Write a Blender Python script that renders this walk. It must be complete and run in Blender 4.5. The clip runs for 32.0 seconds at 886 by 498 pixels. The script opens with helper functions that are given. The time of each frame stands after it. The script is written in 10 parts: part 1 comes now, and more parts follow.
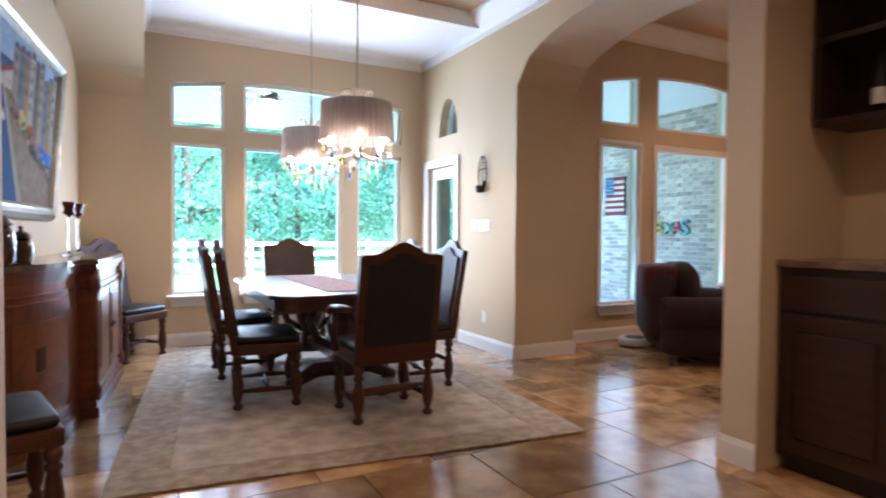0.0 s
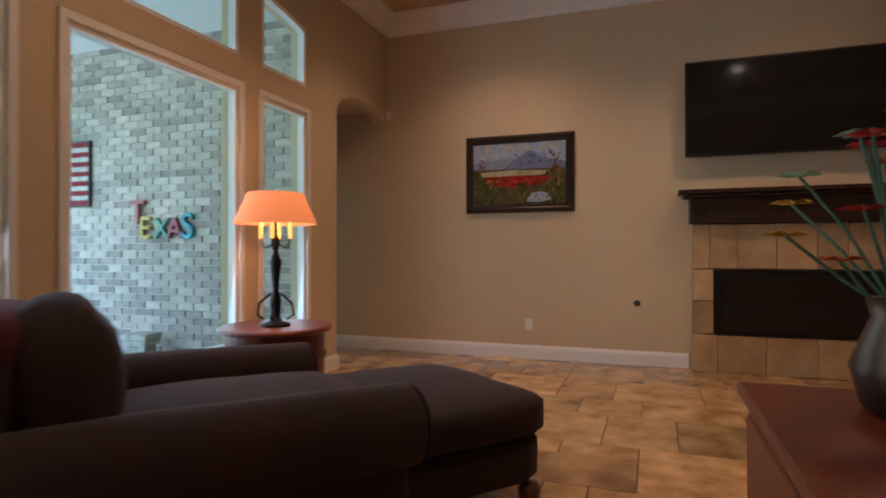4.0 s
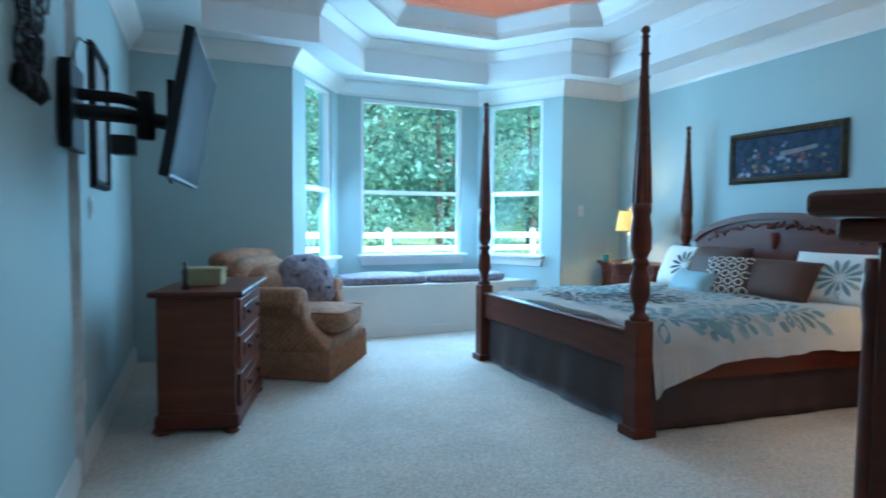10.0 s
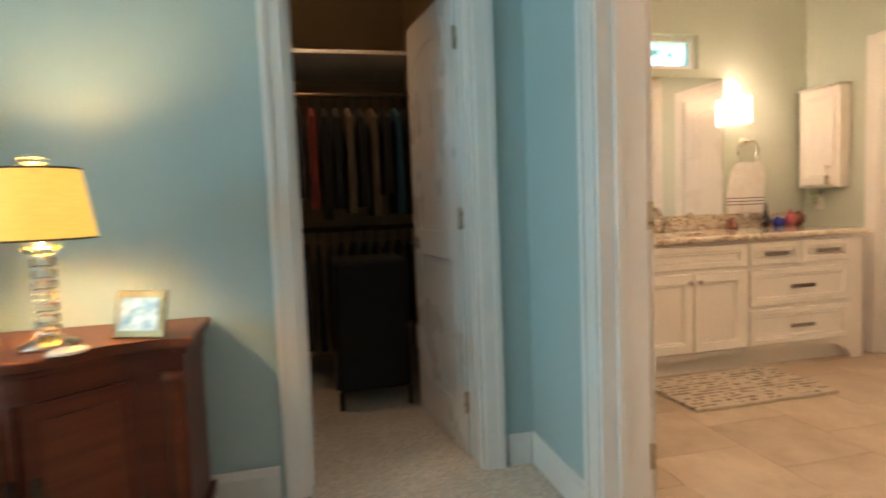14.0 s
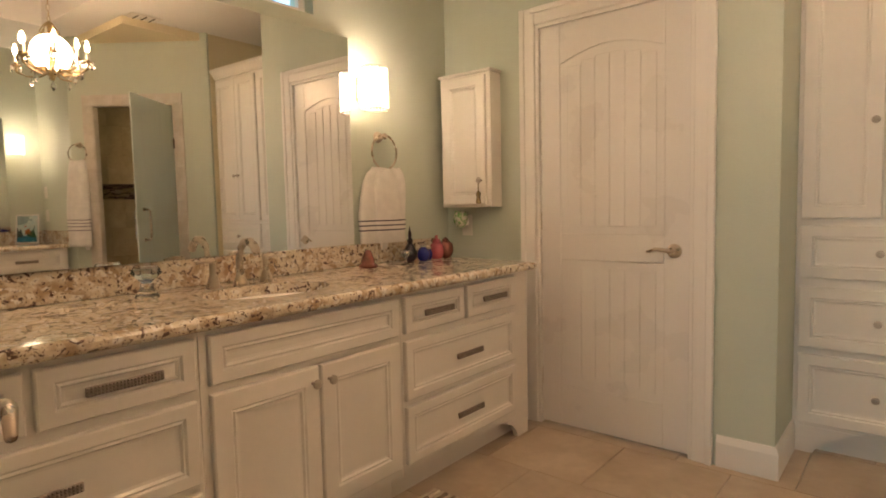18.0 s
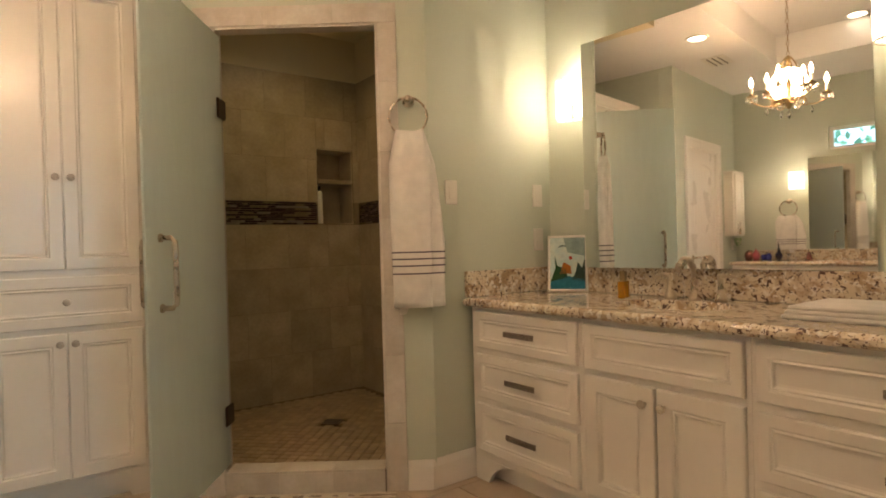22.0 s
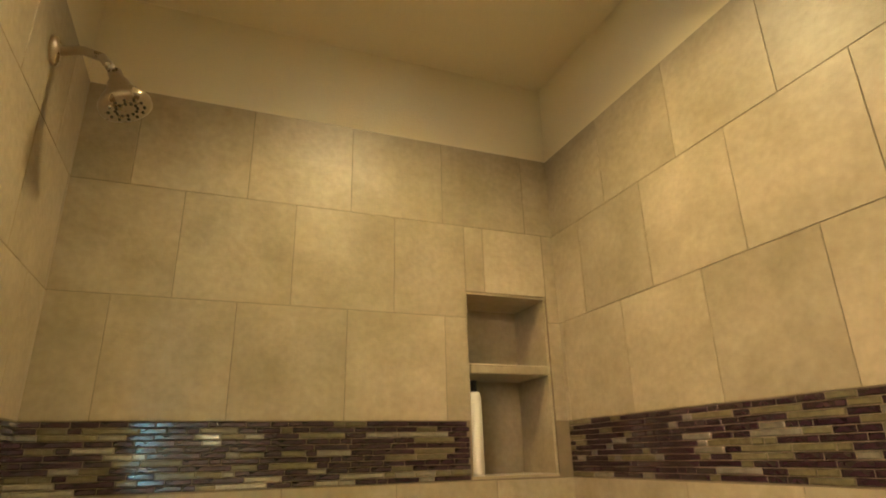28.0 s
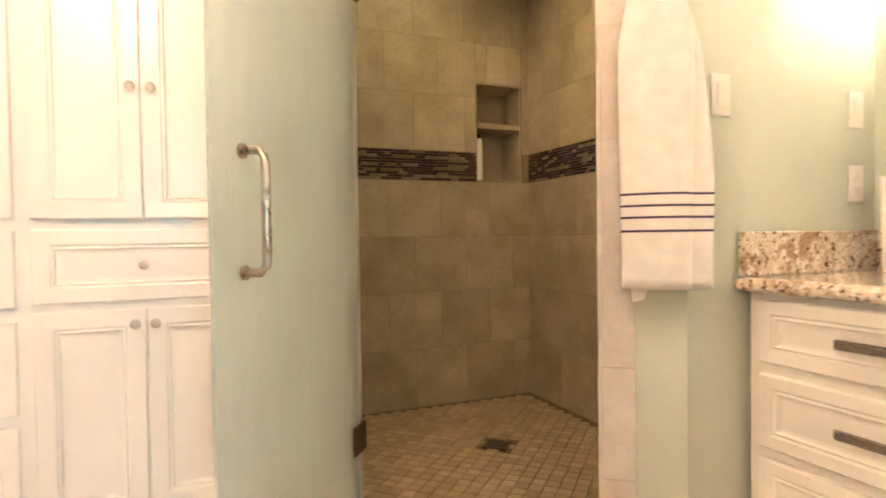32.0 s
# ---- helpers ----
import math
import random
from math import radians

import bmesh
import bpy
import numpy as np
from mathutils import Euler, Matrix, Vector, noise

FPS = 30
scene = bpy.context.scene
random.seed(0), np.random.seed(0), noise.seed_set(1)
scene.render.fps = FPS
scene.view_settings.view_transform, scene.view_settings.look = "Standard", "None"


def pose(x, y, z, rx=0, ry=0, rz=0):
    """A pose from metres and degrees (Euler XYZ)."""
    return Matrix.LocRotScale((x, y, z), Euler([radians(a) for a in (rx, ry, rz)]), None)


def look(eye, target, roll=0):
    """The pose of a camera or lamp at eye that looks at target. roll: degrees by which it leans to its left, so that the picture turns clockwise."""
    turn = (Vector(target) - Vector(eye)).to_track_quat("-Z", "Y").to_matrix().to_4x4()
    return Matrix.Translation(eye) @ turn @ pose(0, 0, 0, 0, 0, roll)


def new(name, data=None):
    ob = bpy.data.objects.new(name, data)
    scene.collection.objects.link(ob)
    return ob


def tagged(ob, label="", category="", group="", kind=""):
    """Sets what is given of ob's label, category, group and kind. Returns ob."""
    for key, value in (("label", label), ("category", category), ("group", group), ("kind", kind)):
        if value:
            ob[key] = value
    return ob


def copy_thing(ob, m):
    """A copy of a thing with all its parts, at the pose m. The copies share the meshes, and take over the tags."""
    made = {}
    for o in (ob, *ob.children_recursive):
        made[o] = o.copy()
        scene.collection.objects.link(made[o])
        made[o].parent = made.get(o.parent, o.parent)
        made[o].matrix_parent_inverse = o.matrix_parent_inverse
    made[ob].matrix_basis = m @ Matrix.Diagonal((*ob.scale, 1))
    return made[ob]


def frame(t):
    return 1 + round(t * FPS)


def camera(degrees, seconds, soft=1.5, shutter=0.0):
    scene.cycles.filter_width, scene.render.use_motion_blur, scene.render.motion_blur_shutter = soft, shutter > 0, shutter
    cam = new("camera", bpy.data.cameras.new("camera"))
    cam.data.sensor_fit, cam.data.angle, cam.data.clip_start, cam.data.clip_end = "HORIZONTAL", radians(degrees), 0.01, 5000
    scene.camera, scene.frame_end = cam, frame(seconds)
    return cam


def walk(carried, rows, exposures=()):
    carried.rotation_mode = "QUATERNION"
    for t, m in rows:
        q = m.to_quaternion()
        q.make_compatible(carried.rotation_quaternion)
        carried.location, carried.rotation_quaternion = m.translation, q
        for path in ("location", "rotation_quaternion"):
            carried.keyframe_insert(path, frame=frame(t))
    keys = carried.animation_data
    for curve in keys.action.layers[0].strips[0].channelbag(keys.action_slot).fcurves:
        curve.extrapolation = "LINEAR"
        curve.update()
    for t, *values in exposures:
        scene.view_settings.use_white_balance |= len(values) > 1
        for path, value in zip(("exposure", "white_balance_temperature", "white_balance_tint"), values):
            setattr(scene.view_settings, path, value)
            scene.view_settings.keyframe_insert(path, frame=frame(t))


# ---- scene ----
cam = camera(74.86, 32.0, soft=1.8, shutter=0.4)
PATH = [
    (0.0, (-0.028, 0.108, 1.186), (0.900, 1.878, 1.132), 0.42),
    (0.5, (0.019, 0.524, 1.161), (0.714, 2.399, 1.115), 0.50),
    (1.0, (0.190, 0.929, 1.133), (0.784, 2.839, 1.098), 0.43),
    (1.5, (0.467, 1.339, 1.115), (1.032, 3.257, 1.088), 0.34),
    (2.0, (0.800, 1.683, 1.132), (1.703, 3.468, 1.099), 0.51),
    (2.5, (1.297, 2.074, 1.130), (2.620, 3.573, 1.098), 1.00),
    (3.0, (1.907, 2.269, 1.126), (3.582, 3.361, 1.108), 0.81),
    (3.5, (2.618, 2.273, 1.050), (4.458, 3.059, 1.060), 0.71),
    (5.5, (5.320, 2.584, 1.077), (7.226, 3.188, 1.089), -0.55),
    (6.0, (5.945, 2.738, 1.070), (7.680, 3.733, 1.088), -0.47),
    (6.5, (6.576, 2.990, 1.080), (8.068, 4.323, 1.094), -0.42),
    (7.0, (7.133, 3.382, 1.076), (8.341, 4.976, 1.077), -0.25),
    (7.3, (7.424, 3.612, 1.063), (8.525, 5.282, 1.054), -0.31),
    (7.7, (7.749, 3.976, 1.126), (8.631, 5.771, 1.090), -0.54),
    (8.0, (7.968, 4.272, 1.175), (8.676, 6.142, 1.106), -0.43),
    (8.5, (8.232, 4.760, 1.164), (8.712, 6.700, 1.067), 0.28),
    (9.0, (8.375, 5.360, 1.153), (8.775, 7.315, 1.049), 0.68),
    (9.5, (8.495, 5.690, 1.159), (8.942, 7.637, 1.054), 0.76),
    (10.0, (8.602, 6.007, 1.148), (9.372, 7.851, 1.050), 0.35),
    (10.5, (8.581, 6.278, 1.156), (9.593, 8.001, 1.059), 0.09),
    (11.0, (8.658, 6.494, 1.171), (9.714, 8.190, 1.077), -0.11),
    (11.5, (8.855, 6.662, 1.159), (9.967, 8.322, 1.075), -0.24),
    (12.0, (9.178, 6.864, 1.105), (10.547, 8.320, 1.033), -0.48),
    (12.5, (9.404, 7.061, 1.086), (11.155, 8.023, 0.998), -1.57),
    (13.0, (9.821, 7.049, 1.086), (11.748, 7.573, 0.988), -2.19),
    (13.5, (10.206, 7.024, 1.084), (12.202, 7.046, 0.966), -2.48),
    (14.0, (10.613, 6.964, 1.110), (12.553, 6.500, 0.958), -2.22),
    (14.5, (10.963, 6.771, 1.086), (12.684, 5.767, 0.915), -1.91),
    (15.0, (11.233, 6.541, 1.032), (12.650, 5.140, 0.865), -1.62),
    (15.5, (11.450, 6.308, 1.000), (12.790, 4.829, 0.859), -1.35),
    (17.5, (12.178, 5.894, 1.122), (13.453, 4.361, 0.966), -1.49),
    (18.0, (12.144, 5.849, 1.140), (13.419, 4.316, 0.992), -1.27),
    (18.5, (12.073, 5.854, 1.162), (13.258, 4.249, 1.020), -1.23),
    (19.0, (12.004, 5.840, 1.187), (12.935, 4.075, 1.048), -1.34),
    (19.5, (11.890, 5.815, 1.203), (12.448, 3.897, 1.100), -1.20),
    (20.0, (11.764, 5.855, 1.199), (11.859, 3.858, 1.132), -0.98),
    (20.5, (11.784, 5.866, 1.150), (11.310, 3.923, 1.123), -1.06),
    (21.0, (11.791, 5.874, 1.127), (10.915, 4.076, 1.108), -1.55),
    (21.5, (11.805, 5.887, 1.115), (10.704, 4.217, 1.098), -1.67),
    (22.0, (11.816, 5.878, 1.110), (10.634, 4.265, 1.099), -1.57),
    (22.5, (11.805, 5.854, 1.100), (10.606, 4.253, 1.100), -1.52),
    (23.0, (11.758, 5.799, 1.088), (10.626, 4.150, 1.099), -1.60),
    (23.5, (11.688, 5.647, 1.065), (10.782, 3.865, 1.088), -1.45),
    (24.0, (11.653, 5.287, 1.064), (10.906, 3.432, 1.091), -1.06),
    (24.5, (11.566, 4.887, 1.039), (10.907, 2.999, 1.069), -0.87),
    (26.5, (10.866, 3.687, 1.221), (10.123, 1.831, 1.289), -1.00),
    (27.0, (10.777, 3.606, 1.304), (10.036, 1.770, 1.583), -1.10),
    (27.5, (10.750, 3.569, 1.350), (10.030, 1.779, 1.875), -1.23),
    (28.0, (10.770, 3.552, 1.356), (10.070, 1.804, 2.031), -1.40),
    (28.5, (10.783, 3.545, 1.315), (10.092, 1.809, 2.027), -1.43),
    (29.0, (10.793, 3.551, 1.228), (10.103, 1.816, 1.944), -1.28),
    (29.5, (10.825, 3.583, 1.150), (10.122, 1.835, 1.822), -1.19),
    (30.0, (10.882, 3.661, 1.084), (10.138, 1.874, 1.588), -1.13),
    (30.5, (10.977, 3.824, 1.026), (10.169, 2.018, 1.320), -1.04),
    (31.0, (11.110, 4.158, 0.983), (10.325, 2.321, 1.091), -0.98),
    (31.5, (11.337, 4.480, 0.965), (10.546, 2.643, 0.943), -0.94),
    (32.0, (11.489, 4.889, 0.985), (10.723, 3.043, 0.940), -0.80),
]
EXPOSURES = [(0.0, 3.45, 5600, 27), (1.0, 3.05, 5400, 25), (2.0, 2.65, 5300, 23), (3.0, 2.45, 6200, 24), (5.5, 3.7, 5900, 29), (6.5, 3.6, 5900, 29), (7.5, 2.85, 6100, 31), (9.0, 2.75, 6000, 30), (10.0, 2.50, 5650, 26), (11.0, 2.20, 5450, 26), (12.0, 1.95, 5300, 21), (13.0, 1.95, 6700, 33), (14.0, 2.70, 7500, 23), (15.0, 2.40, 7700, 20), (18.0, 2.05, 7600, 22), (22.0, 2.15, 7400, 20), (24.5, 2.10, 7600, 20), (26.5, 3.3, 7500, 22), (27.0, 3.3, 7500, 22), (28.0, 4.15, 6800, 12), (29.0, 4.30, 6800, 12), (30.0, 4.50, 6700, 12), (31.0, 4.15, 6600, 22), (32.0, 3.65, 6700, 21)]
walk(cam, [(t, look(eye, target, roll)) for t, eye, target, roll in PATH], EXPOSURES)

# ---- daylight ----
world = bpy.data.worlds.new("sky")
scene.world = world
world.use_nodes = True
wn = world.node_tree
sky = wn.nodes.new("ShaderNodeTexSky")
sky.sky_type, sky.sun_disc = "NISHITA", False
sky.sun_elevation, sky.sun_rotation = radians(59), radians(205)
wn.links.new(sky.outputs[0], wn.nodes["Background"].inputs[0])
wn.nodes["Background"].inputs[1].default_value = 0.15
sun = new("sun", bpy.data.lights.new("sun", "SUN"))
sun.data.energy, sun.data.angle, sun.data.color = 4.6, radians(1.0), (1.0, 0.95, 0.88)
sun.matrix_world = look((0, 0, 0), (-0.22, 0.46, -0.86))


DIM = 0.09


def lamp_area(name, x, y, z, aim, w, h, energy, color):
    li = bpy.data.lights.new(name, "AREA")
    li.shape, li.size, li.size_y, li.energy, li.color = "RECTANGLE", w, h, energy * DIM, color
    ob = new(name, li)
    ob.matrix_world = look((x, y, z), aim)
    return ob


def lamp_point(name, x, y, z, energy, color, size=0.04):
    li = bpy.data.lights.new(name, "POINT")
    li.energy, li.color, li.shadow_soft_size = energy * DIM, color, size
    ob = new(name, li)
    ob.matrix_world = Matrix.Translation((x, y, z))
    return ob


def lamp_spot(name, x, y, z, energy, color, spread=110, size=0.05):
    li = bpy.data.lights.new(name, "SPOT")
    li.energy, li.color, li.shadow_soft_size, li.spot_size, li.spot_blend = energy * DIM, color, size, radians(spread), 0.8
    ob = new(name, li)
    ob.matrix_world = look((x, y, z), (x, y + 0.001, z - 1))
    return ob


DAY = (0.72, 0.9, 1.0)
WARM = (1.0, 0.66, 0.36)
SOFT = (1.0, 0.76, 0.5)
BATH = (1.0, 0.67, 0.42)
# sky light that enters by the window openings
lamp_area("window_light_dining_a", 0.52, 6.58, 1.5, (0.52, 0, 1.0), 0.5, 1.9, 26, DAY)
lamp_area("window_light_dining_b", 1.5, 6.58, 1.5, (1.5, 0, 1.0), 1.05, 1.9, 52, DAY)
lamp_area("window_light_dining_c", 2.52, 6.58, 1.5, (2.52, 0, 1.0), 0.5, 1.9, 26, DAY)
lamp_area("window_light_door", 3.04, 6.05, 1.2, (0, 6.0, 0.8), 0.5, 1.6, 14, DAY)
lamp_area("window_light_living_a", 4.8, 4.96, 1.4, (4.8, 0, 0.8), 0.6, 1.8, 8, DAY)
lamp_area("window_light_living_b", 6.0, 4.96, 1.4, (6.0, 0, 0.8), 1.3, 1.8, 16, DAY)
lamp_area("window_light_living_c", 7.15, 4.96, 1.4, (7.15, 0, 0.8), 0.6, 1.8, 8, DAY)
BLUE = (0.36, 0.78, 1.0)
lamp_area("window_light_bay_centre", 10.76, 12.0, 1.6, (10.76, 6, 0.3), 1.05, 1.6, 140, BLUE)
lamp_area("window_light_bay_left", 9.72, 11.62, 1.6, (11.2, 10.5, 0.3), 0.5, 1.6, 58, BLUE)
lamp_area("window_light_bay_right", 11.78, 11.62, 1.6, (10.2, 10.5, 0.3), 0.5, 1.6, 58, BLUE)
# lamps of the place
lamp_point("chandelier_light_near", 1.36, 4.1, 1.86, 34, SOFT, 0.12)
lamp_point("chandelier_light_far", 1.36, 5.35, 1.86, 34, SOFT, 0.12)
for i, (x, y) in enumerate([(7.9, 3.6), (5.6, 3.6), (7.9, 1.2), (5.6, 1.2)]):
    lamp_spot("living_can_light.%d" % i, x, y, 3.52, 95, WARM, 130)
lamp_spot("foyer_can_light", 1.5, 0.4, 3.38, 110, WARM, 140)
lamp_spot("foyer_can_light_back", 0.6, -1.0, 3.38, 50, WARM, 140)
lamp_point("table_lamp_light", 6.35, 4.52, 1.33, 12, (1.0, 0.5, 0.22), 0.05)
lamp_point("bed_lamp_light_near", 12.50, 7.70, 1.16, 30, (1.0, 0.78, 0.42), 0.04)
lamp_point("bed_lamp_light_far", 12.50, 10.55, 1.16, 22, (1.0, 0.78, 0.42), 0.04)
for i, (x, y) in enumerate([(9.95, 10.5), (9.95, 7.9), (11.3, 7.6), (11.3, 10.5)]):
    lamp_spot("bedroom_can_light.%d" % i, x, y, 3.22, 4, SOFT, 120)
lamp_point("bath_chandelier_light", 11.87, 4.38, 2.2, 92, BATH, 0.12)
for i, (x, y, e) in enumerate([(13.2, 4.6, 62), (10.7, 4.9, 46), (12.0, 3.7, 18)]):
    lamp_spot("bath_can_light.%d" % i, x, y, 2.72, e, BATH, 140)
for i, (x, y, z) in enumerate([(14.178, 3.89, 1.705), (14.178, 5.72, 1.705), (9.582, 3.93, 1.82), (9.582, 5.27, 1.82)]):
    lamp_point("sconce_light.%d" % i, x, y, z + 0.045, 15, (1.0, 0.84, 0.66), 0.0012)
lamp_spot("shower_can_light", 10.35, 2.62, 2.66, 42, (1.0, 0.78, 0.36), 150, 0.05)
lamp_spot("closet_light", 13.9, 7.0, 2.5, 30, WARM, 150)
# no fixture: area lamp added at the patio's open side, in place of sky light
lamp_area("patio_sky_light", 3.2, 9.1, 1.3, (3.2, 0, 1.2), 9.0, 2.5, 200, (0.86, 0.95, 1.0))
lamp_spot("patio_can_light", 6.2, 7.2, 3.0, 30, (1.0, 0.9, 0.75), 150)

# ---- materials ----
MATS = {}


def mat(name, color, rough=0.6, metal=0.0, vary=0.08, scale=6.0, fine=60.0, bump=0.02, second=None, mix=0.5, coat=0.0,
        stretch=(1, 1, 1), trans=0.0, emit=0.0, emit_color=None, alpha=1.0, per_object=0.0, sheen=0.0, ior=1.45, lean=0.0):
    """A surface with colour variation at two scales, fine relief, and (per_object) a tint of its own for every piece."""
    if name in MATS:
        return MATS[name]
    m = bpy.data.materials.new(name)
    m.use_nodes = True
    t = m.node_tree
    p = t.nodes["Principled BSDF"]
    p.inputs["Roughness"].default_value, p.inputs["Metallic"].default_value = rough, metal
    p.inputs["IOR"].default_value = ior
    p.inputs["Coat Weight"].default_value = coat
    p.inputs["Coat Roughness"].default_value = 0.15
    p.inputs["Transmission Weight"].default_value = trans
    p.inputs["Sheen Weight"].default_value = sheen
    if emit:
        p.inputs["Emission Color"].default_value = (*(emit_color or color), 1)
        p.inputs["Emission Strength"].default_value = emit
    tc = t.nodes.new("ShaderNodeTexCoord")
    mp = t.nodes.new("ShaderNodeMapping")
    mp.inputs["Scale"].default_value = stretch
    t.links.new(tc.outputs["Object"], mp.inputs[0])
    big, small = t.nodes.new("ShaderNodeTexNoise"), t.nodes.new("ShaderNodeTexNoise")
    big.inputs["Scale"].default_value, small.inputs["Scale"].default_value = scale, fine
    big.inputs["Detail"].default_value, small.inputs["Detail"].default_value = 5, 3
    info = t.nodes.new("ShaderNodeObjectInfo")
    if per_object:
        off = t.nodes.new("ShaderNodeVectorMath")
        off.operation = "MULTIPLY_ADD"
        off.inputs[1].default_value = (1, 1, 1)
        cmb = t.nodes.new("ShaderNodeCombineXYZ")
        mul = t.nodes.new("ShaderNodeMath")
        mul.operation = "MULTIPLY"
        mul.inputs[1].default_value = 37.0
        t.links.new(info.outputs["Random"], mul.inputs[0])
        for k in range(3):
            t.links.new(mul.outputs[0], cmb.inputs[k])
        t.links.new(mp.outputs[0], off.inputs[0])
        t.links.new(cmb.outputs[0], off.inputs[2])
        src = off.outputs[0]
    else:
        src = mp.outputs[0]
    t.links.new(src, big.inputs["Vector"])
    t.links.new(src, small.inputs["Vector"])
    c2 = second or tuple(max(0, c * (1 - 2.2 * vary)) for c in color)
    ramp = t.nodes.new("ShaderNodeValToRGB")
    ramp.color_ramp.elements[0].position, ramp.color_ramp.elements[1].position = 0.5 - mix * 0.4 - lean, 0.5 + mix * 0.4 - lean
    ramp.color_ramp.elements[0].color, ramp.color_ramp.elements[1].color = (*c2, 1), (*color, 1)
    t.links.new(big.outputs[0], ramp.inputs[0])
    hsv = t.nodes.new("ShaderNodeHueSaturation")
    t.links.new(ramp.outputs[0], hsv.inputs["Color"])
    val = t.nodes.new("ShaderNodeMapRange")
    val.inputs["To Min"].default_value, val.inputs["To Max"].default_value = 1 - vary, 1 + vary
    t.links.new(small.outputs[0], val.inputs[0])
    if per_object:
        v2 = t.nodes.new("ShaderNodeMapRange")
        v2.inputs["To Min"].default_value, v2.inputs["To Max"].default_value = 1 - per_object, 1 + per_object
        t.links.new(info.outputs["Random"], v2.inputs[0])
        mm = t.nodes.new("ShaderNodeMath")
        mm.operation = "MULTIPLY"
        t.links.new(val.outputs[0], mm.inputs[0])
        t.links.new(v2.outputs[0], mm.inputs[1])
        t.links.new(mm.outputs[0], hsv.inputs["Value"])
    else:
        t.links.new(val.outputs[0], hsv.inputs["Value"])
    t.links.new(hsv.outputs[0], p.inputs["Base Color"])
    rr = t.nodes.new("ShaderNodeMapRange")
    rr.inputs["To Min"].default_value, rr.inputs["To Max"].default_value = max(0.02, rough * 0.85), min(1, rough * 1.15)
    t.links.new(big.outputs[0], rr.inputs[0])
    t.links.new(rr.outputs[0], p.inputs["Roughness"])
    if bump:
        b = t.nodes.new("ShaderNodeBump")
        b.inputs["Strength"].default_value, b.inputs["Distance"].default_value = min(1.0, bump * 10), 0.004
        t.links.new(small.outputs[0], b.inputs["Height"])
        t.links.new(b.outputs[0], p.inputs["Normal"])
    MATS[name] = m
    return m


def wood(name, dark, light, rough=0.3, coat=0.3, grain=(1, 1, 12)):
    return mat(name, light, rough, vary=0.16, scale=2.2, fine=26, bump=0.004, second=dark, mix=0.9, coat=coat, stretch=grain, ior=1.35)


def plain_glass(name, tint=(0.97, 0.99, 1.0), rough=0.0):
    m = bpy.data.materials.new(name)
    m.use_nodes = True
    t = m.node_tree
    t.nodes.remove(t.nodes["Principled BSDF"])
    tr, gl, mx = t.nodes.new("ShaderNodeBsdfTransparent"), t.nodes.new("ShaderNodeBsdfGlossy"), t.nodes.new("ShaderNodeMixShader")
    tr.inputs[0].default_value = (*tint, 1)
    gl.inputs["Roughness"].default_value = 0.02
    mx.inputs[0].default_value = 0.012
    t.links.new(tr.outputs[0], mx.inputs[1])
    t.links.new(gl.outputs[0], mx.inputs[2])
    t.links.new(mx.outputs[0], t.nodes["Material Output"].inputs[0])
    return m


def speckled_stone(name, base, tan, dark):
    """Polished granite: a cream ground, drifting tan veins, clusters of dark crystals of two sizes."""
    m = bpy.data.materials.new(name)
    m.use_nodes = True
    t = m.node_tree
    p = t.nodes["Principled BSDF"]
    p.inputs["Roughness"].default_value, p.inputs["Coat Weight"].default_value, p.inputs["Coat Roughness"].default_value = 0.16, 0.35, 0.06
    tc = t.nodes.new("ShaderNodeTexCoord")
    last = None
    for k, (sc, lo, hi, col, det, warp) in enumerate(((16, 0.47, 0.62, tan, 6, 0.8), (42, 0.54, 0.60, (0.74, 0.70, 0.63), 3, 0.2), (58, 0.585, 0.625, dark, 4, 0.6), (130, 0.60, 0.66, (0.16, 0.10, 0.08), 2, 0.0))):
        nz = t.nodes.new("ShaderNodeTexNoise")
        nz.inputs["Scale"].default_value, nz.inputs["Detail"].default_value, nz.inputs["Distortion"].default_value = sc, det, warp
        t.links.new(tc.outputs["Object"], nz.inputs["Vector"])
        mr = t.nodes.new("ShaderNodeMapRange")
        mr.inputs["From Min"].default_value, mr.inputs["From Max"].default_value = lo, hi
        t.links.new(nz.outputs[0], mr.inputs[0])
        mx = t.nodes.new("ShaderNodeMix")
        mx.data_type = "RGBA"
        t.links.new(mr.outputs[0], mx.inputs["Factor"])
        if last is None:
            mx.inputs[6].default_value = (*base, 1)
        else:
            t.links.new(last, mx.inputs[6])
        mx.inputs[7].default_value = (*col, 1)
        last = mx.outputs[2]
    t.links.new(last, p.inputs["Base Color"])
    return m


beige = mat("beige_paint", (0.60, 0.47, 0.31), 0.75, vary=0.03, scale=1.2, fine=160, bump=0.02, second=(0.565, 0.435, 0.28))
ceil_tan = mat("tan_ceiling_paint", (0.50, 0.36, 0.22), 0.8, vary=0.03, scale=1.0, fine=120, bump=0.03)
aqua = mat("aqua_paint", (0.40, 0.53, 0.53), 0.7, vary=0.03, scale=1.2, fine=170, bump=0.02, second=(0.375, 0.505, 0.51))
sage = mat("sage_paint", (0.52, 0.57, 0.49), 0.65, vary=0.03, scale=1.4, fine=170, bump=0.05, second=(0.49, 0.545, 0.465))
cream_wall = mat("cream_paint", (0.78, 0.70, 0.50), 0.75, vary=0.03, scale=1.5, fine=140, bump=0.03)
white_ceiling = mat("white_ceiling_paint", (0.80, 0.80, 0.79), 0.8, vary=0.02, scale=2, fine=90, bump=0.05)
trim_white = mat("white_trim_paint", (0.78, 0.76, 0.73), 0.35, vary=0.02, scale=3, fine=60, bump=0.003)
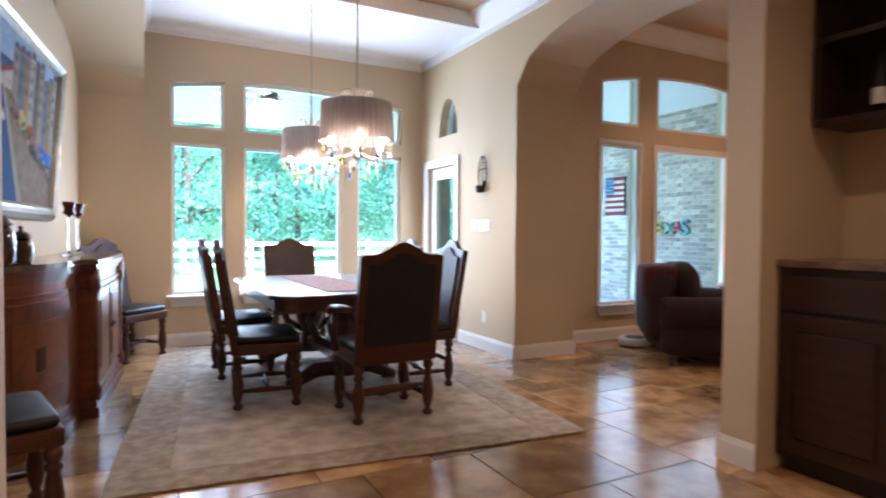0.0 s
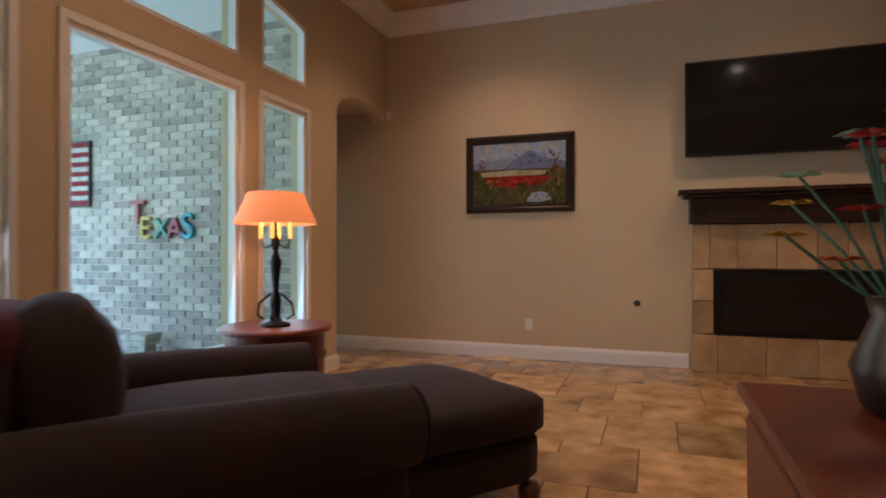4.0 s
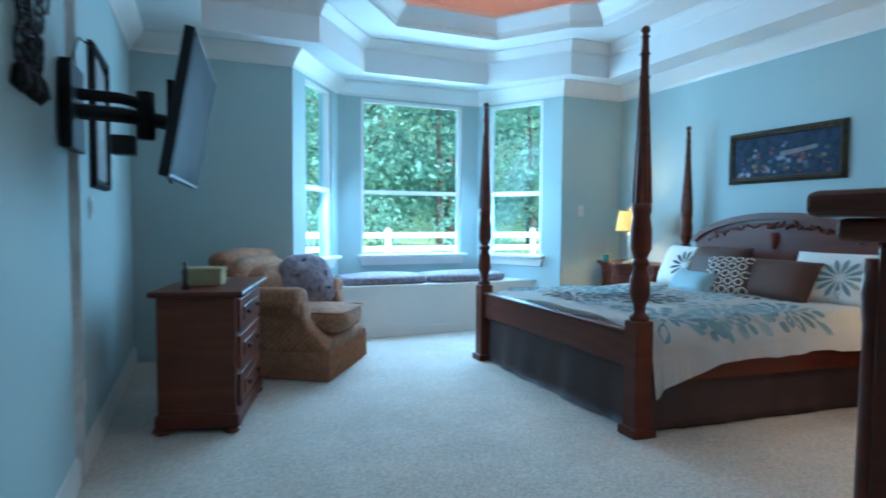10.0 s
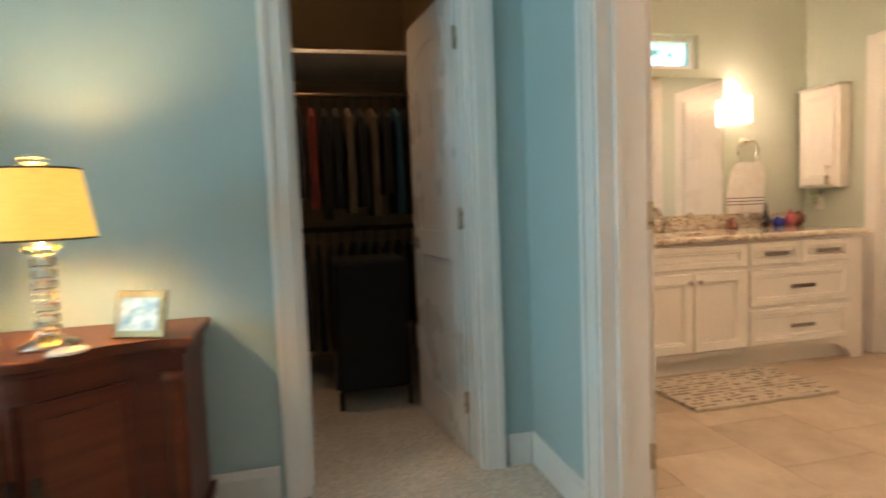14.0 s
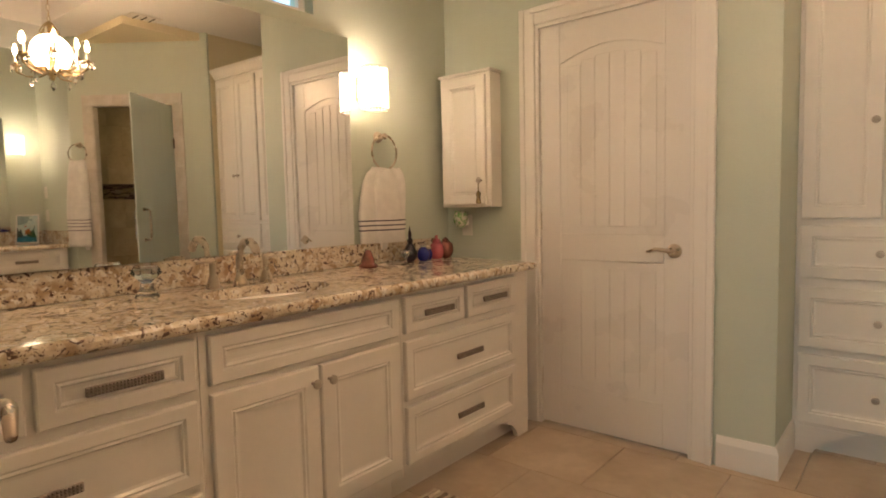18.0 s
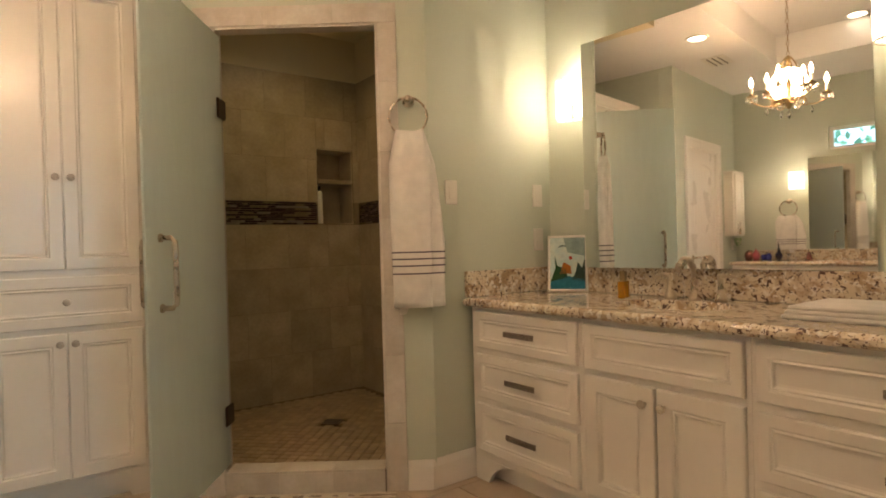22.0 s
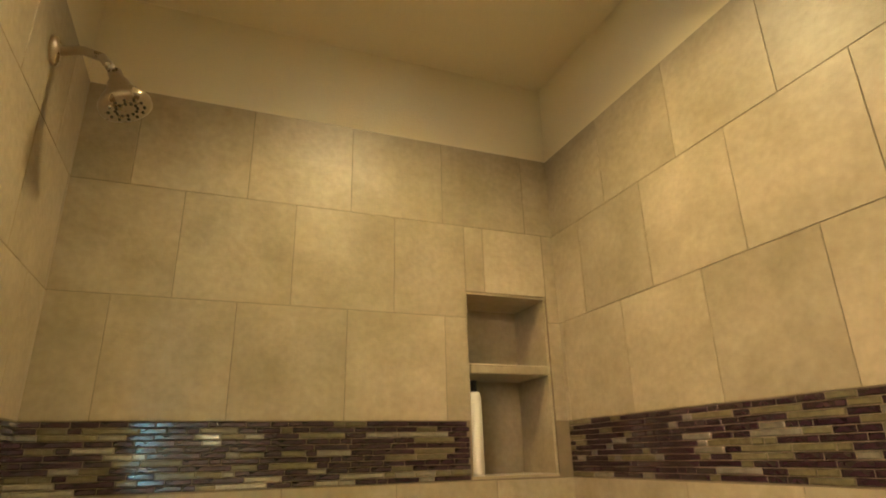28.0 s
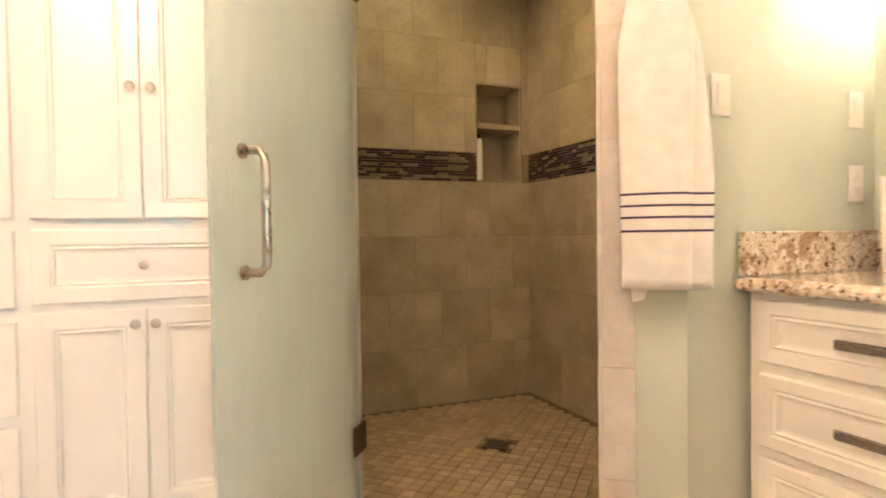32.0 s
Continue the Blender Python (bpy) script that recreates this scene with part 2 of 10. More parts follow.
cabinet_white = mat("white_cabinet_paint", (0.76, 0.73, 0.68), 0.3, vary=0.025, scale=2.5, fine=50, bump=0.003, coat=0.2)
door_white = mat("white_door_paint", (0.76, 0.74, 0.72), 0.28, vary=0.02, scale=3, fine=60, bump=0.003, coat=0.15)
cherry = wood("dark_cherry_wood", (0.065, 0.013, 0.006), (0.18, 0.036, 0.016), 0.38, 0.08)
cherry_side = wood("red_cherry_wood", (0.075, 0.018, 0.008), (0.22, 0.052, 0.022), 0.38, 0.08)
sideboard_cherry = wood("burl_cherry_wood", (0.10, 0.026, 0.012), (0.29, 0.075, 0.03), 0.3, 0.3)
sideboard_carved = wood("carved_cherry_wood", (0.07, 0.02, 0.009), (0.2, 0.055, 0.022), 0.32, 0.3)
walnut = wood("dark_walnut_wood", (0.035, 0.014, 0.007), (0.1, 0.04, 0.018), 0.32, 0.35)
walnut_light = wood("carved_walnut_wood", (0.04, 0.013, 0.006), (0.115, 0.038, 0.016), 0.36, 0.2)
burl = mat("burl_veneer", (0.17, 0.05, 0.016), 0.3, vary=0.25, scale=9, fine=45, bump=0.003, second=(0.1, 0.03, 0.012), mix=0.7, coat=0.5)
burl_gold = mat("golden_burl_veneer", (0.25, 0.085, 0.025), 0.3, vary=0.2, scale=12, fine=45, bump=0.003, second=(0.12, 0.036, 0.012), mix=0.7, coat=0.5)
espresso = wood("espresso_wood", (0.018, 0.009, 0.005), (0.05, 0.024, 0.013), 0.4, 0.15)
black_leather = mat("dark_green_black_leather", (0.010, 0.013, 0.013), 0.42, vary=0.2, scale=8, fine=220, bump=0.02, coat=0.05)
brown_leather = mat("dark_brown_leather", (0.05, 0.026, 0.015), 0.5, vary=0.2, scale=7, fine=220, bump=0.02)
plum_velvet = mat("plum_chenille", (0.026, 0.008, 0.008), 0.95, vary=0.25, scale=5, fine=180, bump=0.05, sheen=0.03)
red_throw = mat("red_throw_knit", (0.085, 0.008, 0.012), 0.95, vary=0.2, scale=20, fine=180, bump=0.06)
tan_chenille = mat("tan_chenille", (0.48, 0.22, 0.12), 0.95, vary=0.18, scale=22, fine=150, bump=0.06, second=(0.26, 0.13, 0.07), sheen=0.05)


def lattice(m_, pitch, dark):
    """Weaves a darker diagonal lattice into a cloth."""
    t = m_.node_tree
    pr, co = t.nodes["Principled BSDF"], t.nodes.new("ShaderNodeTexCoord")
    src = pr.inputs["Base Color"].links[0].from_socket
    waves = []
    for dx, dz in ((1, 1), (1, -1)):
        dot, ab, gt = t.nodes.new("ShaderNodeVectorMath"), t.nodes.new("ShaderNodeMath"), t.nodes.new("ShaderNodeMath")
        dot.operation, ab.operation, gt.operation = "DOT_PRODUCT", "PINGPONG", "LESS_THAN"
        dot.inputs[1].default_value = (dx, dx * 0.9, dz)
        t.links.new(co.outputs["Object"], dot.inputs[0])
        t.links.new(dot.outputs["Value"], ab.inputs[0])
        ab.inputs[1].default_value = pitch / 2
        t.links.new(ab.outputs[0], gt.inputs[0])
        gt.inputs[1].default_value = pitch * 0.09
        waves.append(gt)
    mx, mix = t.nodes.new("ShaderNodeMath"), t.nodes.new("ShaderNodeMixRGB")
    mx.operation, mix.blend_type = "MAXIMUM", "MULTIPLY"
    t.links.new(waves[0].outputs[0], mx.inputs[0])
    t.links.new(waves[1].outputs[0], mx.inputs[1])
    t.links.new(mx.outputs[0], mix.inputs[0])
    t.links.new(src, mix.inputs[1])
    mix.inputs[2].default_value = (*dark, 1)
    t.links.new(mix.outputs[0], pr.inputs["Base Color"])


fringe_cloth = tan_chenille.copy()
lattice(tan_chenille, 0.045, (0.74, 0.68, 0.6))
granite = speckled_stone("speckled_granite", (0.66, 0.58, 0.46), (0.40, 0.29, 0.19), (0.10, 0.06, 0.05))
nickel = mat("brushed_nickel", (0.55, 0.47, 0.38), 0.28, 1.0, vary=0.05, scale=30, fine=200, bump=0.002)
bronze = mat("oiled_bronze", (0.10, 0.07, 0.05), 0.4, 0.9, vary=0.1, scale=20, fine=100, bump=0.003)
black_metal = mat("black_iron", (0.012, 0.011, 0.011), 0.5, 0.5, vary=0.2, scale=30, fine=120, bump=0.006)
black_plastic = mat("black_plastic", (0.012, 0.012, 0.013), 0.35, vary=0.1, scale=20, fine=80, bump=0.002)
screen_black = mat("black_screen_glass", (0.006, 0.006, 0.007), 0.08, vary=0.02, scale=3, fine=30, bump=0, coat=0.5)
plate_white = mat("white_plastic", (0.75, 0.73, 0.68), 0.35, vary=0.02, scale=10, fine=60, bump=0)
towel_white = mat("white_terry", (0.80, 0.78, 0.75), 0.95, vary=0.06, scale=20, fine=420, bump=0.08, sheen=0.2)
towel_stripe = mat("navy_stripe", (0.06, 0.045, 0.09), 0.9, vary=0.1, scale=30, fine=300, bump=0.04)
linen_white = mat("white_duvet_cotton", (0.83, 0.81, 0.76), 0.85, vary=0.04, scale=5, fine=260, bump=0.03)
teal_print = mat("grey_teal_print", (0.20, 0.34, 0.37), 0.85, vary=0.1, scale=12, fine=260, bump=0.03)
grey_print = mat("charcoal_print", (0.07, 0.08, 0.085), 0.85, vary=0.1, scale=12, fine=260, bump=0.03)
choc_cloth = mat("chocolate_satin", (0.105, 0.042, 0.028), 0.55, vary=0.12, scale=5, fine=220, bump=0.02, sheen=0.04)
skirt_cloth = mat("brown_bed_skirt_satin", (0.15, 0.088, 0.08), 0.42, vary=0.12, scale=4, fine=200, bump=0.02)
aqua_cloth = mat("aqua_satin", (0.28, 0.45, 0.48), 0.5, vary=0.08, scale=5, fine=220, bump=0.02)
mauve_cloth = mat("mauve_floral_cotton", (0.30, 0.25, 0.27), 0.85, vary=0.2, scale=22, fine=200, bump=0.03, second=(0.17, 0.13, 0.16), mix=0.35)
carpet = mat("cream_carpet", (0.62, 0.55, 0.47), 1.0, vary=0.6, scale=3, fine=75, bump=0.4, second=(0.53, 0.46, 0.38), sheen=0.2)
rug_wool = mat("cream_floral_rug", (0.62, 0.55, 0.46), 1.0, vary=0.12, scale=7, fine=240, bump=0.08, second=(0.40, 0.33, 0.26), mix=0.35)
rug_edge = mat("rug_border", (0.5, 0.42, 0.32), 1.0, vary=0.14, scale=16, fine=240, bump=0.08, second=(0.33, 0.26, 0.18), mix=0.4)
mirror_glass = mat("mirror_silver", (0.93, 0.94, 0.93), 0.01, 1.0, vary=0.0, scale=1, fine=2, bump=0)
clear_glass = plain_glass("window_glass", (0.80, 0.97, 1.0))
crystal = mat("clear_crystal", (0.95, 0.96, 0.97), 0.03, trans=1.0, vary=0.0, scale=3, fine=9, bump=0, ior=1.5)
frosted = mat("rain_glass", (0.80, 0.90, 0.86), 0.34, trans=0.74, vary=0.03, scale=3, fine=26, bump=0.06, stretch=(8, 8, 1), ior=1.35)
cream_grout = mat("cream_grout", (0.36, 0.285, 0.20), 0.9, vary=0.1, scale=20, fine=120, bump=0.02)
tan_grout = mat("tan_grout", (0.24, 0.19, 0.13), 0.9, vary=0.1, scale=20, fine=120, bump=0.02)
grout = mat("grey_grout", (0.16, 0.125, 0.09), 0.9, vary=0.1, scale=20, fine=120, bump=0.02)
mortar = mat("pale_mortar", (0.66, 0.64, 0.61), 0.95, vary=0.12, scale=14, fine=90, bump=0.06)
travertine = mat("travertine", (0.56, 0.36, 0.17), 0.2, vary=0.16, scale=5.0, fine=26, bump=0.006, second=(0.24, 0.12, 0.048), mix=0.5, coat=0.3, per_object=0.42)
bath_tile = mat("cream_porcelain_tile", (0.56, 0.47, 0.37), 0.33, vary=0.11, scale=4, fine=22, bump=0.004, second=(0.34, 0.26, 0.18), mix=0.7, per_object=0.06)
shower_tile = mat("taupe_shower_tile", (0.44, 0.37, 0.265), 0.42, vary=0.2, scale=5.5, fine=52, bump=0.03, second=(0.30, 0.25, 0.165), mix=0.6, per_object=0.09)
casing_tile = mat("beige_tile_trim", (0.60, 0.57, 0.53), 0.45, vary=0.12, scale=9, fine=50, bump=0.012, second=(0.50, 0.455, 0.40), per_object=0.06)
mosaic_dark = mat("dark_mosaic_glass", (0.045, 0.02, 0.03), 0.12, vary=0.2, scale=30, fine=90, bump=0.01, coat=0.6)
mosaic_tan = mat("khaki_mosaic_glass", (0.19, 0.165, 0.095), 0.14, vary=0.2, scale=30, fine=90, bump=0.03, coat=0.5)
# pale metallic strips: lamp reflections on the mosaic, put into the colour
mosaic_glint = mat("glinting_mosaic_glass", (0.55, 0.5, 0.42), 0.12, 0.6, vary=0.2, scale=30, fine=90, bump=0.03)
brick_mat = mat("grey_tan_brick", (0.50, 0.44, 0.38), 0.9, vary=0.14, scale=9, fine=70, bump=0.06, second=(0.36, 0.31, 0.27), per_object=0.34)
brick_bulk = mat("grey_tan_brick_far", (0.43, 0.385, 0.34), 0.9, vary=0.25, scale=5, fine=60, bump=0.06, second=(0.31, 0.275, 0.25), mix=0.35)
concrete = mat("pale_concrete", (0.70, 0.68, 0.64), 0.85, vary=0.06, scale=1.5, fine=40, bump=0.03)
lawn = mat("lawn", (0.10, 0.17, 0.05), 1.0, vary=0.3, scale=0.6, fine=12, bump=0.05, second=(0.17, 0.2, 0.09))
leaf_a = mat("leaf_green", (0.10, 0.25, 0.18), 0.6, vary=0.3, scale=0.7, fine=6, bump=0, second=(0.07, 0.16, 0.09))
leaf_b = mat("leaf_pale_green", (0.16, 0.34, 0.25), 0.6, vary=0.3, scale=0.7, fine=6, bump=0, second=(0.12, 0.25, 0.16))
bark = mat("bark", (0.12, 0.085, 0.06), 0.95, vary=0.3, scale=5, fine=30, bump=0.08)
white_vinyl = mat("white_vinyl", (0.85, 0.85, 0.84), 0.4, vary=0.02, scale=4, fine=40, bump=0)
gold_leaf = mat("antique_gilt", (0.36, 0.27, 0.14), 0.4, 0.8, vary=0.2, scale=20, fine=80, bump=0.02)
silver_leaf = mat("antique_silver_leaf", (0.42, 0.40, 0.34), 0.38, 0.7, vary=0.15, scale=15, fine=70, bump=0.01)
dark_frame = mat("dark_brown_frame", (0.03, 0.014, 0.010), 0.3, vary=0.2, scale=14, fine=70, bump=0.006, coat=0.3)
bronze_frame = mat("bronze_scroll_frame", (0.085, 0.055, 0.03), 0.4, 0.3, vary=0.35, scale=30, fine=90, bump=0.03)
flame_glow = mat("lit_bulb", (1.0, 0.85, 0.6), 0.4, vary=0, scale=3, fine=9, bump=0, emit=14.0, emit_color=(1.0, 0.8, 0.5))
can_glow = mat("lit_can_lens", (1.0, 0.95, 0.85), 0.4, vary=0, scale=3, fine=9, bump=0, emit=2.0, emit_color=(1.0, 0.9, 0.72))
sconce_glow = mat("lit_crystal_rods", (1.0, 0.95, 0.85), 0.2, vary=0.2, scale=60, fine=160, bump=0.05, emit=0.85, emit_color=(1.0, 0.88, 0.7))
shade_lit = mat("lit_yellow_linen_shade", (0.75, 0.52, 0.13), 0.9, vary=0.06, scale=20, fine=200, bump=0.03, emit=0.14, emit_color=(1.0, 0.6, 0.12), stretch=(1, 1, 8))
shade_rust = mat("lit_rust_shade", (0.6, 0.2, 0.08), 0.9, vary=0.05, scale=8, fine=200, bump=0.02, emit=0.085, emit_color=(1.0, 0.28, 0.08))
shade_grey = mat("grey_string_shade", (0.20, 0.165, 0.15), 0.6, vary=0.3, scale=6, fine=60, bump=0.03, stretch=(9, 9, 0.4), trans=0.28)
cove_glow = mat("pink_rope_light", (1.0, 0.6, 0.4), 0.5, vary=0, scale=3, fine=9, bump=0, emit=0.9, emit_color=(1.0, 0.40, 0.20))


# ---- mesh helpers ----
LAST = [None]
def part(name, bm, material, parent=None, label="", smooth=False):
    me = bpy.data.meshes.new(name)
    bmesh.ops.recalc_face_normals(bm, faces=bm.faces)
    bm.to_mesh(me)
    bm.free()
    me.materials.append(material)
    if smooth:
        for pl in me.polygons:
            pl.use_smooth = True
    ob = new(name, me)
    if parent:
        ob.parent = parent
    if label:
        ob["label"] = label
    LAST[0] = ob
    return ob


def thing(name, label, category, m=None, group=""):
    ob = new(name)
    ob.empty_display_size = 0.1
    if m is not None:
        ob.matrix_world = m
    return tagged(ob, label, category, group)


def structure(name, bm, material, label="", category=""):
    return tagged(part(name, bm, material), label, category, kind="structure")


def box(x0, x1, y0, y1, z0, z1, bev=0.0, seg=1, bm=None):
    own = bm is None
    bm = bm or bmesh.new()
    vs = [bm.verts.new((x, y, z)) for z in (z0, z1) for y in (y0, y1) for x in (x0, x1)]
    fs = [bm.faces.new([vs[i] for i in q]) for q in ((0, 2, 3, 1), (4, 5, 7, 6), (0, 1, 5, 4), (2, 6, 7, 3), (0, 4, 6, 2), (1, 3, 7, 5))]
    if bev:
        es = {e for f in fs for e in f.edges}
        bmesh.ops.bevel(bm, geom=list(es), offset=bev, segments=seg, profile=0.5, affect="EDGES")
    return bm


def hexa(bm, a, b):
    """A block between two quads of four points each."""
    va, vb = [bm.verts.new(p) for p in a], [bm.verts.new(p) for p in b]
    bm.faces.new(va)
    bm.faces.new(vb[::-1])
    for i in range(4):
        bm.faces.new((va[i], vb[i], vb[(i + 1) % 4], va[(i + 1) % 4]))


def lathe(profile, n=16, x=0.0, y=0.0, bm=None, squash=1.0, caps=True):
    bm = bm or bmesh.new()
    rings = []
    for r, z in profile:
        rings.append([bm.verts.new((x + max(r, 0.0004) * math.cos(2 * math.pi * i / n), y + squash * max(r, 0.0004) * math.sin(2 * math.pi * i / n), z)) for i in range(n)])
    for a, b in zip(rings, rings[1:]):
        for i in range(n):
            bm.faces.new((a[i], a[(i + 1) % n], b[(i + 1) % n], b[i]))
    if caps:
        bm.faces.new(rings[0][::-1])
        bm.faces.new(rings[-1])
    return bm


def tube(points, r, n=8, bm=None):
    """A round bar along a line of points; r may be a list."""
    bm = bm or bmesh.new()
    pts = [Vector(p) for p in points]
    rs = r if isinstance(r, (list, tuple)) else [r] * len(pts)
    rings = []
    for i, p in enumerate(pts):
        d = (pts[min(i + 1, len(pts) - 1)] - pts[max(i - 1, 0)]).normalized()
        u = d.cross(Vector((0, 0, 1)) if abs(d.z) < 0.9 else Vector((1, 0, 0))).normalized()
        v = d.cross(u)
        rings.append([bm.verts.new(p + rs[i] * (u * math.cos(2 * math.pi * k / n) + v * math.sin(2 * math.pi * k / n))) for k in range(n)])
    for a, b in zip(rings, rings[1:]):
        for k in range(n):
            bm.faces.new((a[k], a[(k + 1) % n], b[(k + 1) % n], b[k]))
    bm.faces.new(rings[0][::-1])
    bm.faces.new(rings[-1])
    return bm


def slab(poly, z0, z1, bm=None, bev=0.0, seg=2):
    """An upright prism on a plan polygon."""
    bm = bm or bmesh.new()
    lo, hi = [bm.verts.new((x, y, z0)) for x, y in poly], [bm.verts.new((x, y, z1)) for x, y in poly]
    f0, f1 = bm.faces.new(lo[::-1]), bm.faces.new(hi)
    n = len(poly)
    for i in range(n):
        bm.faces.new((lo[i], lo[(i + 1) % n], hi[(i + 1) % n], hi[i]))
    if bev:
        bmesh.ops.bevel(bm, geom=list(f1.edges), offset=bev, segments=seg, profile=0.5, affect="EDGES")
    return bm


def sheet(poly, axis, a, b, bm=None):
    """A prism on a polygon drawn in the two other axes, from a to b along axis (0: x, 1: y)."""
    bm = bm or bmesh.new()
    pos = (lambda u, z, c: (c, u, z)) if axis == 0 else (lambda u, z, c: (u, c, z))
    lo, hi = [bm.verts.new(pos(u, z, a)) for u, z in poly], [bm.verts.new(pos(u, z, b)) for u, z in poly]
    bm.faces.new(lo[::-1])
    bm.faces.new(hi)
    n = len(poly)
    for i in range(n):
        bm.faces.new((lo[i], lo[(i + 1) % n], hi[(i + 1) % n], hi[i]))
    return bm


def moulding(profile, path, closed=False, bm=None, up=1.0):
    """A profile of (out, up) swept along a plan path of (x, y, z); out is to the left of the way."""
    bm = bm or bmesh.new()
    pts = [Vector(p) for p in path]
    n = len(pts)
    rings = []
    for i, p in enumerate(pts):
        a = (p - pts[i - 1]) if (i > 0 or closed) else (pts[1] - p)
        b = (pts[(i + 1) % n] - p) if (i < n - 1 or closed) else (p - pts[i - 1])
        a, b = Vector((a.x, a.y)).normalized(), Vector((b.x, b.y)).normalized()
        na, nb = Vector((-a.y, a.x)), Vector((-b.y, b.x))
        m = (na + nb)
        m = m / max(0.3, m.dot(na)) if m.length > 1e-6 else na
        rings.append([bm.verts.new((p.x + m.x * o, p.y + m.y * o, p.z + up * h)) for o, h in profile])
    k = len(profile)
    for i in range(n if closed else n - 1):
        a, b = rings[i], rings[(i + 1) % n]
        for j in range(k):
            bm.faces.new((a[j], a[(j + 1) % k], b[(j + 1) % k], b[j]))
    if not closed:
        bm.faces.new(rings[0])
        bm.faces.new(rings[-1][::-1])
    return bm


def wall(bm, axis, c0, c1, u0, u1, z0, z1, openings=()):
    """A wall with openings through it. axis 0: it runs along y between x = c0 and c1; axis 1: along x. openings: (ua, ub, zlo, zhi), zhi a number or a function of u."""
    cuts = {u0, u1}
    for ua, ub, zl, zh in openings:
        steps = 14 if callable(zh) else 1
        cuts |= {round(ua + (ub - ua) * i / steps, 5) for i in range(steps + 1)}
    cuts = sorted(c for c in cuts if u0 - 1e-6 <= c <= u1 + 1e-6)
    pos = (lambda c, u, z: (c, u, z)) if axis == 0 else (lambda c, u, z: (u, c, z))
    for a, b in zip(cuts, cuts[1:]):
        mid = (a + b) / 2
        spans, low = [], (z0, z0)
        for ua, ub, zl, zh in sorted((o for o in openings if o[0] < mid < o[1]), key=lambda o: o[2]):
            if zl > low[0] + 1e-4:
                spans.append((low, (zl, zl)))
            low = (zh(a), zh(b)) if callable(zh) else (zh, zh)
        spans.append((low, (z1, z1)))
        for (la, lb), (ha, hb) in spans:
            if min(ha - la, hb - lb) < 1e-4:
                continue
            hexa(bm, [pos(c0, a, la), pos(c0, b, lb), pos(c0, b, hb), pos(c0, a, ha)], [pos(c1, a, la), pos(c1, b, lb), pos(c1, b, hb), pos(c1, a, ha)])
    bmesh.ops.remove_doubles(bm, verts=bm.verts[:], dist=1e-5)
    seen = {}
    for f in bm.faces[:]:
        seen.setdefault(frozenset(v.index for v in f.verts), []).append(f) if bm.verts.index_update() is None else None
    inner = [f for fs in seen.values() if len(fs) > 1 for f in fs]
    if inner:
        bmesh.ops.delete(bm, geom=inner, context="FACES_ONLY")
    return bm


def arch(ua, ub, spring, rise):
    """An elliptic arch head over ua..ub."""
    c, h = (ua + ub) / 2, (ub - ua) / 2
    return lambda u: spring + rise * math.sqrt(max(0.0, 1 - ((u - c) / h) ** 2))


def segment(ua, ub, low, high, left, right):
    """A flat curve over a whole window group from ua to ub: its height at u between left and right."""
    c, h = (left + right) / 2, (right - left) / 2
    return lambda u: low + (high - low) * (1 - ((u - c) / h) ** 2)


BASE = [(0.0, 0.0), (0.016, 0.0), (0.016, 0.105), (0.011, 0.12), (0.007, 0.135), (0.0, 0.135)]
CROWN = [(0.0, 0.0), (0.012, 0.0), (0.02, 0.03), (0.06, 0.075), (0.105, 0.12), (0.13, 0.15), (0.13, 0.17), (0.0, 0.17)]


def baseboard(name, path, material=None):
    return structure(name, moulding(BASE, [(x, y, 0.002) for x, y in path]), material or trim_white, "white painted wooden baseboard", "baseboard")


def crown(name, path, z, scale=1.0, closed=False):
    prof = [(o * scale, h * scale) for o, h in CROWN]
    return structure(name, moulding(prof, [(x, y, z - 0.17 * scale) for x, y in path], closed), trim_white, "white painted crown moulding", "crown moulding")


# ---- structure: floors, walls, ceilings ----
structure("ground", box(-120, 140, 6.9, 160, -0.35, -0.12), lawn, "green lawn reaching to the woods", "ground")
structure("ground_south", box(-120, 140, -120, 6.9, -0.6, -0.35), lawn, "green lawn", "ground")
structure("floor_slab", box(-2.0, 9.3, -2.6, 6.85, -0.3, -0.012), grout, "grout bed under the stone floor", "floor")
structure("patio_slab", slab([(3.25, 5.2), (7.95, 5.2), (7.95, 8.9), (6.3, 11.2), (-1.5, 11.2), (-1.5, 6.85), (3.25, 6.85)], -0.12, -0.06), concrete, "pale brushed concrete patio", "patio")
structure("floor_carpet", slab([(8.0, 5.97), (15.2, 5.97), (15.2, 8.6), (13.02, 8.6), (13.02, 11.3), (12.2, 11.3), (11.6, 12.25), (9.95, 12.25), (9.2, 11.3), (8.0, 11.3)], -0.2, 0.006), carpet, "cream cut-pile bedroom carpet", "carpet")
structure("floor_bath_bed", box(9.4, 14.5, 2.2, 5.965, -0.2, -0.0125), cream_grout, "grout bed under bathroom tiles", "floor")


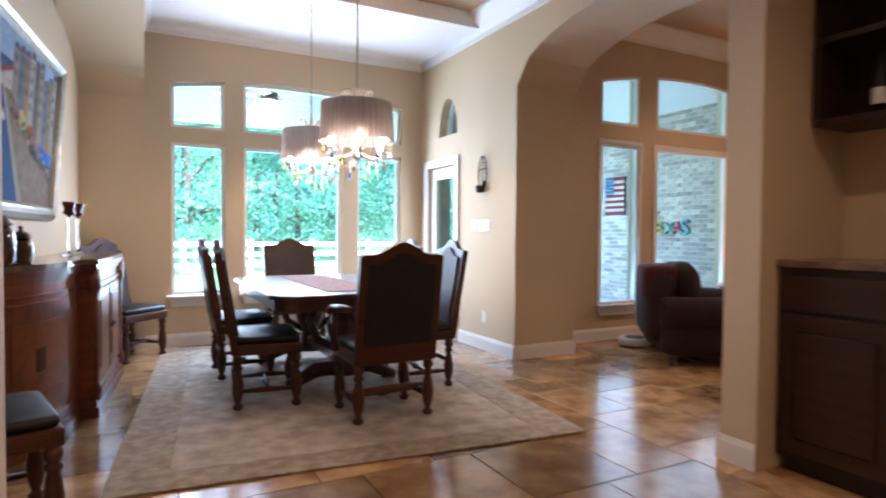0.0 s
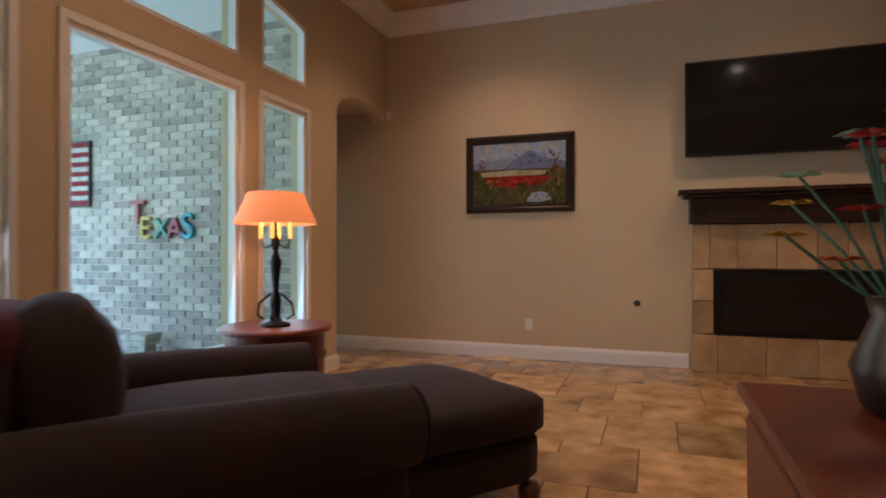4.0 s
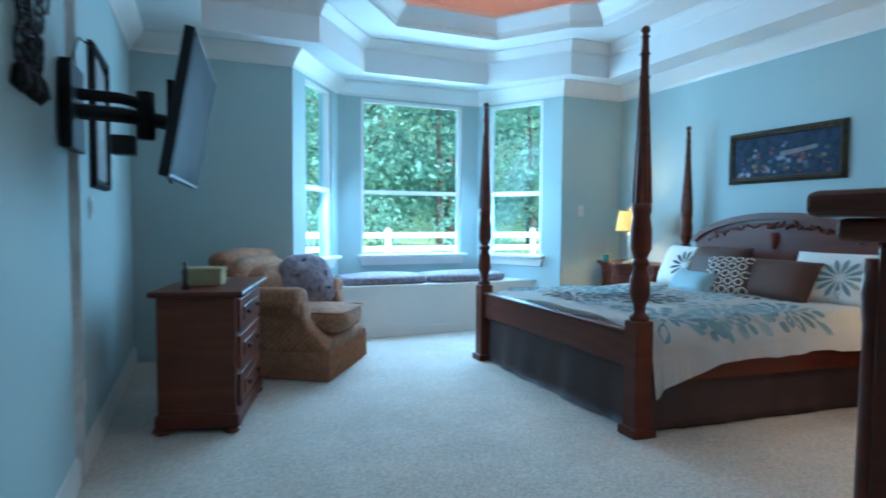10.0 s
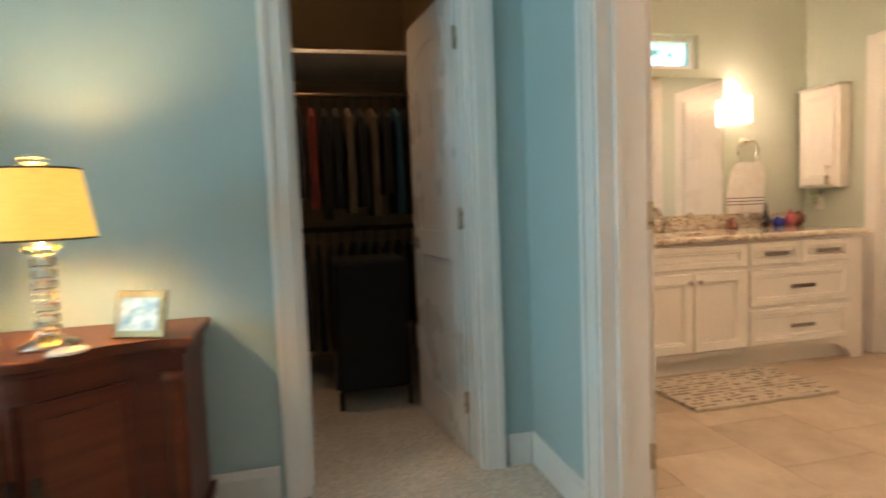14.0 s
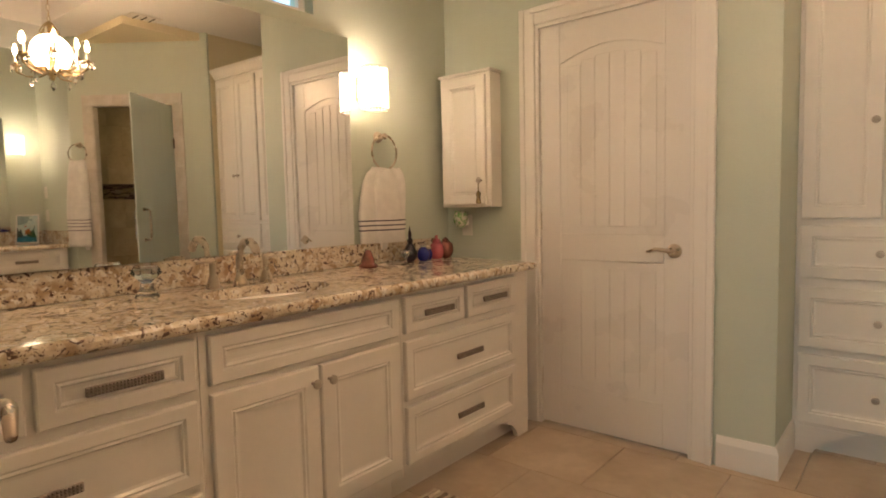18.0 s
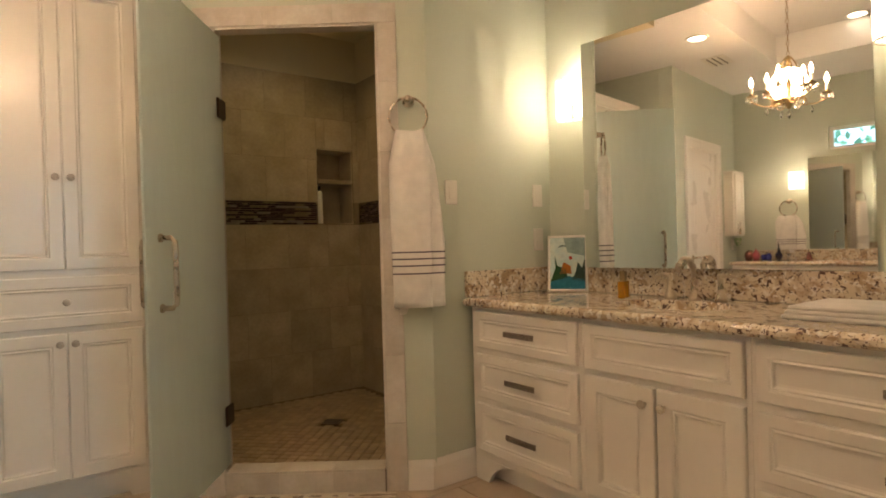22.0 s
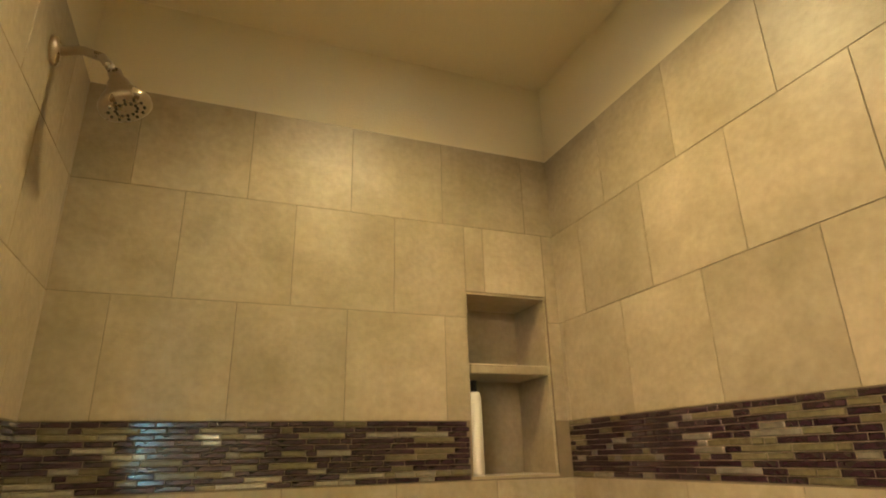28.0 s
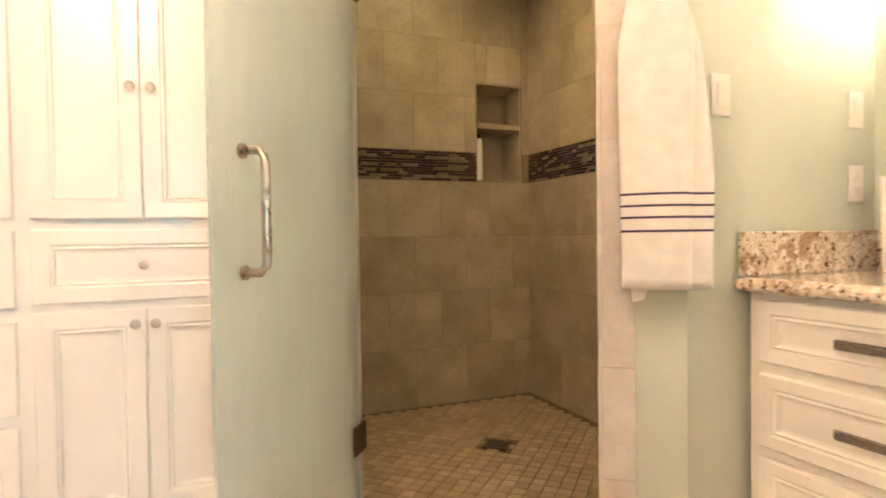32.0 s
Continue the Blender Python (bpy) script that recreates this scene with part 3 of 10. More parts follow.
def window(name, axis, c, out, ua, ub, za, zb, top=None, meeting=None, frame_w=0.035, label="white framed fixed window with clear glass", tilt=None):
    """A framed window in an opening. c: the plane of the frame; out: the way outside (+1/-1); top: a function for a curved head."""
    win = thing(name, label, "window")
    win["kind"] = "structure"
    if tilt is not None:
        win.matrix_world = tilt
    steps = 10 if top else 1
    us = [ua + (ub - ua) * i / steps for i in range(steps + 1)]
    head = [(u, top(u) if top else zb) for u in us]
    outer = [(ua, za), (ub, za)] + head[::-1]
    w = frame_w
    inner_head = [(min(max(u, ua + w), ub - w), z - w) for u, z in head]
    inner = [(ua + w, za + w), (ub - w, za + w)] + inner_head[::-1]
    bm = bmesh.new()
    pos = (lambda u, z, d: (c + d, u, z)) if axis == 0 else (lambda u, z, d: (u, c + d, z))
    for d0, d1 in ((-0.03, 0.03),):
        oa, ob = [bm.verts.new(pos(u, z, d0)) for u, z in outer], [bm.verts.new(pos(u, z, d1)) for u, z in outer]
        ia, ib = [bm.verts.new(pos(u, z, d0)) for u, z in inner], [bm.verts.new(pos(u, z, d1)) for u, z in inner]
        n = len(outer)
        for i in range(n):
            j = (i + 1) % n
            bm.faces.new((oa[i], oa[j], ia[j], ia[i]))
            bm.faces.new((ob[i], ib[i], ib[j], ob[j]))
            bm.faces.new((ia[i], ia[j], ib[j], ib[i]))
            bm.faces.new((oa[i], ob[i], ob[j], oa[j]))
    part("window_frame", bm, white_vinyl, win)
    if meeting:
        b = box(*((c - 0.025, c + 0.025, ua + w, ub - w) if axis == 0 else (ua + w, ub - w, c - 0.025, c + 0.025)), meeting - 0.022, meeting + 0.022, 0.004)
        part("meeting_rail", b, white_vinyl, win)
    pane = part("pane", sheet([(u, z) for u, z in inner], axis, c - 0.004, c + 0.004), clear_glass, win)
    pane.visible_shadow = False
    return win


def sill(parent, axis, face, into, ua, ub, z, stone=None, depth=0.09):
    """An inside window stool with an apron under it; face: the wall's plane, into: +1/-1 towards the room."""
    a, b = sorted((face - into * 0.06, face + into * depth))
    args = (a, b, ua - 0.05, ub + 0.05) if axis == 0 else (ua - 0.05, ub + 0.05, a, b)
    part("window_sill", box(*args, z - 0.03, z + 0.002, 0.008, 2), stone or trim_white, parent, "speckled granite sill" if stone else "")
    a, b = sorted((face + into * 0.001, face + into * 0.03))
    bm = bmesh.new()
    lo = (ua - 0.03, ub + 0.03)
    hexa(bm, *[[(p[0], y, p[1]) if axis == 1 else (y, p[0], p[1]) for p in ((lo[0] + 0.03, z - 0.115), (lo[1] - 0.03, z - 0.115), (lo[1], z - 0.031), (lo[0], z - 0.031))] for y in (a, b)])
    part("apron", bm, trim_white, parent)


# dining room window wall
D = 6.62
trans = segment(0, 0, 2.63, 2.80, -0.1, 3.1)
dw = [(0.26, 0.78, 0.53, 2.10), (0.97, 2.06, 0.53, 2.10), (2.25, 2.80, 0.53, 2.10), (0.26, 0.78, 2.25, trans), (0.97, 2.06, 2.25, trans), (2.25, 2.80, 2.25, trans)]
structure("wall_dining_window", wall(bmesh.new(), 1, D, D + 0.2, -0.75, 3.08, -0.1, 3.6, dw), beige, "beige painted wall with tall windows", "wall")
for i, (ua, ub, za, zb) in enumerate(dw):
    w_ = window("window_%d" % (i + 1), 1, D + 0.09, 1, ua, ub, za, zb if not callable(zb) else 2.7, zb if callable(zb) else None)
    if i < 3:
        sill(w_, 1, D, -1, ua, ub, 0.53)
# dining side wall with the patio door and the arched transom
R = 3.08
door_arch = arch(5.72, 6.16, 2.3, 0.42)
structure("wall_dining_side", wall(bmesh.new(), 0, R, R + 0.17, 5.151, D + 0.2, -0.1, 3.6, [(5.74, 6.42, 0.0, 1.96), (5.72, 6.16, 2.3, door_arch)]), beige, "beige painted wall beside the patio door", "wall")
structure("wall_dining_side_outer", wall(bmesh.new(), 0, R + 0.172, R + 0.3, 5.16, D + 0.2, -0.3, 3.6, [(5.74, 6.42, -0.1, 1.96), (5.72, 6.16, 2.3, door_arch)]), brick_bulk, "grey brick outer wall", "wall")
window("window_7", 0, R + 0.13, 1, 5.72, 6.16, 2.3, 2.7, door_arch, label="small arched transom window over the patio door")
# thick arch between dining room and living room
L = 3.78
big_arch = arch(2.12, 4.58, 2.56, 0.42)
structure("wall_arch", wall(bmesh.new(), 0, R, L, 2.12, 5.15, -0.1, 3.6, [(2.12, 4.58, -0.1, big_arch)]), beige, "thick beige wall with a wide elliptic arch", "wall")
structure("wall_arch_pier", box(2.7, L, 1.92, 2.118, -0.1, 3.6), beige, "beige pier beside the arch", "wall")
structure("wall_bar_back", box(3.42, L, -2.5, 1.918, -0.1, 3.6), beige, "beige wall behind the bar", "wall")
# left niche with its arch
structure("wall_niche_near", box(-1.3, -0.30, -2.5, 1.72, -0.1, 3.6), beige, "beige wall before the niche", "wall")
structure("wall_niche_lintel", box(-1.3, -0.30, 1.721, 1.9, 2.8, 3.6), beige, "beige arch head of the niche", "wall")
structure("ceiling_niche", box(-1.3, -0.601, 1.721, 6.6, 3.0, 3.1), beige, "beige niche ceiling", "ceiling")
niche_arch = lambda u: 2.48 + 0.5 * math.sqrt(max(0.0, 1 - (1 - min(1.0, max(0.0, 6.52 - u) / 1.3, max(0.0, u + 2.0) / 1.3)) ** 2))
structure("wall_niche_front", wall(bmesh.new(), 0, -0.6, 0.02, 1.73, D, -0.1, 3.6, [(5.2, 6.52, -0.1, niche_arch), (1.73, 5.2, -0.1, 2.98)]), beige, "beige wall with an arched niche", "wall")
# the niche back runs five degrees off the room
NICHE = Matrix.Translation((-0.52, 6.62, 0)) @ Matrix.Rotation(radians(-5), 4, "Z") @ Matrix.Translation((0.6, -6.62, 0))
ob = structure("wall_niche_back", box(-0.75, -0.603, -2.7, D + 0.1, -0.1, 3.6), beige, "beige back wall of the niche", "wall")
ob.matrix_world = NICHE
structure("wall_foyer_back", box(-1.3, L, -2.65, -2.502, -0.1, 3.6), beige, "beige foyer wall", "wall")
structure("ceiling_dining", box(-1.3, R + 0.05, -2.5, D, 3.40, 3.55), ceil_tan, "tan painted ceiling", "ceiling")
crown("trim_crown_dining", [(0.02, -2.5), (R, -2.5), (R, D), (0.02, D)], 3.40, 1.35, True)
# living room
LW = 5.0
lt = segment(0, 0, 2.80, 3.06, 4.1, 7.85)
lw = [(4.50, 5.08, 0.40, 2.20), (5.36, 6.62, 0.40, 2.20), (6.87, 7.45, 0.40, 2.20), (4.50, 5.08, 2.42, lt), (5.36, 6.62, 2.42, lt), (6.87, 7.45, 2.42, lt)]
vest_arch = arch(7.94, 9.02, 2.36, 0.2)
structure("wall_living_window", wall(bmesh.new(), 1, LW, LW + 0.15, L, 9.02, -0.1, 3.75, lw + [(7.94, 9.02, -0.1, vest_arch)]), beige, "beige painted window wall with an arched opening", "wall")
for i, (ua, ub, za, zb) in enumerate(lw):
    w_ = window("window_%d" % (i + 8), 1, LW + 0.035, 1, ua, ub, za, zb if not callable(zb) else 2.7, zb if callable(zb) else None, frame_w=0.03)
    if i < 3:
        sill(w_, 1, LW, -1, ua, ub, 0.40, granite, 0.06)
    for e, (a, b) in enumerate(((ua - 0.045, ua), (ub, ub + 0.045))):
        if not callable(zb):
            part("side_casing", box(a, b, LW - 0.018, LW - 0.001, za, zb + 0.045, 0.004), trim_white, w_)
    if not callable(zb):
        part("head_casing", box(ua, ub, LW - 0.018, LW - 0.001, zb, zb + 0.045, 0.004), trim_white, w_)
structure("wall_painting", box(9.02, 9.2, -2.5, 6.1, -0.1, 3.75), beige, "beige painted living room wall", "wall")
structure("wall_living_south", box(L, 9.2, -2.65, -2.502, -0.1, 3.75), beige, "beige painted wall", "wall")
structure("ceiling_living", box(L - 0.3, 9.1, -2.5, LW, 3.58, 3.72), ceil_tan, "tan painted living room ceiling", "ceiling")
crown("trim_crown_living", [(L, -2.5), (9.02, -2.5), (9.02, LW), (L, LW)], 3.58, 1.2, True)
structure("ceiling_vestibule", box(7.95, 9.02, LW + 0.15, 5.879, 2.58, 2.7), beige, "beige vestibule ceiling", "ceiling")
# bedroom and vestibule walls
TV, HW, BS = 8.10, 12.86, 6.06
structure("wall_bedroom_tv", box(7.99, TV, 5.881, 11.3, -0.1, 3.4), aqua, "aqua painted bedroom wall", "wall")
structure("wall_vestibule_end", box(7.88, 8.0, 5.151, 5.259, -0.1, 3.6), beige, "beige vestibule wall end", "wall")
structure("wall_vestibule_left", box(7.989, 8.0, 5.26, 5.88, -0.1, 3.4), beige, "beige vestibule wall", "wall")
BD = (8.12, 8.95)
structure("wall_bedroom_door", wall(bmesh.new(), 1, 5.88, 5.97, 7.99, 9.2, -0.1, 3.4, [(BD[0], BD[1], -0.1, 2.04)]), beige, "beige wall round the bedroom door", "wall")
BT = (11.2, 12.27)
structure("wall_bedroom_south", wall(bmesh.new(), 1, 5.971, BS, TV, HW + 0.15, -0.1, 3.4, [(BD[0], BD[1], -0.1, 2.04), (BT[0], BT[1], -0.1, 2.04)]), aqua, "aqua painted bedroom wall with two doorways", "wall")
CD = (6.28, 7.0)
structure("wall_bedroom_head", wall(bmesh.new(), 0, HW, HW + 0.14, BS, 11.3, -0.1, 3.4, [(CD[0], CD[1], -0.1, 2.03)]), aqua, "aqua painted wall behind the bed", "wall")
NB = 11.16
bay = [(9.34, NB), (9.93, 12.06), (11.56, 12.06), (12.10, NB)]
structure("wall_bedroom_north_a", box(TV, bay[0][0], NB, NB + 0.15, -0.1, 3.4), aqua, "aqua painted wall", "wall")
structure("wall_bedroom_north_b", box(bay[3][0], HW, NB, NB + 0.15, -0.1, 3.4), aqua, "aqua painted wall", "wall")
structure("wall_bay_centre", wall(bmesh.new(), 1, 12.06, 12.2, bay[1][0] - 0.03, bay[2][0] + 0.03, -0.1, 3.4, [(10.18, 11.35, 0.75, 2.44)]), aqua, "aqua painted bay wall", "wall")
w_ = window("window_14", 1, 12.11, 1, 10.18, 11.35, 0.75, 2.44, meeting=1.45, label="white double-hung bay window")
sill(w_, 1, 12.06, -1, 10.18, 11.35, 0.78)


def bay_side(name, wname, a, b, u0, u1):
    d = Vector((b[0] - a[0], b[1] - a[1]))
    m = Matrix.Translation((a[0], a[1], 0)) @ Matrix.Rotation(math.atan2(d.y, d.x), 4, "Z")
    ob = structure(name, wall(bmesh.new(), 1, 0.0, 0.14, 0.0, d.length, -0.1, 3.4, [(u0, u1, 0.75, 2.44)]), aqua, "aqua painted angled bay wall", "wall")
    ob.matrix_world = m
    w = window(wname, 1, 0.05, 1, u0, u1, 0.75, 2.44, meeting=1.45, label="narrow white double-hung bay window", tilt=m)
    sill(w, 1, 0.0, -1, u0, u1, 0.78)


bay_side("wall_bay_left", "window_15", bay[0], bay[1], 0.27, 0.90)
bay_side("wall_bay_right", "window_16", bay[2], bay[3], 0.14, 0.82)
# bedroom tray ceiling: ring, riser, second ring, riser, top
O1 = [(8.62, 6.6), (12.45, 6.6), (12.45, 10.86), (11.98, 10.86), (11.45, 11.62), (10.1, 11.62), (9.52, 10.86), (8.62, 10.86)]
O2 = [(9.12, 7.1), (12.0, 7.1), (12.0, 10.4), (11.75, 10.55), (11.30, 11.15), (10.28, 11.15), (9.75, 10.5), (9.12, 10.5)]
OUT = [(8.0, 6.05), (13.0, 6.05), (13.0, 11.25), (12.2, 11.25), (11.62, 12.2), (9.86, 12.2), (9.25, 11.25), (8.0, 11.25)]


def ring_slab(outer, inner, z0, z1):
    bm = bmesh.new()
    lo, hi, li, hi2 = [[bm.verts.new((x, y, z)) for x, y in poly] for poly, z in ((outer, z0), (outer, z1), (inner, z0), (inner, z1))]
    n = len(outer)
    for i in range(n):
        j = (i + 1) % n
        bm.faces.new((lo[i], li[i], li[j], lo[j]))
        bm.faces.new((hi[i], hi[j], hi2[j], hi2[i]))
        bm.faces.new((li[i], hi2[i], hi2[j], li[j]))
        bm.faces.new((lo[i], lo[j], hi[j], hi[i]))
    return bm


structure("ceiling_bedroom_ring", ring_slab(OUT, O1, 2.60, 2.92), white_ceiling, "white lower ring of the tray ceiling", "ceiling")
structure("ceiling_bedroom_step", ring_slab([(x + (-0.1 if x < 10.5 else 0.1), y + (-0.1 if y < 8 else 0.1)) for x, y in O1], O2, 2.921, 3.06), white_ceiling, "white second ring of the tray ceiling", "ceiling")
O3 = [(x + (-0.28 if x < 10.6 else 0.28), y + (-0.28 if y < 9 else 0.28)) for x, y in O2]
structure("ceiling_bedroom_cove", ring_slab([(x + (-0.02 if x < 10.6 else 0.02), y + (-0.02 if y < 9 else 0.02)) for x, y in O3], O3, 3.061, 3.3), white_ceiling, "white cove wall of the tray ceiling", "ceiling")
structure("ceiling_bedroom_top", slab([(x + (-0.05 if x < 10.6 else 0.05), y + (-0.05 if y < 9 else 0.05)) for x, y in O3], 3.30, 3.4), white_ceiling, "white top of the tray ceiling", "ceiling")
crown("trim_crown_bedroom", [(TV, BS), (HW, BS), (HW, NB), bay[3], bay[2], bay[1], bay[0], (TV, NB)], 2.60, 0.85, True)
crown("trim_crown_tray", O1, 2.921, 0.62, True)
crown("trim_crown_cove", O2, 3.10, 0.85, True)
rope = tagged(part("rope_light", moulding([(0.0, 0.0), (0.012, 0.0), (0.012, 0.012), (0.0, 0.012)], [(x + (-0.15 if x < 10.6 else 0.15), y + (-0.15 if y < 9 else 0.15), 3.075) for x, y in O2], True), cove_glow), "pink lit rope light hidden in the ceiling cove", "rope light")
# bathroom
BX0, BX1, BY0, BY1 = 9.50, 14.26, 3.25, 5.91
structure("wall_bath_north", wall(bmesh.new(), 1, BY1, 5.97, 9.35, 14.4, -0.1, 3.2, [(BT[0], BT[1], -0.1, 2.04)]), sage, "sage painted bathroom wall round the doorway", "wall")
structure("wall_bath_east", wall(bmesh.new(), 0, BX1, BX1 + 0.14, 3.1, 5.97, -0.1, 3.2, [(4.17, 5.35, 2.0, 2.24)]), sage, "sage painted wall behind the vanity", "wall")
window("window_17", 0, BX1 + 0.09, 1, 4.17, 5.35, 2.0, 2.24, label="long narrow transom window above the mirror")
WD = (12.90, 13.67)
structure("wall_bath_south", wall(bmesh.new(), 1, 3.12, BY0, 12.58, BX1, -0.1, 3.2, [(WD[0], WD[1], -0.1, 2.03)]), sage, "sage painted bathroom wall with a closed door", "wall")
structure("wall_closet_water", box(12.4, 14.4, 1.9, 2.0, -0.1, 3.2), sage, "plain wall", "wall")
structure("wall_cabinet_side", box(12.58, 12.72, 2.2, 3.119, -0.1, 3.2), sage, "sage painted return wall", "wall")
structure("wall_cabinet_back", box(11.2, 12.58, 2.15, 2.26, -0.1, 3.2), sage, "sage painted wall", "wall")
structure("wall_bath_west", box(9.36, BX0, 3.46, 5.97, -0.1, 3.2), sage, "sage painted wall behind the second vanity", "wall")
DA, DB = Vector((10.317, 3.705)), Vector((11.377, 2.925))
structure("wall_towel", box(BX0, 10.317, 3.545, 3.705, -0.1, 3.2), sage, "sage painted wall beside the shower", "wall")
dd = DB - DA
DM = Matrix.Translation((DA.x, DA.y, 0)) @ Matrix.Rotation(math.atan2(dd.y, dd.x), 4, "Z")
ob = structure("wall_shower_front", wall(bmesh.new(), 1, -0.06, 0.0, -0.02, dd.length - 0.035, -0.1, 3.2, [(0.20, 0.945, -0.1, 2.13)]), sage, "sage painted diagonal wall with the shower doorway", "wall")
ob.matrix_world = DM
TRAY = [(10.5, 3.95), (13.3, 3.95), (13.3, 5.6), (10.5, 5.6)]
structure("ceiling_bath_ring", ring_slab([(9.4, 2.2), (14.4, 2.2), (14.4, 5.965), (9.4, 5.965)], TRAY, 2.75, 3.0), white_ceiling, "white textured bathroom ceiling ring", "ceiling")
structure("ceiling_bath_top", box(10.4, 13.4, 3.85, 5.7, 3.001, 3.1), white_ceiling, "white recessed bathroom ceiling", "ceiling")
# shower stall
SX0, SX1, SY0 = 9.70, 11.18, 1.92
NX0, NX1 = 9.755, 10.047
structure("wall_shower_back", wall(bmesh.new(), 1, SY0 - 0.2, SY0, 9.55, 11.33, -0.1, 2.85, [(NX0, NX1, 1.292, 1.848)]), cream_wall, "tiled shower back wall with a niche", "wall")
structure("wall_shower_right", box(9.55, SX0, SY0, 3.544, -0.1, 2.85), cream_wall, "tiled shower side wall", "wall")
structure("wall_shower_left", box(SX1, 11.325, SY0, 2.96, -0.1, 2.85), cream_wall, "tiled shower wall with the fittings", "wall")
structure("wall_shower_niche_back", box(NX0 - 0.02, NX1 + 0.02, SY0 - 0.25, SY0 - 0.2, 1.2, 1.95), shower_tile, "tiled niche back", "wall")
structure("ceiling_shower", box(9.6, 11.3, 1.8, 3.65, 2.68, 2.745), cream_wall, "cream painted shower ceiling", "ceiling")
structure("floor_shower", slab([(SX0, SY0), (SX1, SY0), (SX1, 2.96), (10.40, 3.54), (SX0, 3.54)], -0.05, 0.035), grout, "grouted shower floor", "floor")
# closet behind the headboard wall
structure("wall_closet_back", box(15.05, 15.2, 6.0, 8.7, -0.1, 2.8), beige, "beige closet wall", "wall")
structure("wall_closet_right", box(13.0, 15.2, 6.06, 6.16, -0.1, 2.8), beige, "beige closet wall", "wall")
structure("wall_closet_left", box(13.0, 15.2, 8.5, 8.62, -0.1, 2.8), beige, "beige closet wall", "wall")
structure("ceiling_closet", box(12.95, 15.2, 6.05, 8.6, 2.7, 2.8), beige, "beige closet ceiling", "ceiling")
# roofs that close the place
structure("roof", box(-1.0, 15.6, -2.8, 6.9, 3.78, 3.95), brick_bulk, "plain roof deck", "roof")
structure("roof_bedroom", box(7.9, 15.6, 6.9, 12.3, 3.78, 3.95), brick_bulk, "plain roof deck", "roof")
structure("ceiling_patio_deck", box(-1.5, 7.98, 5.16, 9.0, 3.25, 3.4), white_ceiling, "white board patio ceiling", "ceiling")
structure("trim_patio_beam", box(-1.5, 7.2, 8.75, 9.0, 2.72, 3.249), white_vinyl, "white patio beam", "beam")

# baseboards
baseboard("baseboard_dining", [(R, 4.58), (R, 5.65)])
baseboard("baseboard_dining_window", [(R, D), (0.02, D)])
baseboard("baseboard_pier", [(L, LW), (L, 4.58), (R, 4.58)])
baseboard("baseboard_pier_near", [(2.7, 1.92), (2.7, 2.118), (L, 2.118), (L, -2.4)])
baseboard("baseboard_niche", [(0.02, D), (0.02, 6.52), (-0.529, 6.52), (-0.946, 1.74), (-0.3, 1.74), (-0.3, -2.4)])
baseboard("baseboard_living", [(7.94, LW + 0.15), (7.94, LW), (L, LW)])
baseboard("baseboard_painting", [(9.02, 2.0), (9.02, 5.88)])
baseboard("baseboard_bedroom_tv", [(TV, NB), (TV, BS)])
baseboard("baseboard_bedroom_south", [(9.05, BS), (11.22, BS)])
baseboard("baseboard_bedroom_south_b", [(12.36, BS), (HW, BS), (HW, 6.18)])
baseboard("baseboard_bedroom_head", [(HW, 7.1), (HW, NB), bay[3]])
baseboard("baseboard_bath_south", [(12.58, 2.87), (12.58, BY0), (12.8, BY0)])
baseboard("baseboard_towel", [(10.0, DA.y), (DA.x, DA.y), (DA.x + 0.11 * dd.x / dd.length, DA.y + 0.11 * dd.y / dd.length)])


def casing(name, axis, face, into, ua, ub, zh, w=0.085, sides=(1, 1)):
    """Moulded door casing round an opening on one face of a wall."""
    cs = thing(name, "white painted moulded door casing", "door casing")
    cs["kind"] = "structure"
    d = [(0.001, 0.02), (0.02, 0.027)]
    for s, (a, b) in enumerate(((ua - w, ua), (ub, ub + w))):
        if sides[s]:
            lo, hi = sorted((face + into * 0.001, face + into * 0.02))
            part("casing_side", box(*((lo, hi, a, b) if axis == 0 else (a, b, lo, hi)), 0.0, zh + w, 0.004), trim_white, cs)
            lo, hi = sorted((face + into * 0.0205, face + into * 0.028))
            o = (a, a + 0.03) if s == 0 else (b - 0.03, b)
            part("casing_bead", box(*((lo, hi, *o) if axis == 0 else (*o, lo, hi)), 0.0, zh + w, 0.003), trim_white, cs)
    lo, hi = sorted((face + into * 0.001, face + into * 0.02))
    part("casing_head", box(*((lo, hi, ua, ub) if axis == 0 else (ua, ub, lo, hi)), zh, zh + w, 0.004), trim_white, cs)
    lo, hi = sorted((face + into * 0.0205, face + into * 0.028))
    part("casing_head_bead", box(*((lo, hi, ua - 0.02, ub + 0.02) if axis == 0 else (ua - 0.02, ub + 0.02, lo, hi)), zh + w - 0.03, zh + w, 0.003), trim_white, cs)
    return cs


def jamb(name, axis, c0, c1, ua, ub, zh):
    j = thing(name, "white painted door jamb", "door jamb")
    j["kind"] = "structure"
    for a, b in ((ua, ua + 0.018), (ub - 0.018, ub)):
        part("jamb_side", box(*((c0, c1, a, b) if axis == 0 else (a, b, c0, c1)), 0.0, zh, 0.002), trim_white, j)
        s = (b, b + 0.012) if a == ua else (a - 0.012, a)
        mid = (c0 + c1) / 2
        part("door_stop", box(*((mid, mid + 0.03, *s) if axis == 0 else (*s, mid, mid + 0.03)), 0.0, zh - 0.02, 0.002), trim_white, j)
    part("jamb_head", box(*((c0, c1, ua + 0.018, ub - 0.018) if axis == 0 else (ua + 0.018, ub - 0.018, c0, c1)), zh - 0.018, zh), trim_white, j)
    return j


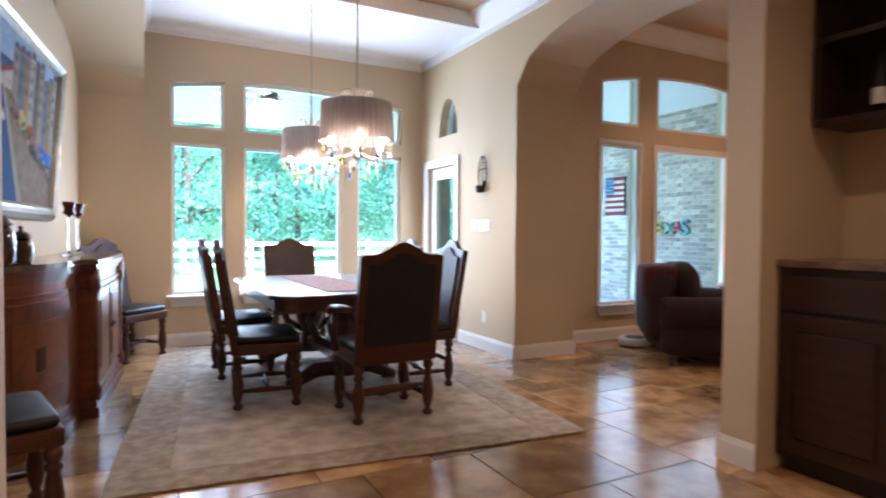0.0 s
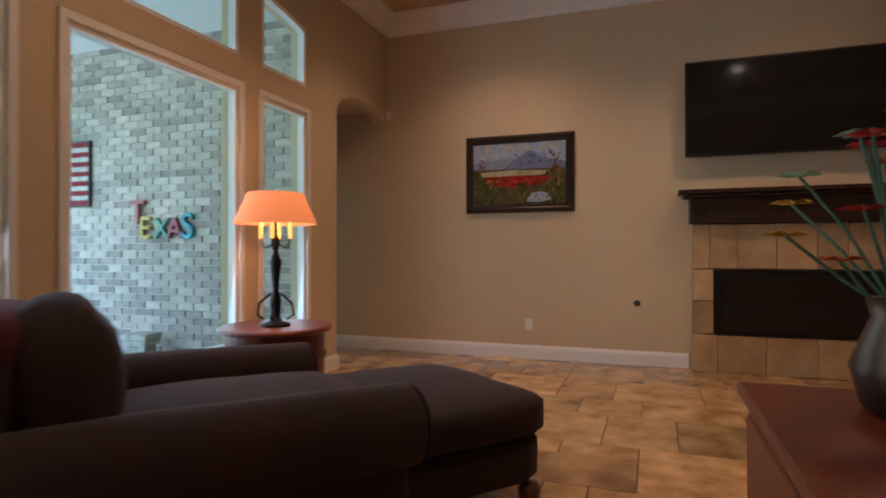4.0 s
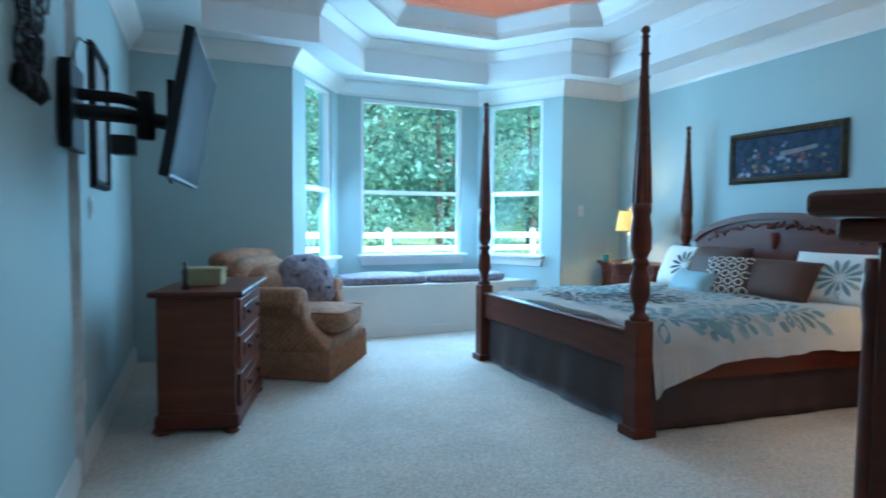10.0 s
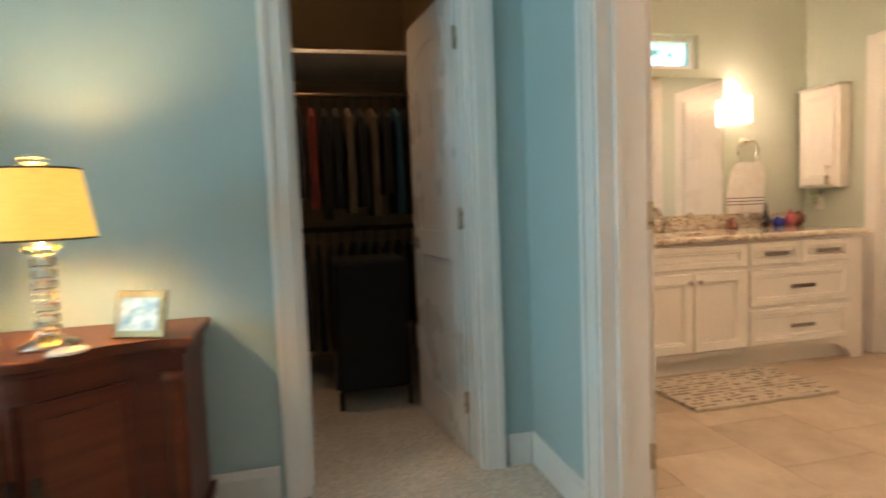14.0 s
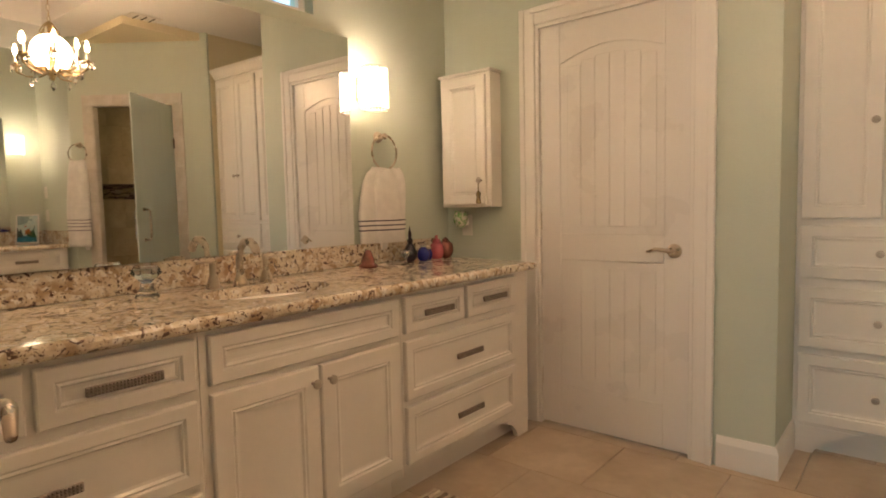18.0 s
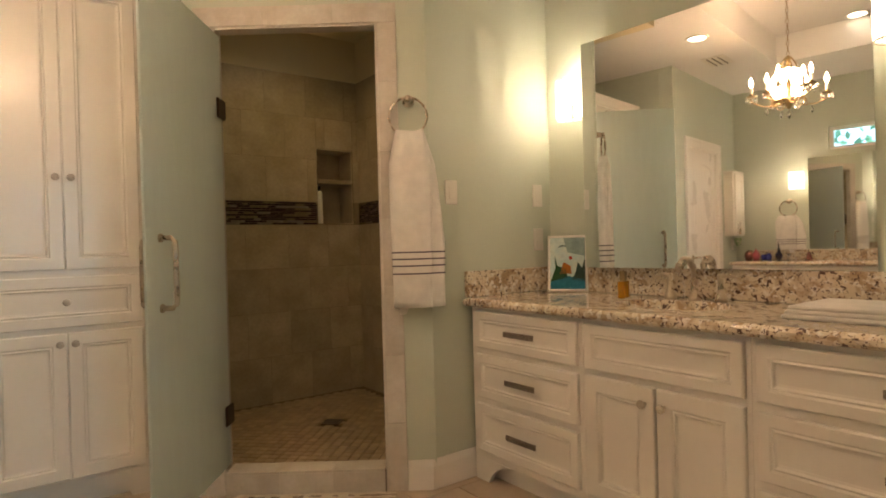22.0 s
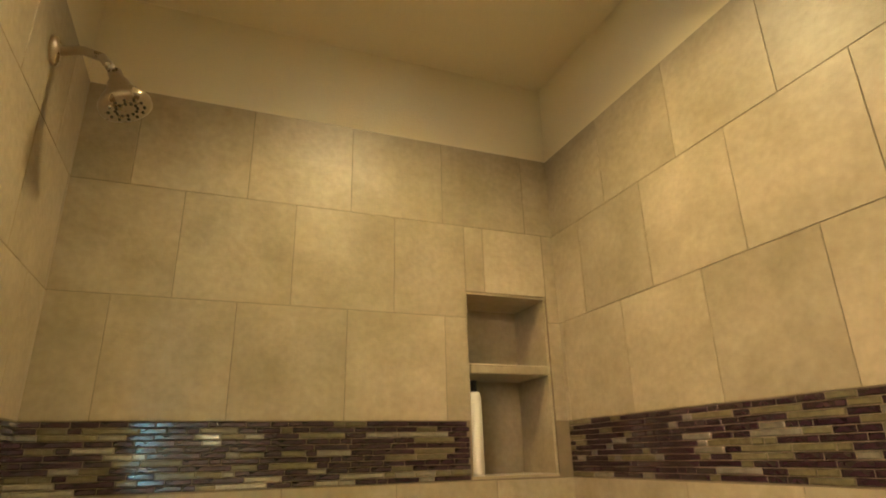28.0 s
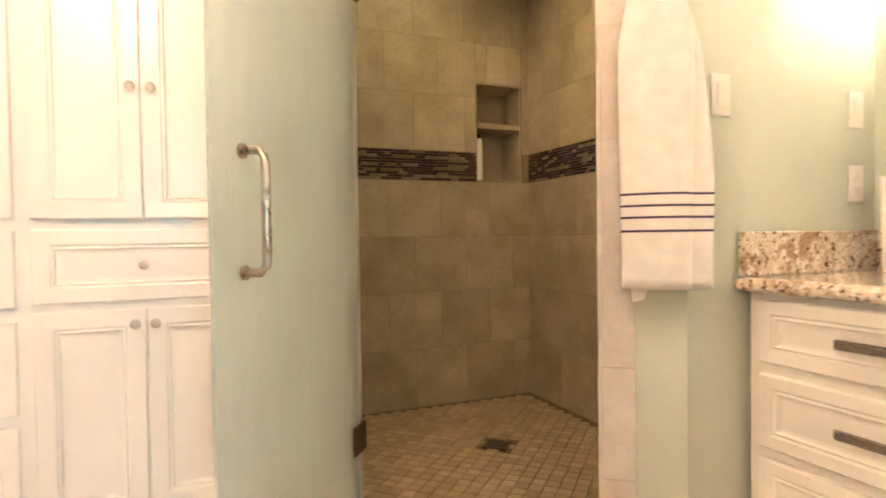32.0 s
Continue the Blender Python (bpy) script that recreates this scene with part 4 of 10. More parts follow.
casing("trim_bedroom_door_hall", 1, 5.88, -1, BD[0], BD[1], 2.04, 0.068)
casing("trim_bedroom_door_room", 1, BS, 1, BD[0], BD[1], 2.04, 0.068)
jamb("jamb_bedroom_door", 1, 5.87, BS + 0.01, BD[0], BD[1], 2.04)
casing("trim_bath_door_room", 1, BS, 1, BT[0], BT[1], 2.04)
casing("trim_bath_door_bath", 1, BY1, -1, BT[0], BT[1], 2.04)
jamb("jamb_bath_door", 1, BY1 - 0.01, BS + 0.01, BT[0], BT[1], 2.04)
casing("trim_closet_door", 0, HW, -1, CD[0], CD[1], 2.03)
jamb("jamb_closet_door", 0, HW - 0.01, HW + 0.15, CD[0], CD[1], 2.03)
casing("trim_water_door", 1, BY0, 1, WD[0], WD[1], 2.03)
jamb("jamb_water_door", 1, 3.11, BY0 + 0.01, WD[0], WD[1], 2.03)
casing("trim_patio_door", 0, R, -1, 5.74, 6.42, 1.96)


# ---- things: dining room ----
def turned(r, z0, z1, top=None):
    """A turned leg profile with vase, rings and bun foot."""
    h = z1 - z0
    k = [(0.55, 0.0), (0.95, 0.03), (1.0, 0.07), (0.62, 0.11), (0.55, 0.14), (0.8, 0.2), (1.05, 0.32), (1.1, 0.45), (0.85, 0.62), (0.6, 0.72), (0.95, 0.75), (0.95, 0.79), (0.6, 0.82), (0.95, 0.87), (1.0, 0.92), (0.8, 1.0)]
    return [(r * a, z0 + h * b) for a, b in k]


def camel(w, z, rise, n=20):
    """The top line of a camel-back chair: points from left to right."""
    out = []
    for i in range(n + 1):
        u = -1 + 2 * i / n
        s = 0.5 + 0.5 * math.cos(math.pi * min(1, abs(u) / 0.72))
        out.append((u * w, z + rise * s - (0.012 if abs(u) > 0.93 else 0)))
    return out


def dining_chair(m, arms=False, label="carved walnut dining chair with dark leather seat and back"):
    """A chair that faces local +y."""
    ch = thing("dining_chair", label, "chair", m, "chairs of the dining room")
    w = 0.25 if not arms else 0.27
    part("seat_frame", box(-w, w, -0.21, 0.23, 0.36, 0.43, 0.01, 2), walnut_light, ch)
    part("seat", lathe([(0.02, 0.425), (0.93, 0.43), (1.0, 0.45), (0.97, 0.475), (0.7, 0.497), (0.0, 0.505)], 4), black_leather, ch, "dark leather seat pad", True)
    ob = LAST[0]
    ob.data.transform(Matrix.Translation((0, 0.01, 0)) @ Matrix.Diagonal((w * 1.36, 0.30, 1, 1)) @ Matrix.Rotation(math.pi / 4, 4, "Z"))
    md = ob.modifiers.new("round", "BEVEL")
    md.width, md.segments, md.limit_method = 0.02, 3, "ANGLE"
    for sx in (-1, 1):
        part("leg", lathe(turned(0.034, 0.0, 0.36), 14, sx * (w - 0.035), 0.195), walnut_light, ch, smooth=True)
        part("leg", lathe(turned(0.034, 0.0, 0.36), 14, sx * (w - 0.035), -0.18), walnut_light, ch, smooth=True)
        part("stretcher", tube([(sx * (w - 0.035), -0.17, 0.12), (sx * (w - 0.035), 0, 0.125), (sx * (w - 0.035), 0.19, 0.12)], [0.012, 0.02, 0.012], 10), walnut_light, ch, smooth=True)
    part("stretcher", tube([(-w + 0.035, 0.01, 0.125), (-0.06, 0.01, 0.125), (0, 0.01, 0.125), (0.06, 0.01, 0.125), (w - 0.035, 0.01, 0.125)], [0.012, 0.014, 0.026, 0.014, 0.012], 10), walnut_light, ch, smooth=True)
    part("stretcher", tube([(-w + 0.035, -0.17, 0.2), (0, -0.17, 0.2), (w - 0.035, -0.17, 0.2)], [0.012, 0.02, 0.012], 10), walnut_light, ch, smooth=True)
    # leaning back with a camel top
    tilt = Matrix.Translation((0, -0.195, 0.43)) @ Matrix.Rotation(radians(9), 4, "X")
    top = camel(w, 0.62, 0.075)
    frame_poly = [(-w, -0.06), (w, -0.06)] + top[::-1]
    bm = sheet(frame_poly, 1, -0.032, 0.012)
    bm.transform(tilt)
    part("back_frame", bm, walnut_light, ch, "carved walnut back frame")
    inner = camel(w - 0.045, 0.565, 0.07)
    for y0, y1, nm in ((0.0125, 0.03, "backrest"), (-0.04, -0.0325, "back_panel")):
        bm = sheet([(-w + 0.045, 0.06), (w - 0.045, 0.06)] + inner[::-1], 1, y0, y1)
        bm.transform(tilt)
        part(nm, bm, brown_leather if nm == "backrest" else black_leather, ch, "studded dark leather panel")
    bm = bmesh.new()
    line = [(-w + 0.05, 0.07 + 0.5 * i / 20) for i in range(20)] + inner + [(w - 0.05, 0.57 - 0.5 * i / 20) for i in range(20)]
    for u, z in line[::1]:
        lathe([(0.004, -0.002), (0.003, 0.002), (0.0, 0.004)], 5, 0, 0, bm)
        bmesh.ops.transform(bm, matrix=Matrix.Translation((u, -0.041, z)) @ Matrix.Rotation(radians(90), 4, "X"), verts=bm.verts[-15:])
    bm.transform(tilt)
    part("nail_heads", bm, bronze, ch)
    if arms:
        for sx in (-1, 1):
            part("arm", tube([(sx * w, -0.17, 0.70), (sx * (w + 0.02), 0.0, 0.69), (sx * (w + 0.035), 0.14, 0.675), (sx * (w + 0.03), 0.2, 0.655), (sx * (w + 0.03), 0.2, 0.63)], [0.02, 0.026, 0.028, 0.028, 0.02], 10), walnut_light, ch, smooth=True)
            part("arm_post", tube([(sx * (w + 0.01), 0.13, 0.4), (sx * (w + 0.015), 0.15, 0.52), (sx * (w + 0.02), 0.12, 0.67)], [0.022, 0.017, 0.02], 10), walnut_light, ch, smooth=True)
    return ch


rug = thing("area_rug", "cream and brown floral wool rug under the dining table", "rug", pose(1.25, 4.62, 0, 0, 0, -6))
part("field", box(-1.0, 1.0, -1.55, 1.55, 0.004, 0.017, 0.004), rug_wool, rug)
for a in ((-1.27, 1.27, -1.75, -1.551), (-1.27, 1.27, 1.551, 1.75), (-1.27, -1.001, -1.55, 1.55), (1.001, 1.27, -1.55, 1.55)):
    part("border", box(*a, 0.004, 0.016, 0.004), rug_edge, rug)

TBL = (1.36, 4.9)
tb = thing("dining_table", "dark polished walnut dining table with carved edge", "table", pose(TBL[0], TBL[1], 0.018))
tw, tl = 0.62, 0.97
poly = [(-tw + 0.14, -tl), (tw - 0.14, -tl), (tw - 0.05, -tl + 0.05), (tw, -tl + 0.16), (tw, tl - 0.16), (tw - 0.05, tl - 0.05), (tw - 0.14, tl), (-tw + 0.14, tl), (-tw + 0.05, tl - 0.05), (-tw, tl - 0.16), (-tw, -tl + 0.16), (-tw + 0.05, -tl + 0.05)]
part("tabletop", slab(poly, 0.715, 0.745, None, 0.012, 3), walnut_light, tb, "glossy walnut tabletop")
part("apron", slab([(x * 0.93, y * 0.95) for x, y in poly], 0.63, 0.715), walnut, tb)
for y in (-0.5, 0.5):
    part("pedestal", lathe([(0.13, 0.09), (0.15, 0.14), (0.09, 0.2), (0.07, 0.26), (0.12, 0.38), (0.13, 0.46), (0.08, 0.56), (0.15, 0.63)], 18, 0, y), walnut, tb, smooth=True)
    for sx in (-1, 1):
        part("foot", tube([(0, y, 0.14), (sx * 0.22, y, 0.13), (sx * 0.36, y, 0.06), (sx * 0.43, y, 0.035)], [0.06, 0.06, 0.045, 0.035], 10), walnut, tb, smooth=True)
        part("scroll_bracket", tube([(sx * 0.06, y, 0.28), (sx * 0.2, y, 0.36), (sx * 0.26, y, 0.5), (sx * 0.2, y, 0.63)], [0.03, 0.035, 0.03, 0.03], 8), walnut, tb, smooth=True)
part("cross_bar", box(-0.05, 0.05, -0.4, 0.4, 0.16, 0.24, 0.012, 2), walnut, tb)
runner_red = mat("burgundy_brocade", (0.17, 0.03, 0.03), 0.8, vary=0.3, scale=26, fine=120, bump=0.04, second=(0.3, 0.16, 0.09), mix=0.4)
runner = tagged(part("table_runner", box(TBL[0] - 0.21, TBL[0] + 0.21, TBL[1] - 0.8, TBL[1] + 0.8, 0.7645, 0.769, 0.002), runner_red), "burgundy and gold brocade runner on the table", "table runner")
dining_chair(pose(0.74, 4.25, 0.018, 0, 0, -97))
dining_chair(pose(0.72, 5.15, 0.018, 0, 0, -90))
dining_chair(pose(1.90, 4.22, 0.018, 0, 0, 86))
dining_chair(pose(1.95, 5.12, 0.018, 0, 0, 87))
dining_chair(pose(1.38, 3.62, 0.018, 0, 0, 0), True, "carved walnut armchair with studded dark leather back")
dining_chair(pose(1.40, 6.12, 0.004, 0, 0, 180), True, "carved walnut armchair with brown leather back by the window")
dining_chair(pose(-0.13, 6.22, 0.004, 0, 0, -135), False, "carved walnut chair with dark seat standing in the niche corner")
dining_chair(pose(-0.57, 2.90, 0.004, 0, 0, -75), False, "carved walnut chair with dark seat beside the sideboard")

# sideboard with a breakfront and bowed ends
sb = thing("sideboard", "dark walnut sideboard with bowed burl doors and stone top", "sideboard", NICHE @ pose(-0.598, 5.0, 0.004) @ Matrix.Diagonal((1.05, 1, 1.05, 1)))


def bow(front, half, end, n=14):
    """The plan of the sideboard, standing on x = 0, front towards +x."""
    pts = [(0.0, -end)]
    for i in range(n + 1):
        a = math.pi / 2 * i / n
        pts.append((front * 0.80 * math.sin(a), -half - (end - half) * math.cos(a)))
    pts += [(front * 0.80, -half), (front, -half), (front, half), (front * 0.80, half)]
    for i in range(n + 1):
        a = math.pi / 2 * (1 - i / n)
        pts.append((front * 0.80 * math.sin(a), half + (end - half) * math.cos(a)))
    pts.append((0.0, end))
    out = []
    for q in pts:
        if not out or (Vector(q) - Vector(out[-1])).length > 1e-4:
            out.append(q)
    return out


part("body", slab(bow(0.40, 0.62, 1.43), 0.1, 0.9), sideboard_cherry, sb)
for z0, z1, g in ((0.0, 0.06, 0.035), (0.061, 0.1, 0.02), (0.101, 0.14, 0.01), (0.78, 0.80, 0.012), (0.86, 0.885, 0.014), (0.886, 0.925, 0.028)):
    part("moulding", slab(bow(0.40 + g, 0.62 + g * 0.4, 1.43 + g), z0, z1, None, 0.006, 2), sideboard_carved, sb)
part("stone_top", slab(bow(0.44, 0.64, 1.47), 0.926, 0.955, None, 0.008, 2), mat("brown_marble", (0.20, 0.14, 0.095), 0.15, vary=0.25, scale=16, fine=90, bump=0, second=(0.07, 0.045, 0.03), mix=0.6, coat=0.4), sb, "dark brown stone top")
for y in (-0.58, 0.58):
    part("pilaster", lathe([(0.045, 0.1), (0.05, 0.16), (0.034, 0.2), (0.036, 0.7), (0.034, 0.74), (0.05, 0.78), (0.045, 0.9)], 14, 0.395, y), sideboard_carved, sb, smooth=True)
for y0, y1 in ((-0.5, -0.02), (0.02, 0.5)):
    d = part("door", box(0.401, 0.415, y0, y1, 0.18, 0.76, 0.004), sideboard_carved, sb)
    part("door_panel", box(0.4155, 0.421, y0 + 0.06, y1 - 0.06, 0.26, 0.69, 0.004), burl_gold, d, "golden burl panel")
    part("knob", lathe([(0.006, 0.0), (0.007, 0.012), (0.014, 0.018), (0.014, 0.026), (0.0, 0.03)], 10), bronze, d)
    LAST[0].matrix_local = Matrix.Translation((0.416, y1 - 0.035 if y0 < 0 else y0 + 0.035, 0.48)) @ Matrix.Rotation(radians(90), 4, "Y")


def bowed_door(sign):
    d = None
    for nm, ma, a0, a1, z0, z1, o in (("door", burl, 0.16, 0.93, 0.18, 0.76, 0.008), ("door_inlay", burl_gold, 0.34, 0.75, 0.3, 0.66, 0.0115), ("door_medallion", walnut, 0.51, 0.58, 0.41, 0.53, 0.015)):
        outer, inner = [], []
        for i in range(13):
            a = math.pi / 2 * (a0 + (a1 - a0) * i / 12)
            for lst, off in ((outer, o), (inner, -0.004)):
                lst.append(((0.32 + off) * math.sin(a), sign * (0.62 + (0.81 + off) * math.cos(a))))
        bm = slab(outer + inner[::-1], z0, z1)
        if d is None:
            d = part(nm, bm, ma, sb, "red-brown burl veneer door")
        else:
            part(nm, bm, ma, d)


bowed_door(-1)
bowed_door(1)

# harbour painting in a silver frame, leaning from the wall
HP = mat("harbour_painting", (0.02, 0.072, 0.175), 0.8, ior=1.2, vary=0.25, scale=7, fine=40, bump=0.02, second=(0.018, 0.06, 0.16))
hp = thing("framed_painting", "large harbour painting of blue water in a silver frame", "painting", NICHE @ pose(-0.598, 4.26, 1.25, 0, 0, 90) @ pose(0, 0, 0, 4, 0, 0))


def picture_frame(parent, w, h, fw, material, depth=0.05, bead=None):
    """A moulded frame in the local xz plane, facing local -y, with its lower edge at z = 0."""
    prof = [(0, 0.0), (fw * 0.15, depth * 0.6), (fw * 0.45, depth), (fw * 0.7, depth * 0.7), (fw * 0.85, depth * 0.75), (fw, depth * 0.35), (fw, 0.0)]
    bm = bmesh.new()
    cor = [(-w / 2, 0, 1, 1), (w / 2, 0, -1, 1), (w / 2, h, -1, -1), (-w / 2, h, 1, -1)]
    rings = [[bm.verts.new((x + sx * o, -d, z + sz * o)) for o, d in prof] for x, z, sx, sz in cor]
    for i in range(4):
        a, b = rings[i], rings[(i + 1) % 4]
        for j in range(len(prof) - 1):
            bm.faces.new((a[j], a[j + 1], b[j + 1], b[j]))
    part("frame", bm, material, parent)
    part("backing", box(-w / 2 + 0.005, w / 2 - 0.005, -0.006, 0.0, 0.005, h - 0.005), espresso, parent)


def dab(parent, name, poly, d, material):
    """A flat painted patch on a picture, d in front of its backing."""
    bm = bmesh.new()
    lo, hi = [bm.verts.new((x, -d, z)) for x, z in poly], [bm.verts.new((x, -d + 0.0004, z)) for x, z in poly]
    bm.faces.new(lo)
    bm.faces.new(hi[::-1])
    n = len(poly)
    for i in range(n):
        bm.faces.new((lo[i], hi[i], hi[(i + 1) % n], lo[(i + 1) % n]))
    return part(name, bm, material, parent)


def paint(name, c, c2=None):
    return mat("oil_" + name, c, 0.8, ior=1.2, vary=0.22, scale=18, fine=90, bump=0.03, second=c2 or tuple(v * 0.6 for v in c), mix=0.6)


picture_frame(hp, 2.1, 1.17, 0.11, silver_leaf, 0.06)
dab(hp, "canvas", [(-0.95, 0.1), (0.95, 0.1), (0.95, 1.07), (-0.95, 1.07)], 0.012, HP)
dab(hp, "painted_sky", [(-0.95, 0.88), (0.2, 0.9), (0.95, 0.95), (0.95, 1.07), (-0.95, 1.07)], 0.0128, paint("sky", (0.20, 0.32, 0.50), (0.34, 0.42, 0.5)))
dab(hp, "painted_headland", [(-0.95, 0.80), (-0.95, 0.99), (-0.6, 0.95), (-0.2, 0.86), (0.0, 0.84), (0.0, 0.76)], 0.0132, paint("hills", (0.06, 0.13, 0.27)))
dab(hp, "painted_walk", [(-0.22, 0.75), (-0.1, 0.75), (0.94, 0.34), (0.94, 0.11), (0.2, 0.11)], 0.0136, paint("walk", (0.24, 0.18, 0.13), (0.13, 0.10, 0.08)))
dab(hp, "painted_quay", [(-0.26, 0.74), (-0.22, 0.75), (0.25, 0.11), (0.16, 0.11)], 0.0139, paint("quay", (0.36, 0.32, 0.27)))
rng = random.Random(5)
for i in range(6):
    x0, z1 = -0.50 + 0.07 * i, 0.80 + 0.02 * (i % 3)
    dab(hp, "painted_cottage", [(x0, 0.73), (x0 + 0.066, 0.73), (x0 + 0.066, z1), (x0, z1)], 0.0140 + 0.00005 * i, paint("house%d" % (i % 4), (0.5, 0.44, 0.36)))
    dab(hp, "painted_roof", [(x0 - 0.004, z1), (x0 + 0.07, z1), (x0 + 0.05, z1 + 0.035), (x0 + 0.015, z1 + 0.035)], 0.0146, paint("roof", (0.30, 0.08, 0.05)))
fronts = ((0.30, 0.25, 0.2), (0.17, 0.17, 0.19), (0.29, 0.2, 0.11), (0.36, 0.33, 0.28), (0.15, 0.12, 0.1))
for i in range(9):
    x0 = -0.09 + 0.115 * i
    xe, z0, z1 = min(0.945, x0 + 0.12), 0.70 - 0.036 * i, 0.92 + rng.uniform(0.0, 0.1)
    dab(hp, "painted_house", [(x0, z0), (xe, z0 - 0.03), (xe, z1), (x0, z1)], 0.0148 + 0.0001 * i, paint("front%d" % (i % 5), fronts[i % 5]))
    dab(hp, "painted_roof", [(x0 - 0.004, z1), (xe, z1), (xe - 0.03, min(1.065, z1 + 0.04)), (x0 + 0.02, min(1.065, z1 + 0.04))], 0.0158, paint("slate", (0.12, 0.10, 0.12)))
    for k in range(4):
        for j in range(2):
            wx, wz = x0 + 0.018 + 0.042 * j, z1 - 0.07 - 0.085 * k
            if wz > z0 + 0.05 and wx < 0.92:
                dab(hp, "painted_window", [(wx, wz), (wx + 0.018, wz), (wx + 0.018, wz + 0.045), (wx, wz + 0.045)], 0.0160, paint("window", (0.07, 0.09, 0.12)))
for x, z, w, c in ((0.08, 0.58, 0.16, (0.55, 0.42, 0.05)), (0.27, 0.52, 0.18, (0.42, 0.05, 0.04)), (0.5, 0.42, 0.4, (0.03, 0.12, 0.5))):
    dab(hp, "painted_awning", [(x, z), (x + w, z - 0.05), (x + w - 0.02, z + 0.05), (x + 0.04, z + 0.09)], 0.0164, paint("awning%d" % int(x * 100), c))
for i in range(80):
    x = rng.uniform(-0.1, 0.9)
    z, r = 0.62 - 0.34 * x + rng.uniform(-0.05, 0.05), rng.uniform(0.012, 0.028)
    dab(hp, "painted_flower", [(x + r * math.cos(1.05 * q) * rng.uniform(0.6, 1.2), z + r * math.sin(1.05 * q) * rng.uniform(0.6, 1.2)) for q in range(6)], 0.0167 + i * 0.00004, paint("flower%d" % (i % 5), ((0.07, 0.13, 0.05), (0.40, 0.08, 0.07), (0.42, 0.36, 0.28), (0.14, 0.18, 0.07), (0.05, 0.08, 0.05))[i % 5]))
for x, z, w, c in ((-0.34, 0.60, 0.07, (0.62, 0.62, 0.6)), (-0.24, 0.56, 0.07, (0.62, 0.62, 0.6)), (-0.48, 0.44, 0.13, (0.30, 0.13, 0.06)), (-0.62, 0.78, 0.09, (0.5, 0.5, 0.5)), (-0.48, 0.74, 0.09, (0.5, 0.5, 0.5)), (-0.75, 0.3, 0.14, (0.5, 0.46, 0.4))):
    dab(hp, "painted_boat", [(x, z), (x + w * 0.85, z - 0.02), (x + w, z + 0.005), (x + 0.6 * w, z + 0.03), (x + 0.45 * w, z + 0.055), (x + 0.25 * w, z + 0.03)], 0.0145, paint("boat%d" % int(100 * c[2]), c))
for i in range(46):
    x, z = rng.uniform(-0.93, 0.1), rng.uniform(0.14, 0.74)
    if z < 0.62 - 1.4 * (x + 0.22):
        w = rng.uniform(0.03, 0.09)
        dab(hp, "painted_ripple", [(x, z), (x + w * 0.5, z - 0.006), (x + w, z), (x + w * 0.5, z + 0.006)], 0.0125 + 0.00002 * i, paint("ripple%d" % (i % 2), ((0.05, 0.17, 0.40), (0.012, 0.05, 0.17))[i % 2]))

# things on the sideboard
ruby = mat("ruby_glass", (0.12, 0.012, 0.014), 0.1, vary=0.2, scale=30, fine=90, bump=0.01, coat=0.5)
for x, y in ((-0.42, 5.06), (-0.42, 5.38)):
    cs = thing("candle_holder", "tall clear glass candle holder with ruby cup on the sideboard", "candle holder", NICHE @ pose(x, y, 1.008), "candle holders")
    part("foot", lathe([(0.055, 0), (0.055, 0.006), (0.03, 0.012), (0.012, 0.02)], 18), crystal, cs, smooth=True)
    part("stem", lathe([(0.012, 0.02), (0.009, 0.06), (0.016, 0.09), (0.008, 0.12), (0.009, 0.24), (0.014, 0.26), (0.01, 0.285)], 12), crystal, cs, smooth=True)
    part("cup", lathe([(0.015, 0.285), (0.035, 0.295), (0.04, 0.31), (0.03, 0.33), (0.042, 0.365), (0.045, 0.385), (0.037, 0.385), (0.03, 0.34), (0.0, 0.31)], 18), ruby, cs, "mottled ruby glass cup", True)
jar_mat = mat("amber_glass_jar", (0.10, 0.045, 0.01), 0.12, vary=0.35, scale=12, fine=60, bump=0.005, second=(0.02, 0.012, 0.008), coat=0.5)
for x, y, s in ((-0.49, 3.68, 1.0), (-0.44, 3.93, 0.66)):
    jr = thing("ginger_jar", "amber glass jar with dark domed lid on the sideboard", "jar", NICHE @ pose(x, y, 1.008), "jars on the sideboard")
    part("jar", lathe([(0.07 * s, 0), (0.085 * s, 0.02 * s), (0.09 * s, 0.12 * s), (0.085 * s, 0.17 * s), (0.06 * s, 0.2 * s)], 20), jar_mat, jr, smooth=True)
    part("lid", lathe([(0.075 * s, 0.2 * s), (0.08 * s, 0.215 * s), (0.05 * s, 0.25 * s), (0.02 * s, 0.262 * s), (0.014 * s, 0.28 * s), (0.02 * s, 0.295 * s), (0.0, 0.31 * s)], 20), bronze, jr, smooth=True)

# chandeliers with string shades
JEWEL = [mat("jewel_%s" % n, c, 0.05, vary=0.05, scale=5, fine=20, bump=0, trans=0.75, ior=1.5) for n, c in (("red", (0.6, 0.03, 0.02)), ("amber", (0.8, 0.42, 0.02)), ("green", (0.2, 0.45, 0.05)), ("blue", (0.02, 0.2, 0.65)), ("clear", (0.9, 0.92, 0.95)))]


